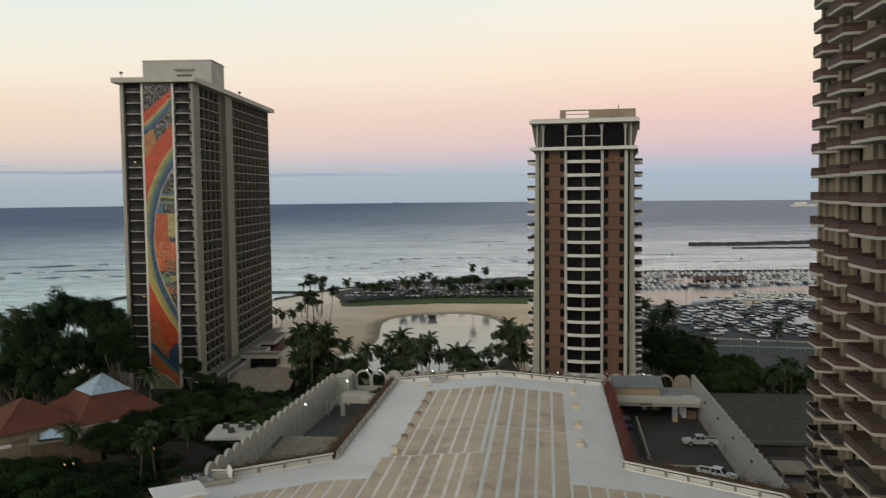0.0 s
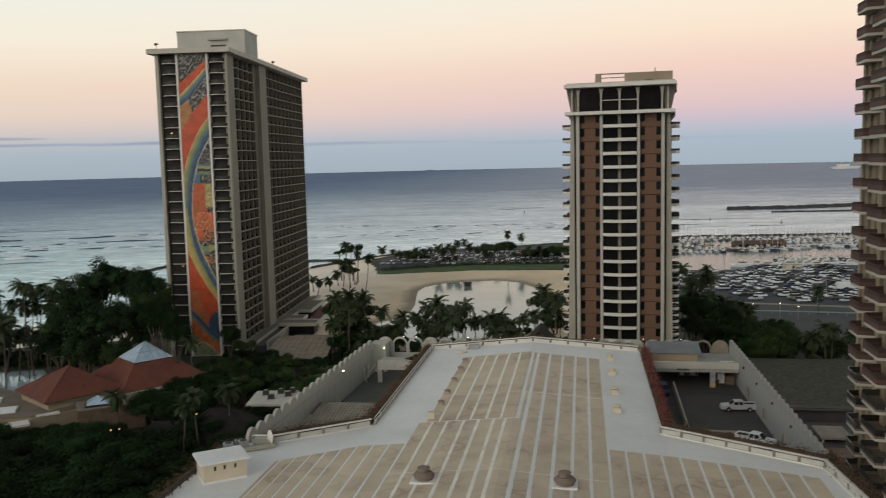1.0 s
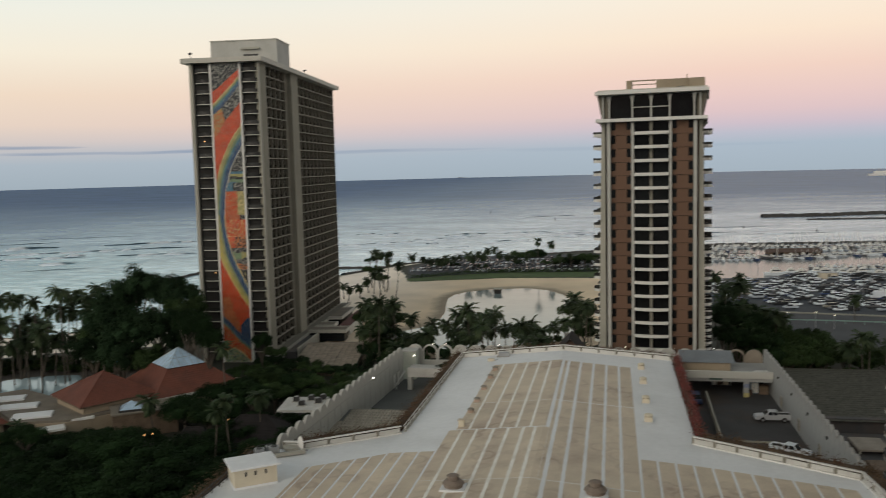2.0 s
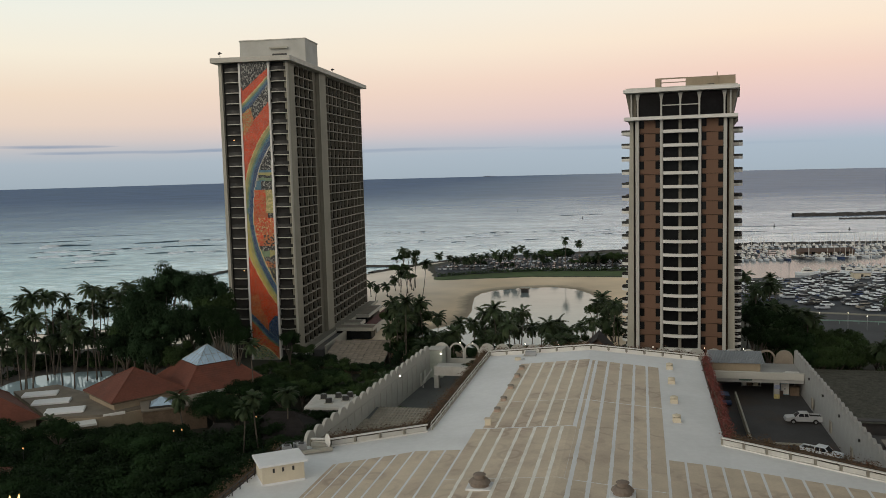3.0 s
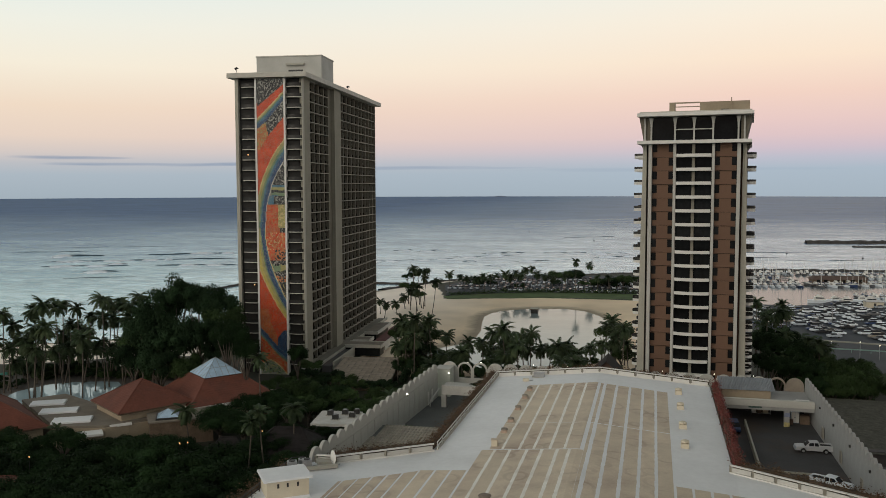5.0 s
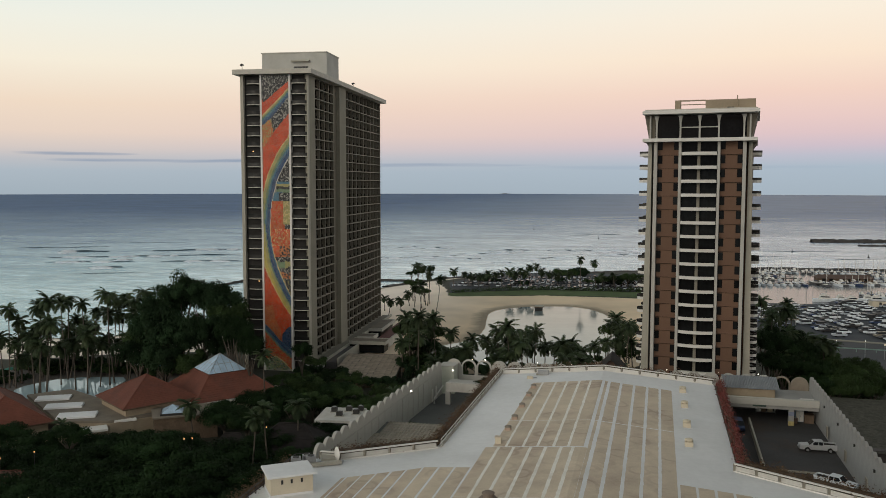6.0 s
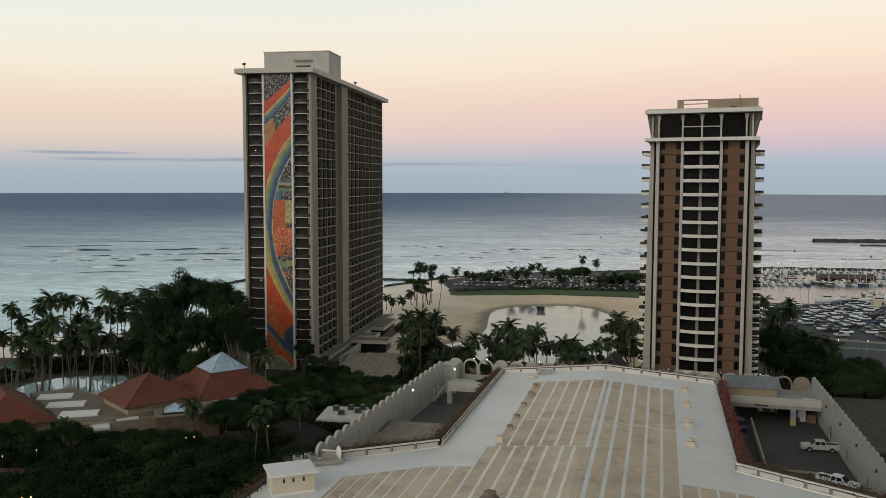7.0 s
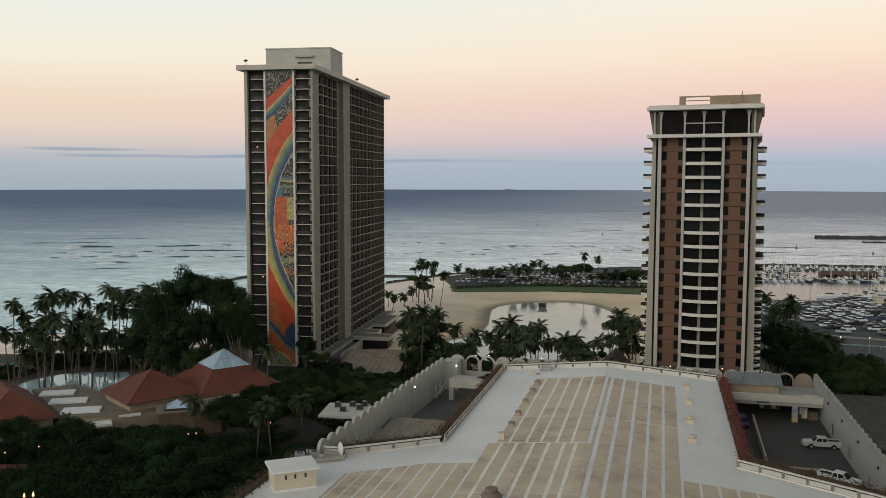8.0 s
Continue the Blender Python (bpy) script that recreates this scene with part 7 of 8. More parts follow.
def tree_crown(seed, blobs, n, size, m):
    """Leaf clumps on several lobes; gaps stay between the lobes."""
    r = random.Random(seed)
    g = Geo()
    lobes = []
    for i in range(blobs):
        az, rad = r.uniform(0, 6.28), math.sqrt(r.random()) * 0.72
        lobes.append((Vector((rad * math.cos(az), rad * math.sin(az), r.uniform(-0.12, 0.34) * (1.15 - rad))), r.uniform(0.15, 0.30)))
    for c, rad in lobes:
        for _ in range(n // blobs):
            d = Vector((r.gauss(0, 1), r.gauss(0, 1), r.gauss(0.35, 1))).normalized()
            k = r.uniform(0.5, 1.08)
            p = c + Vector((d.x * rad * k, d.y * rad * k, d.z * rad * 0.62 * k))
            nrm = (d + Vector((r.uniform(-0.8, 0.8), r.uniform(-0.8, 0.8), r.uniform(-0.3, 0.8)))).normalized()
            u = nrm.cross(Vector((r.uniform(-1, 1), r.uniform(-1, 1), r.uniform(-1, 1)))).normalized()
            w = nrm.cross(u)
            s = size * r.uniform(0.6, 1.5)
            g.face([p - u * s, p - w * s * 0.55 + nrm * s * 0.1, p + u * s, p + w * s * 0.55 + nrm * s * 0.1])
    return g.mesh("crown", m)


TREE_CROWNS = [tree_crown(200 + i, 24 + 2 * i, 8800, 0.028, M["leaf"] if i % 3 else M["leaf_warm"]) for i in range(6)]
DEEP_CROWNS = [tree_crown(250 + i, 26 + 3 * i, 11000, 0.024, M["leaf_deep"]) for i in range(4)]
WARM_CROWNS = [tree_crown(350 + i, 24 + 3 * i, 9000, 0.027, M["leaf_warm"]) for i in range(3)]
SMALL_CROWNS = [tree_crown(300 + i, 18 + i, 6500, 0.032, M["leaf_warm"] if i % 2 else M["leaf"]) for i in range(4)]


def trunk_mesh(seed):
    r = random.Random(seed)
    g = Geo()
    g.tube([(0, 0, -0.1), (0.02, 0, 0.2), (0.0, 0.02, 0.5)], [0.075, 0.055, 0.05], 8)
    for i in range(6):
        az = 6.28 * i / 6 + r.uniform(-0.4, 0.4)
        e = r.uniform(0.35, 0.62)
        g.tube([(0, 0, 0.42), (0.35 * e * math.cos(az), 0.35 * e * math.sin(az), 0.66), (e * math.cos(az), e * math.sin(az), 0.9)], [0.042, 0.03, 0.012], 6)
    return g.mesh("trunk", M["bark"], True)


TRUNKS = [trunk_mesh(400 + i) for i in range(3)]


def tree(x, y, h, radius, r, group, crowns=TREE_CROWNS, label="broad dark green tree with a dense crown", zb=2.0, deep=1.0):
    """h: the height of the crown's top above the ground."""
    kind = "shrub" if "shrub" in label else "tree"
    th = thing(kind, label, kind, pose(x, y, zb, 0, 0, r.uniform(0, 360)), group)
    base = max(h - radius * 0.62 * deep, h * 0.4)
    part("trunk", r.choice(TRUNKS), None, th, at=Matrix.Diagonal((radius * 0.8, radius * 0.8, base, 1)))
    part("crown", r.choice(crowns), None, th, at=pose(0, 0, base) @ Matrix.Diagonal((radius, radius, radius * deep, 1)))


for x, y, h in GARDEN_TREES:
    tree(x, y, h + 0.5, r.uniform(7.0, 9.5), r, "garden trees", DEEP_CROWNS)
for i in range(34):
    x, y = r.uniform(-122, -50), r.uniform(92, 146)
    if x < -104 and y > 106:
        continue
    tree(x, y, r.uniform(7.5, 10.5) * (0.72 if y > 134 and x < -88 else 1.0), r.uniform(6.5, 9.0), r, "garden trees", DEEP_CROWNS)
for i in range(30):
    x, y = r.uniform(-92, -44), r.uniform(160, 206)
    if not (x > -76 and y < 174) and not (-84 < x < -58 and y > 194):
        tree(x, y, r.uniform(6.0, 9.0), r.uniform(4.0, 6.0), r, "garden trees", r.choice((DEEP_CROWNS, WARM_CROWNS)))
for x, y, h in MID_TREES:
    if not (-84 < x < -58 and y > 194) and not (x > -74 and 156 < y < 175):
        tree(x, y, h + 0.8, r.uniform(5.0, 7.0), r, "garden trees", r.choice((DEEP_CROWNS, WARM_CROWNS)))
for x, y, h, rad in ((-122.9, 200.3, 33.5, 8.5), (-127.0, 197.0, 28.5, 8.0), (-118.0, 203.0, 32.0, 8.5), (-113.4, 202.4, 30.5, 8.0), (-109.5, 200.5, 27.0, 7.0), (-106.5, 197.0, 22.5, 6.0), (-124.7, 191.0, 26.0, 8.5), (-127.5, 187.0, 18.5, 7.5), (-117.3, 189.5, 24.0, 9.0),
                     (-112.0, 192.0, 25.0, 8.0), (-107.0, 193.0, 19.0, 6.0), (-118.0, 184.0, 18.0, 7.5), (-131.0, 196.0, 19.0, 6.5), (-121.0, 207.0, 22.0, 8.0), (-111.0, 186.0, 16.0, 6.5)):
    tree(x, y, h, rad, r, "banyan group", label="tall spreading banyan with a dark heavy crown", deep=1.5)
for x, y, h, rad in ((-97.5, 184.0, 24.0, 4.6), (-94.0, 182.5, 21.0, 4.4), (-101.0, 186.5, 25.0, 5.0),  (-90.0, 203.5, 15.0, 3.4)):
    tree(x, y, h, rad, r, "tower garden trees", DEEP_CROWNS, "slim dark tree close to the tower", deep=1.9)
for x, y, h, rad in ((32.5, 252, 17.0, 5.5), (34.5, 242.6, 18.5, 6.0), (28.5, 233.4, 19.0, 6.0), (34, 222.5, 19.0, 6.5), (29.5, 223, 20.0, 5.5), (44.7, 246, 13.5, 5.0), (40, 238, 16, 6), (35, 212, 17.0, 6.0), (26.5, 207, 18.0, 4.5),
                     (44.5, 210.0, 13.0, 5.5), (49.5, 213, 12.3, 5.0), (40.5, 208.5, 12.2, 4.5), (41, 226, 15, 6), (42, 214, 13.5, 6), (48, 236, 11.5, 5), (30, 214, 16, 5), (36, 207.5, 13, 4.5), (50, 222, 9.5, 5)):
    tree(x, y, h, rad, r, "harbour trees", WARM_CROWNS if x > 38 else DEEP_CROWNS, deep=1.5)
for x, y, h, rad in ((-112.3, 384, 11.5, 5.5), (-106, 381, 7, 4.5), (-53, 507, 3.8, 9), (-45.6, 512, 4.2, 9), (-18.7, 465, 6.5, 8), (-27, 466, 5.5, 7), (-93.6, 458, 4.2, 4), (-86.7, 462, 3.5, 4), (-51.7, 470, 3.6, 4), (-36.8, 470, 3.4, 4), (-70, 455, 2.6, 4)):
    tree(x, y, h, rad, r, "peninsula trees", SMALL_CROWNS, "low round shore tree with dense leaves", deep=1.0)
for i in range(26):
    tree(r.uniform(33, 56), r.uniform(208, 256), r.uniform(6.0, 10.5), r.uniform(4.0, 6.0), r, "harbour trees", WARM_CROWNS, deep=1.2)
for x, y in ((52, 234), (57, 238), (61, 234), (68, 235), (57, 226), (49, 224), (67, 225), (62, 229), (73, 228), (76, 221)):
    tree(x, y, r.uniform(6.0, 9.0), r.uniform(4.0, 5.5), r, "harbour trees", WARM_CROWNS, deep=1.2)
for i in range(30):
    x = r.uniform(-80, -2)
    tree(x, r.uniform(226, 262), r.uniform(2.5, 5.0), r.uniform(2.5, 4.0), r, "lagoon shrubs", SMALL_CROWNS, "low dense shrub between the palms")
for x, y, h in ((-112, 145, 5), (-106, 149, 4.5), (-118, 141, 6.5), (-92, 148, 7.5), (-92, 166, 8.5), (-90, 175, 8.5), (-124, 138, 9), (-130, 134, 9.5), (-58, 147, 9), (-53, 149, 8.5),
                (-64, 142, 8), (-87, 182, 8.5), (-50, 160, 10), (-47, 168, 9.5), (-103, 143, 6.5), (-97, 144, 7.5), (-90, 162, 8.5), (-110, 138, 9.5), (-137, 132, 9), (-84, 162, 9)):
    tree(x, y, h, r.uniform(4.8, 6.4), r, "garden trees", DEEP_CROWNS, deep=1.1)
for i in range(18):
    palm(r.uniform(-74, -4), r.uniform(214, 256), r.uniform(4.5, 9.5), r, "lagoon palms")
for i in range(20):
    palm(r.uniform(-182, -138), r.uniform(204, 226), r.uniform(7, 14), r, "beach palms")
for i in range(44):
    x, y = r.uniform(-72, -2), r.uniform(206, 232)
    if x > -63:
        tree(x, y, r.uniform(4.0, 8.0), r.uniform(3.0, 4.5), r, "lagoon shrubs", SMALL_CROWNS, "tall dense shrub between the palms")
for i in range(36):
    tree(r.uniform(-188, -120), r.uniform(210, 222), r.uniform(1.6, 3.2), r.uniform(2.4, 3.6), r, "poolside shrubs", SMALL_CROWNS, "low dark shrub behind the pool")
for x, y in ((-86, 211), (-82, 208), (-78, 206.5), (-74, 206), (-70, 206), (-66.5, 207), (-92, 214), (-91, 208), (-90, 203), (-88, 197), (-94, 199), (-93, 219), (-84, 194), (-86, 190)):
    tree(x, y, r.uniform(5, 7.5), r.uniform(3.6, 4.6), r, "tower garden trees", SMALL_CROWNS, "round dark garden tree by the tower")
for i in range(46):
    tree(r.uniform(-186, -122), r.uniform(209, 224), r.uniform(1.6, 3.4), r.uniform(2.0, 3.2), r, "poolside shrubs", SMALL_CROWNS, "low dark shrub behind the pool")
for x, y, h, rad in ((-131, 458, 8, 4.5), (-126, 460, 10, 5), (-134, 455, 7, 4), (-22, 458, 8, 5.5), (-15, 460, 9, 6), (-9, 461, 8, 5.5), (-28, 457, 7, 5)):
    tree(x, y, h, rad, r, "peninsula trees", SMALL_CROWNS, "low round shore tree with dense leaves")
for x, y, h, rad in ((-77.7, 253, 12, 3.6), (-74.3, 254, 14, 3.8), (-70, 252.5, 14, 3.8), (-66, 249.5, 12.5, 3.6), (-70, 241, 12, 4), (-64, 237, 11, 4), (-69, 234, 11, 3.6), (-14.9, 272, 11.5, 3.6), (-11.3, 272, 12.5, 3.8), (-8, 270, 12, 3.6), (-11.5, 261.7, 9, 3.6), (-8.7, 255, 8, 3.6)):
    tree(x, y, h, rad, r, "lagoon trees", SMALL_CROWNS, "tall dark tree among the lagoon palms", deep=1.5)
for i in range(26):
    tree(r.uniform(-176, -138), r.uniform(207.5, 214), r.uniform(1.8, 3.4), r.uniform(1.8, 2.8), r, "poolside shrubs", SMALL_CROWNS, "low dark shrub behind the pool")
for x, y in ((-76, 252), (-72, 250), (-66, 246), (-70, 238), (-12, 268), (-8, 264)):
    palm(x, y, r.uniform(11, 14.5), r, "lagoon palms")
for x, y in ((-67.3, 225), (-65.3, 229), (-64, 237), (-69, 236), (-60, 227), (-62, 242), (-63, 221), (-57, 234), (-58.5, 219)):
    tree(x, y, r.uniform(6.5, 9.0), r.uniform(3.6, 4.8), r, "lagoon trees", SMALL_CROWNS, "tall dark tree among the lagoon palms", deep=1.4)
for x, y in ((-72, 158), (-66, 157.5), (-61, 157), (-58, 162)):
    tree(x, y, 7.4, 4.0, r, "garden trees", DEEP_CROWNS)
for x, y, h, rad in ((-35.3, 119.8, 2.6, 1.6), (-36.6, 121.0, 2.0, 1.3), (-29.0, 143.0, 4.6, 2.2), (-28.2, 138.0, 3.4, 1.8)):
    tree(x, y, h, rad, r, "deck shrubs", SMALL_CROWNS, "small dark shrub on the parking deck", zb=19.0)
for i in range(8):
    palm(r.uniform(28, 46), r.uniform(220, 250), r.uniform(11, 16), r, "harbour palms", 2.0, 0.95)
for i in range(7):
    palm(r.uniform(-182, -166), r.uniform(182, 212), r.uniform(5, 13), r, "beach palms", 2.0, 0.95)
for i in range(4):
    palm(r.uniform(-164, -138), r.uniform(208, 216), r.uniform(5, 12), r, "beach palms", 2.0, 0.95)
for i in range(24):
    tree(r.uniform(-184, -167), r.uniform(184, 212), r.uniform(1.4, 3.0), r.uniform(1.6, 2.8), r, "poolside shrubs", SMALL_CROWNS, "low dark shrub behind the pool")

# ---- surf, breakwaters, harbour ----
def ridge(name, pts, w, h, m, label, cat, seed, kind="structure"):
    """A long mound of rough rock along a line."""
    r = random.Random(seed)
    g = Geo()
    rows = []
    for (ax, ay), (bx, by) in zip(pts, pts[1:]):
        n = max(2, int(math.hypot(bx - ax, by - ay) / 3.5))
        d = Vector((bx - ax, by - ay, 0)).normalized()
        s = Vector((-d.y, d.x, 0))
        for i in range(n + 1):
            c = Vector((ax + (bx - ax) * i / n, ay + (by - ay) * i / n, 0))
            rows.append([c + s * (f * w / 2 * r.uniform(0.8, 1.2)) + Vector((0, 0, z * h * r.uniform(0.75, 1.2) - (0.6 if abs(f) == 1 else 0)))
                         for f, z in ((-1, 0), (-0.55, 0.75), (-0.2, 1), (0.25, 1), (0.6, 0.7), (1, 0))])
    k = len(rows[0])
    g.v = [tuple(p) for row in rows for p in row]
    g.f = [(i * k + j, i * k + j + 1, (i + 1) * k + j + 1, (i + 1) * k + j) for i in range(len(rows) - 1) for j in range(k - 1)]
    g.k = [0] * len(g.f)
    return setting(name, g, m, label, cat, kind)


ridge("breakwater", [(147, 897), (200, 903), (290, 935), (420, 990)], 12, 3.0, M["rock"], "long dark rock breakwater out at sea", "breakwater", 1)
ridge("breakwater_inner", [(180, 850), (260, 855), (420, 868)], 7, 1.2, M["rock"], "low dark rock breakwater", "breakwater", 2)
ridge("mole", [(20, 597), (120, 607), (300, 622), (480, 640)], 8, 1.3, M["rock"], "dark rock mole behind the harbour", "mole", 3)
ridge("groyne", [(-237, 418), (-234, 446), (-224, 462), (-190, 468), (-138, 473)], 4.0, 1.0, M["rock"], "dark rock groyne beside the beach", "groyne", 4)
ridge("rock_shore", [(-145, 442), (-123, 491), (-93, 517), (-57, 539), (-11, 563), (24, 574)], 6, 0.9, M["rock"], "dark rock shore of the peninsula", "rock shore", 5)

r = random.Random(77)


def swell(p0, p1, h, wash, white=()):
    """One low breaking wave: a steep face towards the shore, coloured dark for its missing sky reflection, a long back,
    and broken foam washing in ahead of it.
    """
    th = thing("wave", "low breaking wave with a dark face and broken foam", "wave", group="breaking waves")
    a, b = Vector((*p0, 0)), Vector((*p1, 0))
    d = (b - a).normalized()
    s = Vector((d.y, -d.x, 0))
    n = max(8, int((b - a).length / 2.5))
    face, back, crest = Geo(), Geo(), Geo()
    for i in range(n + 1):
        t = i / n
        q = a.lerp(b, t)
        e = math.sin(math.pi * t) ** 0.4
        q = q + s * (5 * noise.noise(Vector((q.x * 0.03, q.y * 0.03, 0))) + 1.5 * noise.noise(Vector((q.x * 0.15, q.y * 0.15, 3))))
        hh = 0.55 * h * e * max(0.3, 0.7 + 0.7 * noise.noise(Vector((q.x * 0.055, q.y * 0.055, 7))))
        up = Vector((0, 0, hh))
        face.v += [tuple(q + s * (1.2 + hh) - Vector((0, 0, 0.15))), tuple(q + s * 0.5 + up * 0.6), tuple(q + up)]
        back.v += [tuple(q + up), tuple(q - s * 4 + up * 0.45), tuple(q - s * 13 - Vector((0, 0, 0.15)))]
    for g in (face, back):
        g.f = [(i * 3 + j, (i + 1) * 3 + j, (i + 1) * 3 + j + 1, i * 3 + j + 1) for i in range(n) for j in range(2)]
        g.k = [0] * len(g.f)
    part("face", face, M["wave_face"], th, smooth=True)
    part("back", back, M["sea"], th, smooth=True)
    for i, span in enumerate(white):
        t0, t1 = span
        far, m, g = 2.0 + wash * r.uniform(0.6, 0.9), 16, Geo()
        for j in range(m + 1):
            q = a.lerp(b, t0 + (t1 - t0) * j / m)
            q = q + s * (5 * noise.noise(Vector((q.x * 0.03, q.y * 0.03, 0))) + 1.5 * noise.noise(Vector((q.x * 0.15, q.y * 0.15, 3))))
            hh = 0.55 * h * math.sin(math.pi * (0.1 + 0.8 * j / m))
            rim = 3.0 + hh + far * math.sin(math.pi * j / m) ** 0.7 * r.uniform(0.45, 1.0)
            g.v += [tuple(q + s * rim), tuple(q + s * (2.2 + hh)), tuple(q + s * (1.0 + hh * 0.6) + Vector((0, 0, hh)))]
        g.f = [(j * 3 + e, (j + 1) * 3 + e, (j + 1) * 3 + e + 1, j * 3 + e + 1) for j in range(m) for e in range(2)]
        g.k = [0] * len(g.f)
        ob = part("foam", g, M["foam"], th, "white broken foam", at=pose(0, 0, 0.1 + 0.03 * i))
        ob["kind"] = "stuff"


for p0, p1, h, wash, white in (((-546, 630), (-479, 664), 1.2, 8, ()), ((-484, 602), (-446, 619), 2.6, 24, ((0.0, 0.42),)), ((-415, 629), (-350, 668), 1.9, 14, ((0.45, 0.8), (0.82, 0.98))),
                               ((-458, 553), (-372, 594), 1.3, 13, ((0.1, 0.42), (0.5, 0.75), (0.8, 0.95))), ((-374, 594), (-322, 614), 1.5, 10, ((0.0, 0.12),)), ((-398, 549), (-380, 555), 1.8, 16, ((0.3, 0.95),)),
                               ((-430, 521), (-372, 545), 1.3, 13, ((0.1, 0.45), (0.5, 0.8))), ((-354, 548), (-297, 566), 1.3, 12, ((0.3, 0.55), (0.6, 0.9))), ((-376, 497), (-352, 504), 1.5, 20, ((0.05, 0.9),)),
                               ((-361, 455), (-320, 478), 0.5, 8, ()), ((-620, 570), (-560, 600), 1.0, 22, ((0.1, 0.5), (0.55, 0.9))), ((-300, 655), (-240, 690), 0.8, 12, ((0.2, 0.6),)), ((-540, 690), (-440, 735), 0.7, 8, ()),
                               ((-226, 722), (-210, 734), 1.4, 16, ((0.2, 0.8),)), ((-206, 720), (-178, 740), 1.3, 22, ((0.1, 0.5), (0.55, 0.95))), ((-142, 706), (-105, 719), 1.8, 22, ((0.1, 0.5), (0.5, 0.9))),
                               ((-92, 723), (-55, 736), 1.7, 26, ((0.05, 0.5), (0.5, 0.95))), ((-57, 730), (-16, 747), 1.0, 26, ((0.05, 0.4), (0.4, 0.7), (0.7, 0.95))), ((-216, 617), (-188, 627), 1.0, 20, ((0.1, 0.5), (0.5, 0.9))),
                               ((-190, 629), (-154, 654), 1.0, 16, ((0.2, 0.5), (0.6, 0.9))), ((-140, 625), (-130, 631), 1.2, 12, ((0.2, 0.8),)), ((-116, 594), (-102, 606), 1.0, 12, ((0.2, 0.8),)), ((-98, 944), (-43, 978), 0.8, 10, ()),
                               ((-46, 685), (-12, 706), 1.0, 18, ((0.1, 0.5), (0.6, 0.9))), ((-104, 634), (-61, 662), 0.7, 16, ((0.1, 0.4), (0.6, 0.9))), ((-160, 668), (-110, 690), 0.8, 20, ((0.1, 0.4), (0.45, 0.9))),
                               ((40, 700), (100, 712), 0.7, 12, ((0.2, 0.5),)), ((20, 660), (80, 672), 0.6, 12, ((0.3, 0.6),)), ((60, 760), (150, 775), 0.7, 10, ()), ((100, 690), (170, 700), 0.6, 12, ((0.2, 0.5),)),
                               ((-265, 556), (-225, 574), 0.6, 14, ((0.1, 0.4), (0.5, 0.9)))):
    swell(p0, p1, h, wash, white)
for x, y in ((-150, 1050), (60, 980), (-60, 900), (-320, 830), (110, 760), (160, 720)):
    th = thing("buoy", "small dark channel buoy", "buoy", pose(x, y, 0), "buoys")
    part("float", Geo().tube([(0, 0, -0.3), (0, 0, 0.5), (0, 0, 0.8)], [0.8, 0.8, 0.3], 8), M["dark_metal"], th)
    part("mast", Geo().tube([(0, 0, 0.7), (0, 0, 2.6)], [0.25, 0.15], 6), M["dark_metal"], th)

# far ships near the horizon
for x, y, s, lab in ((-842, 4760, 0.75, "distant ship on the horizon in hazy blue-grey"), (832, 2882, 1.01, "distant pale ship on the horizon")):
    th = thing("ship", lab, "ship", pose(x, y, 0, 0, 0, 4) @ Matrix.Diagonal((1.0, 1.0, 1.0 if s > 1 else 0.26, 1)))
    part("hull", Geo().hexa([(-40 * s, -6, -1), (36 * s, -6, -1), (36 * s, 6, -1), (-40 * s, 6, -1)], [(-44 * s, -7, 7), (44 * s, -7, 8), (44 * s, 7, 8), (-44 * s, 7, 7)]), M["white_paint"] if s > 1 else M["ship_haze"], th)
    part("deckhouse", Geo().box(-26 * s, 10 * s, -5, 5, 7, 15, 0, 1.0), M["white_paint"] if s > 1 else M["ship_haze"], th)
    part("funnel", Geo().tube([(-12 * s, 0, 14), (-14 * s, 0, 21)], [2.5, 2.0], 8), M["grey_metal"], th)
# a floating platform in the lagoon
th = thing("lagoon_float", "small dark platform standing in the lagoon", "platform", pose(-50.8, 374.0, 0.5) @ Matrix.Diagonal((0.62, 0.62, 0.8, 1)))
part("deck", Geo().box(-3.0, 3.0, -3.0, 3.0, 2.0, 2.4), M["wood"], th)
part("hut", Geo().box(-2.4, 2.4, -2.4, 2.4, -1.2, 2.0), M["dark_metal"], th)
part("lid", Geo().box(-3.2, 3.2, -3.2, 3.2, 2.4, 2.7, 0, 0.1), M["concrete"], th)


# ---- vehicles ----
PAINTS = {}
for n, c in (("white", (0.76, 0.81, 0.86)), ("silver", (0.40, 0.44, 0.49)), ("grey", (0.12, 0.12, 0.125)), ("black", (0.02, 0.02, 0.022)), ("red", (0.12, 0.02, 0.018)), ("blue", (0.035, 0.06, 0.14)), ("tan", (0.30, 0.27, 0.22))):
    PAINTS[n] = mat("paint_" + n, c, 0.4, 0.05, 1.0, 6.0, 0.0, spec=0.3)
WHEEL = Geo().tube([(0, -0.11, 0), (0, -0.08, 0), (0, 0.08, 0), (0, 0.11, 0)], [0.25, 0.33, 0.33, 0.25], 12).mesh("wheel", M["rubber"])


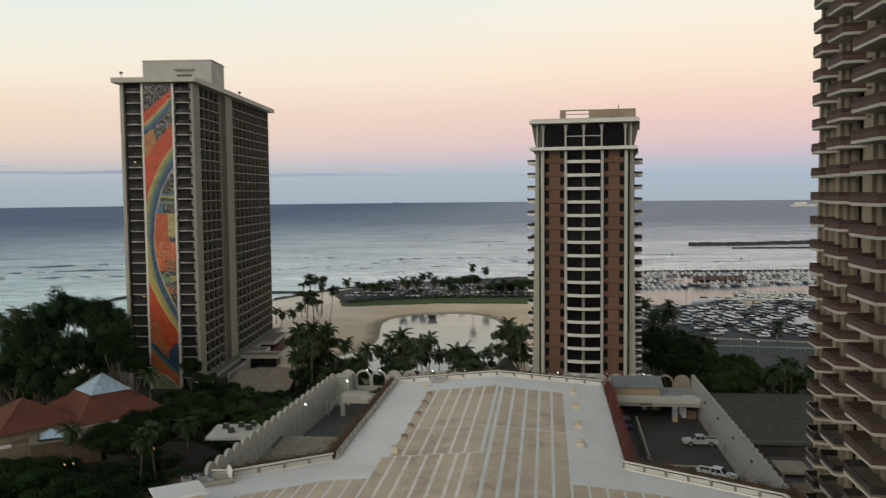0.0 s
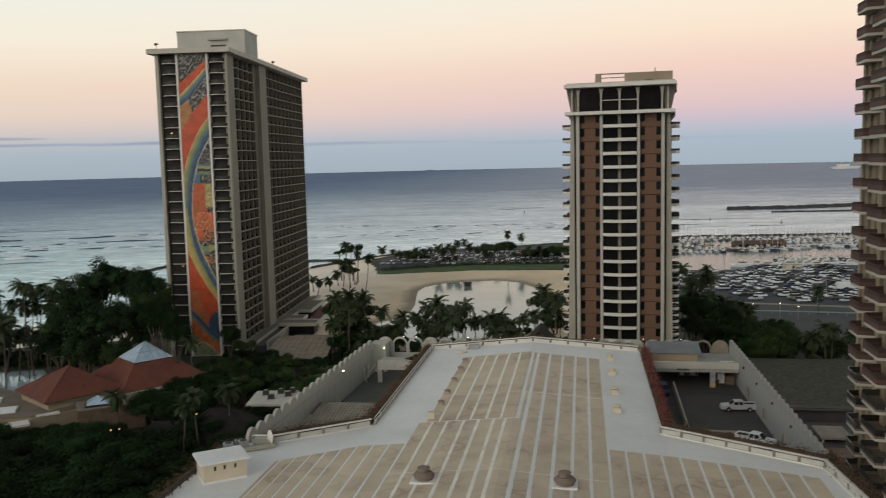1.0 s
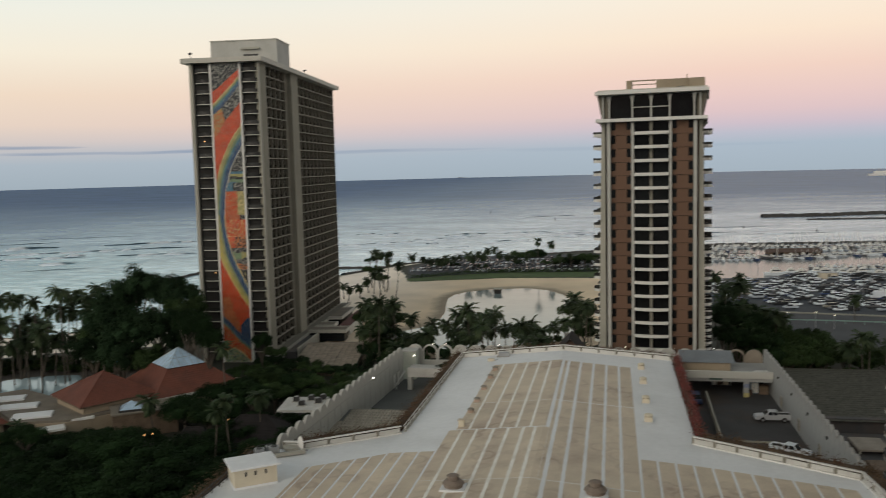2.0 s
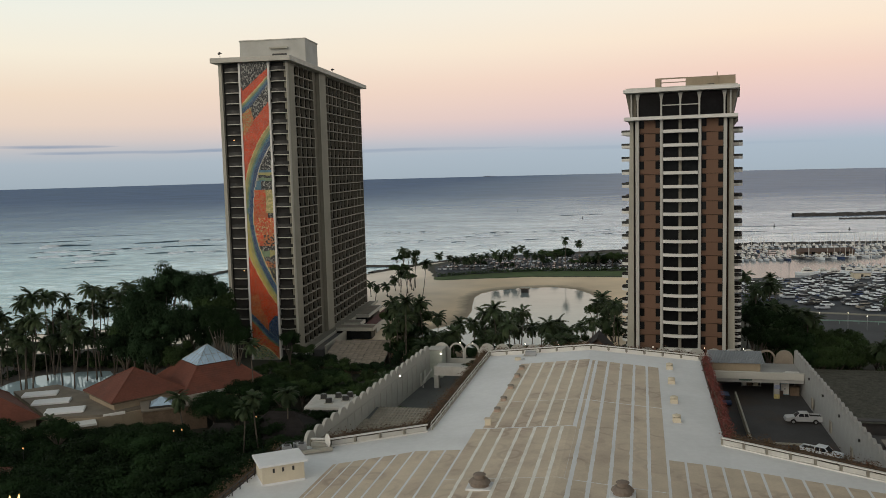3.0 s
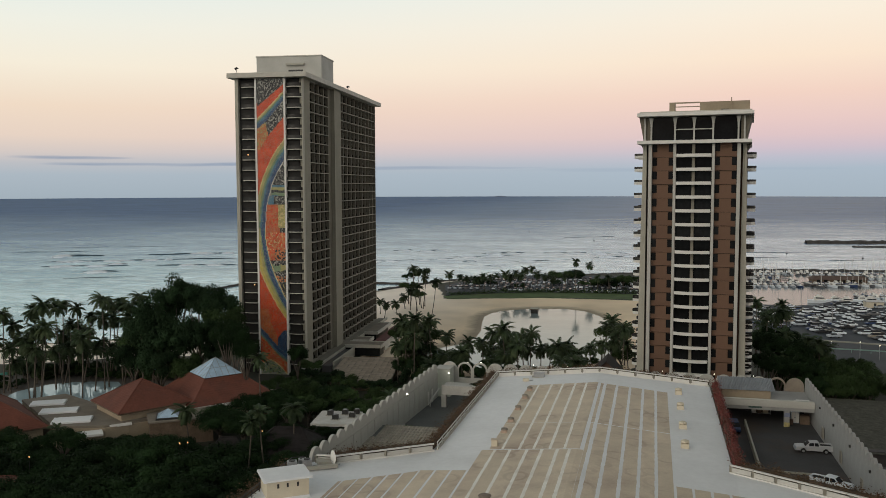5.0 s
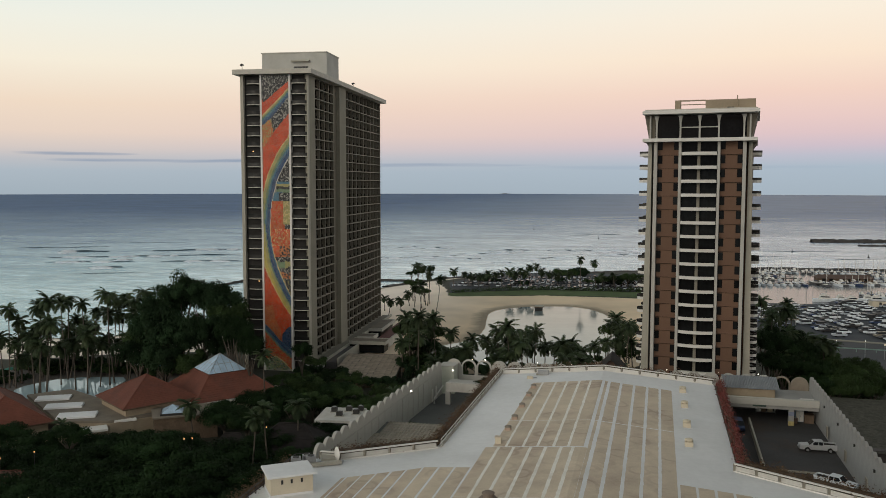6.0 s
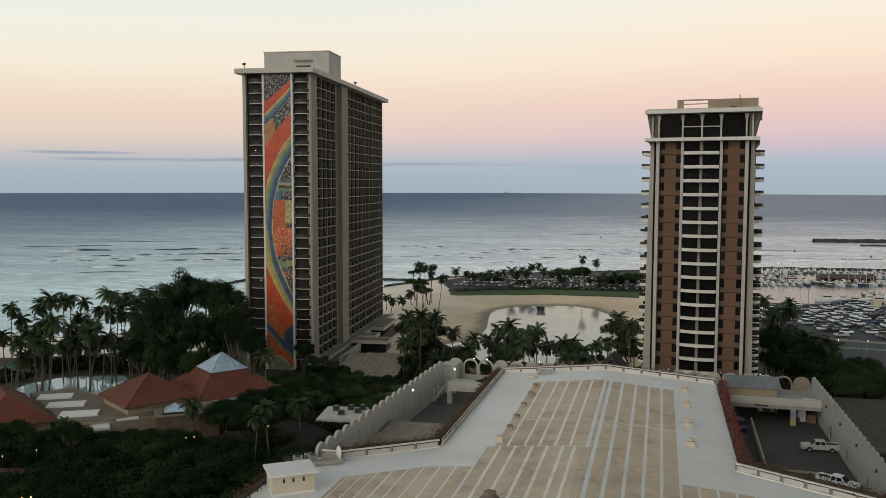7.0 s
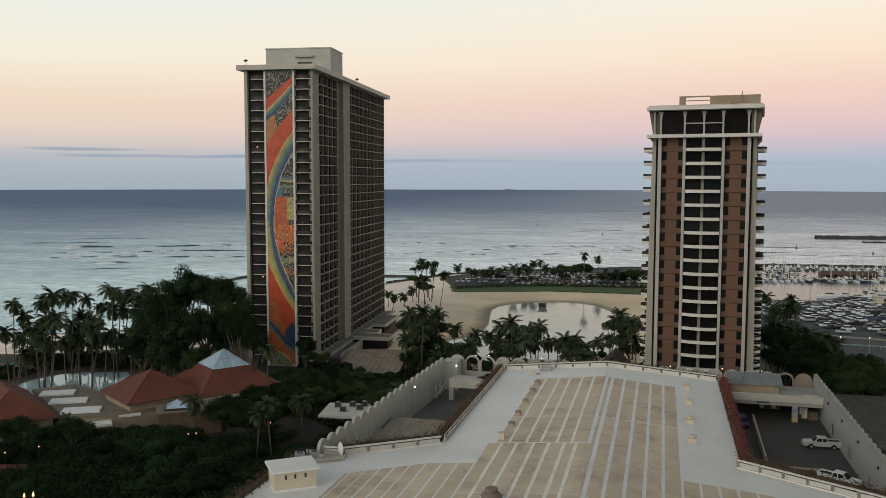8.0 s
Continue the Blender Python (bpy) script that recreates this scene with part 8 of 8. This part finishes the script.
def profile(kind):
    """Side outlines: the body, and the glazed cabin on it (x towards the front)."""
    if kind == "suv":
        return [(-2.25, 0.42), (2.2, 0.42), (2.3, 0.75), (2.15, 0.98), (1.15, 1.1), (-2.2, 1.12), (-2.32, 0.8)], [(-2.12, 1.1), (1.15, 1.08), (0.45, 1.72), (-1.85, 1.74)]
    if kind == "van":
        return [(-2.4, 0.42), (2.3, 0.42), (2.42, 0.8), (2.2, 1.1), (1.6, 1.2), (-2.4, 1.2), (-2.45, 0.8)], [(-2.35, 1.18), (1.65, 1.18), (0.9, 1.95), (-2.2, 1.98)]
    if kind == "pickup":
        return [(-2.6, 0.45), (2.45, 0.45), (2.6, 0.8), (2.45, 1.05), (1.35, 1.16), (-0.75, 1.18), (-2.55, 1.12), (-2.65, 0.8)], [(-0.75, 1.14), (1.3, 1.12), (0.62, 1.72), (-0.55, 1.74)]
    return [(-2.2, 0.36), (2.15, 0.36), (2.28, 0.65), (2.1, 0.82), (0.95, 0.96), (-1.6, 0.98), (-2.22, 0.9), (-2.28, 0.65)], [(-1.55, 0.96), (0.95, 0.94), (0.3, 1.42), (-0.95, 1.44)]


def hull_of(points, w0, w1):
    """A closed body from a side outline; w0 and w1 are its half widths at the foot and at the top."""
    lo, hi = min(z for _, z in points), max(z for _, z in points)
    side = lambda z: w0 + (w1 - w0) * (z - lo) / (hi - lo)
    g = Geo()
    return g.hexa([(x, -side(z), z) for x, z in points], [(x, side(z), z) for x, z in points])


CARS = {}


def car_proto(kind, colour):
    key = (kind, colour)
    if key not in CARS:
        body, cab = profile(kind)
        roof = [(x * 0.96 - 0.02, z) for x, z in cab[2:]]
        CARS[key] = (hull_of(body, 0.92, 0.84).mesh("body", PAINTS[colour]), hull_of(cab, 0.82, 0.66).mesh("glazing", M["car_glass"]),
                     Geo().box(roof[1][0], roof[0][0] + 0.1, -0.67, 0.67, roof[0][1] - 0.02, roof[0][1] + 0.07, 0, 0.03).mesh("roof", PAINTS[colour]))
    return CARS[key]


def car(x, y, rz, kind, colour, group, z=2.05):
    names = {"suv": "sport utility car", "van": "van", "pickup": "pickup truck", "sedan": "saloon car"}
    th = thing("pickup_truck" if kind == "pickup" else "van" if kind == "van" else "car", f"parked {colour} {names[kind]} on the asphalt", "car", pose(x, y, z, 0, 0, rz), group)
    body, win, roof = car_proto(kind, colour)
    part("body", body, None, th)
    part("glazing", win, None, th)
    part("roof", roof, None, th)
    for wx in (-1.38, 1.38):
        for wy in (-0.8, 0.8):
            part("wheel", WHEEL, None, th, at=pose(wx, wy, 0.33))
    return th


KINDS = ["sedan", "sedan", "suv", "suv", "van", "pickup"]
COLS = ["white"] * 14 + ["silver"] * 5 + ["grey"] * 5 + ["black"] * 7 + ["blue", "blue", "tan"] + ["white"] * 6 + ["silver"] * 2 + ["red"]
r = random.Random(55)
for col in range(7):
    for half in (0, 1):
        y = 306 + r.uniform(0, 2)
        while y < 427:
            x = 86 + (col - 2) * 15.0 + half * 5.2 - (y - 306) * 0.30
            if r.random() < 0.66 and y > 310 + (78 - x) * 1.2 and y > 322 and x > 40 and y < 408 + max(0, x - 72) * 1.3:
                car(x + r.uniform(-0.3, 0.3), y, (13 if half else 193) + r.uniform(-4, 4), r.choice(KINDS), r.choice(COLS), "cars in the harbour car park")
            y += 3.1
far_cars = [Geo(), Geo(), Geo(), Geo()]
for row, yy in enumerate((446, 452, 465, 471, 484, 490, 503)):
    x = -108 + row * 2
    while x < 12:
        y2 = yy - max(0, -75 - x) * 0.3 + 4 * math.sin(x * 0.03)
        if r.random() < 0.82 and y2 > 442:
            body, cab = profile(r.choice(KINDS))
            for pts, half, top, g in ((body, 0.92, 0.84, r.choice(far_cars[:3])), (cab, 0.82, 0.66, far_cars[3])):
                lo, hi = min(q for _, q in pts), max(q for _, q in pts)
                rows = []
                for sg in (-1, 1):
                    rows.append([(x + sg * (half + (top - half) * (q - lo) / (hi - lo)), y2 + p, q + 1.75) for p, q in pts])
                g.hexa(*rows)
        x += 2.9
for g, m in zip(far_cars, (PAINTS["white"], PAINTS["silver"], PAINTS["grey"], M["car_glass"])):
    setting("parked_cars", g, m, "rows of small parked cars far off on the peninsula", "cars", "stuff")
def pickup(x, y, rz, z, paint, label, stripe):
    """A pickup in full: lower body with wheel arches, bonnet, cab with separate panes, open bed."""
    th = thing("pickup_truck", label, "truck", pose(x, y, z, 0, 0, rz) @ Matrix.Diagonal((0.96, 0.94, 0.9, 1)), "pickups on the deck")

    def arch(cx, r0, n=7):
        return [(cx + r0 * math.cos(math.pi - math.pi * i / n), 0.42 + r0 * math.sin(math.pi * i / n)) for i in range(n + 1)]
    low = [(-2.62, 0.55)] + [(-2.55, 0.42)] + arch(-1.6, 0.42) + arch(1.55, 0.42) + [(2.5, 0.42), (2.6, 0.6), (2.58, 0.92), (2.45, 1.02), (1.3, 1.12), (-2.6, 1.12)]
    g = Geo()
    g.hexa([(a, -0.86, b) for a, b in low], [(a, 0.86, b) for a, b in low])
    part("body", g, paint, th)
    for sy in (-0.80, 0.80):
        part("bed_side", Geo().box(-2.6, -0.7, sy - 0.06, sy + 0.06, 1.1, 1.32, 0, 0.02), paint, th)
    part("tailgate", Geo().box(-2.64, -2.55, -0.8, 0.8, 0.75, 1.32), paint, th)
    part("bed", Geo().box(-2.5, -0.75, -0.72, 0.72, 1.1, 1.135), M["rubber"], th, "dark load bed")
    cab = [(-0.72, 1.1), (1.28, 1.1), (0.66, 1.72), (-0.5, 1.76), (-0.68, 1.7)]
    part("cab", hull_of(cab, 0.82, 0.70), paint, th)
    for sy in (-1, 1):
        for x0, x1, t0, t1 in ((-0.6, -0.02, -0.52, -0.02), (0.08, 1.0, 0.08, 0.58)):
            part("side_window", Geo().hexa([(x0, sy * 0.80, 1.18), (x1, sy * 0.80, 1.18), (x1, sy * 0.83, 1.18), (x0, sy * 0.83, 1.18)],
                                           [(t0, sy * 0.70, 1.66), (t1, sy * 0.70, 1.66), (t1, sy * 0.742, 1.66), (t0, sy * 0.742, 1.66)]), M["car_glass"], th)
    part("windscreen", Geo().hexa([(1.2, -0.72, 1.14), (1.28, -0.72, 1.14), (1.28, 0.72, 1.14), (1.2, 0.72, 1.14)], [(0.62, -0.64, 1.69), (0.70, -0.64, 1.69), (0.70, 0.64, 1.69), (0.62, 0.64, 1.69)]), M["car_glass"], th)
    part("rear_window", Geo().box(-0.76, -0.70, -0.6, 0.6, 1.25, 1.62), M["car_glass"], th)
    if stripe:
        part("stripe", Geo().box(-2.5, 2.45, -0.875, -0.86, 0.72, 0.86), PAINTS["grey"], th)
    for wx in (-1.6, 1.55):
        for wy in (-0.78, 0.78):
            w = part("wheel", WHEEL, None, th, at=pose(wx, wy, 0.36) @ Matrix.Diagonal((1.1, 1.2, 1.1, 1)))
            part("rim", Geo().tube([(0, -0.125, 0), (0, 0.125, 0)], [0.19, 0.19], 10), M["grey_metal"], w)
    for sy in (-0.62, 0.62):
        part("headlight", Geo().box(2.5, 2.6, sy - 0.18, sy + 0.18, 0.75, 0.92), M["skylight"], th)
        part("tail_light", Geo().box(-2.68, -2.62, sy - 0.1, sy + 0.1, 0.8, 1.1), PAINTS["red"], th)
    part("bumper", Geo().box(2.55, 2.7, -0.85, 0.85, 0.45, 0.65, 0, 0.03), M["grey_metal"], th)
    part("rear_bumper", Geo().box(-2.75, -2.6, -0.82, 0.82, 0.48, 0.65, 0, 0.03), M["grey_metal"], th)
    for sy in (-0.98, 0.98):
        part("mirror", Geo().box(0.82, 0.95, sy - 0.1, sy + 0.1, 1.18, 1.36, 0, 0.02), paint, th)


PAINTS["pewter"] = mat("paint_pewter", (0.42, 0.43, 0.45), 0.35, 0.05, 1.0, 6.0, 0.0, spec=0.4)
pickup(22.75, 127.75, 182, 19.0, PAINTS["pewter"], "silver pickup truck parked on the stained deck", True)
pickup(22.3, 112.7, -30, 19.0, PAINTS["white"], "white pickup truck behind the brown hedge", False)
car(12.6, 136.5, 92, "suv", "blue", "cars on the deck", 19.0)
car(58.0, 274.0, 350, "sedan", "grey", "cars on the road", 2.06)

BOAT_HULLS = (PAINTS["white"], PAINTS["white"], PAINTS["white"], PAINTS["white"], PAINTS["silver"], PAINTS["blue"], PAINTS["grey"])


def boat(x, y, rz, s, sail, group):
    th = thing("sailboat" if sail else "motorboat", "white moored sailing boat with a bare mast" if sail else "white moored motor boat with a cabin", "boat", pose(x, y, 0.1, 0, 0, rz), group)
    st = [(-4.5, 1.2, 1.0), (-1.0, 1.55, 1.05), (2.5, 1.25, 1.2), (5.0, 0.08, 1.5)]
    g = Geo()
    lo = [(x * s, -w * s * 0.7, -0.3) for x, w, z in st] + [(x * s, w * s * 0.7, -0.3) for x, w, z in reversed(st)]
    hi = [(x * s, -w * s, z * s) for x, w, z in st] + [(x * s, w * s, z * s) for x, w, z in reversed(st)]
    g.hexa(lo, hi)
    part("hull", g, r.choice(BOAT_HULLS), th)
    if sail:
        part("cabin", Geo().box(-2.0 * s, 1.8 * s, -0.8 * s, 0.8 * s, 1.0 * s, 1.6 * s, 0, 0.12), M["white_paint"], th)
        part("mast", Geo().tube([(0.6, 0, 1.0), (0.6, 0, 11.5 * s)], [0.12, 0.08], 5), M["white_paint"], th)
        part("boom", Geo().tube([(0.6, 0, 2.5 * s), (-3.8 * s, 0, 2.4 * s)], [0.16, 0.14], 5), PAINTS["blue"], th)
    else:
        part("cabin", Geo().hexa([(-2.6 * s, -1.1 * s, s), (2.0 * s, -1.0 * s, s), (2.0 * s, 1.0 * s, s), (-2.6 * s, 1.1 * s, s)],
                                 [(-2.2 * s, -0.9 * s, 2.3 * s), (0.7 * s, -0.85 * s, 2.3 * s), (0.7 * s, 0.85 * s, 2.3 * s), (-2.2 * s, 0.9 * s, 2.3 * s)]), M["white_paint"], th)
        part("glazing", Geo().box(-1.9 * s, 0.95 * s, -0.99 * s, 0.99 * s, 1.65 * s, 2.05 * s), M["car_glass"], th)
        part("bridge", Geo().box(-1.6 * s, 0.2 * s, -0.75 * s, 0.75 * s, 2.3 * s, 2.9 * s, 0, 0.15), M["white_paint"], th)


for (ax, ay), (bx, by), both in (((30, 580), (190, 584), True), ((30, 560), (84, 561), True), ((30, 533), (84, 538), True), ((126, 562), (190, 566), True), ((30, 505), (85, 513), True), ((88, 513), (165, 545), True), ((100, 466), (190, 470), True)):
    d = thing("dock", "grey timber dock between the moored boats", "dock", pose(ax, ay, 0.1, 0, 0, math.degrees(math.atan2(by - ay, bx - ax))), "docks", "structure")
    L = math.hypot(bx - ax, by - ay)
    part("deck", Geo().box(0, L, -1.1, 1.1, 0.5, 0.85), M["dock"], d)
    for i in range(int(L / 13)):
        part("pile", Geo().tube([(6 + 13 * i, 1.3, -1), (6 + 13 * i, 1.3, 2.6)], [0.18, 0.16], 6), M["dock"], d)
    ux, uy = (bx - ax) / L, (by - ay) / L
    for side in ((-1, 1) if both else (-1,)):
        k = r.uniform(1, 4)
        while k < L - 2:
            if r.random() < 0.9:
                boat(ax + ux * k - uy * side * 5.6, ay + uy * k + ux * side * 5.6, 90 * side + math.degrees(math.atan2(uy, ux)) + r.uniform(-4, 4), r.uniform(0.62, 0.95), r.random() < 0.5, "moored boats")
            k += r.uniform(3.2, 4.6)
BOAT_HULLS = (PAINTS["white"],)
for x, y, s in ((80, 441, 1.35), (92, 440, 1.2), (103, 441, 1.35), (115, 440, 1.2), (127, 440, 1.0), (88, 447, 1.0), (101, 449, 1.1), (112, 447, 0.9), (138, 441, 1.2), (150, 443, 1.1), (163, 440, 1.3), (122, 449, 1.0), (134, 451, 0.9), (146, 452, 1.1)):
    boat(x, y, r.uniform(-12, 12), s, False, "boats along the near quay")
th = thing("quay_shed", "small cream shed on the quay", "shed", pose(97.5, 416, 2.05))
part("wall", Geo().box(-3.6, 3.6, -3, 3, 0, 2.6), M["cream"], th)
part("roof", Geo().box(-3.9, 3.9, -3.3, 3.3, 2.6, 2.85), M["grey_metal"], th)
part("door", Geo().box(-0.5, 0.5, -3.06, -3.0, 0, 2.1), M["dark_metal"], th)
th = thing("box_truck", "white box truck parked by the road", "truck", pose(103, 352, 2.05, 0, 0, 2))
part("box", Geo().box(-3.6, 2.4, -1.2, 1.2, 0.9, 3.4, 0, 0.05), PAINTS["white"], th)
part("cab", Geo().hexa([(2.5, -1.1, 0.6), (4.2, -1.1, 0.6), (4.2, 1.1, 0.6), (2.5, 1.1, 0.6)], [(2.5, -1.05, 2.6), (3.4, -1.0, 2.6), (3.4, 1.0, 2.6), (2.5, 1.05, 2.6)]), PAINTS["white"], th)
part("windscreen", Geo().hexa([(4.0, -0.95, 1.5), (4.1, -0.95, 1.5), (4.1, 0.95, 1.5), (4.0, 0.95, 1.5)], [(3.5, -0.9, 2.45), (3.6, -0.9, 2.45), (3.6, 0.9, 2.45), (3.5, 0.9, 2.45)]), M["car_glass"], th)
for wx in (-2.6, 3.2):
    for wy in (-1.05, 1.05):
        part("wheel", WHEEL, None, th, at=pose(wx, wy, 0.46) @ Matrix.Diagonal((1.4, 1.6, 1.4, 1)))
th = thing("harbour_office", "long low harbour building with a rust-red roof", "building", pose(105.0, 531.0, 0, 0, 0, 8))
part("wall", Geo().box(-15, 15, -4, 4, 0.2, 2.8), M["wood"], th)
part("roof", Geo().hexa([(-16, -5, 2.8), (16, -5, 2.8), (16, 5, 2.8), (-16, 5, 2.8)], [(-14, -1, 4.6), (14, -1, 4.6), (14, 1, 4.6), (-14, 1, 4.6)]), M["rust_roof"], th)
for x in (-2, 1.5):
    part("door", Geo().box(x, x + 1.1, -4.1, -4.0, 0.4, 2.4), M["glass"], th)
for x in (-13, -9, 6, 10):
    part("window", Geo().box(x, x + 2.0, -4.1, -4.0, 1.2, 2.6), M["glass"], th)
part("footing", Geo().box(-19, 19, -6, 6, -1.5, 0.2), M["concrete"], th)

# guard rail along the road, street lamps and flag-thin poles in the car park
th = thing("guard_rail", "pale green guard rail beside the road", "railing", kind="structure")
rail_mat = mat("rail_green", (0.22, 0.34, 0.30), 0.6, 0.1, 1.0, 4.0, 0.05)
part("rail", Geo().beam((40, 301.5, 2.9), (66, 300.0, 2.9), 0.2, 0.35).beam((66, 300.0, 2.9), (180, 285.0, 2.9), 0.2, 0.35).weld(), rail_mat, th)
for i in range(24):
    x = 41 + i * 5.8
    y = 301.4 - (x - 40) * 0.058 if x < 66 else 300.0 - (x - 66) * 0.1316
    part("post", Geo().box(x - 0.08, x + 0.08, y - 0.08, y + 0.08, 2.0, 3.0), rail_mat, th)
for x, y in ((52, 345), (72, 372), (95, 350), (66, 410), (98, 400), (120, 380), (84, 320)):
    th = thing("street_lamp", "tall grey street lamp in the car park", "street lamp", pose(x, y, 2.05), "car park lamps")
    part("pole", Geo().tube([(0, 0, 0), (0, 0, 8.5)], [0.12, 0.08], 6), M["grey_metal"], th)
    part("arm", Geo().tube([(0, 0, 8.4), (1.4, 0, 8.8)], [0.06, 0.05], 5), M["grey_metal"], th)
    part("head", Geo().box(1.1, 1.9, -0.18, 0.18, 8.7, 8.9, 0, 0.04), M["grey_metal"], th)
for x, y, z in ((70.0, 289.0, 4.5), (58.0, 300.0, 3.4), (63.0, 283.0, 6.5)):
    th = thing("street_lamp", "lit street lamp by the road", "street lamp", pose(x, y, 2.0), "lit street lamps")
    part("pole", Geo().tube([(0, 0, 0), (0, 0, z)], [0.1, 0.07], 6), M["grey_metal"], th)
    part("lamp_head", Geo().tube([(0, 0, z), (0, 0, z + 0.15), (0, 0, z + 0.3)], [0.06, 0.12, 0.03], 8), M["lamp"], th)
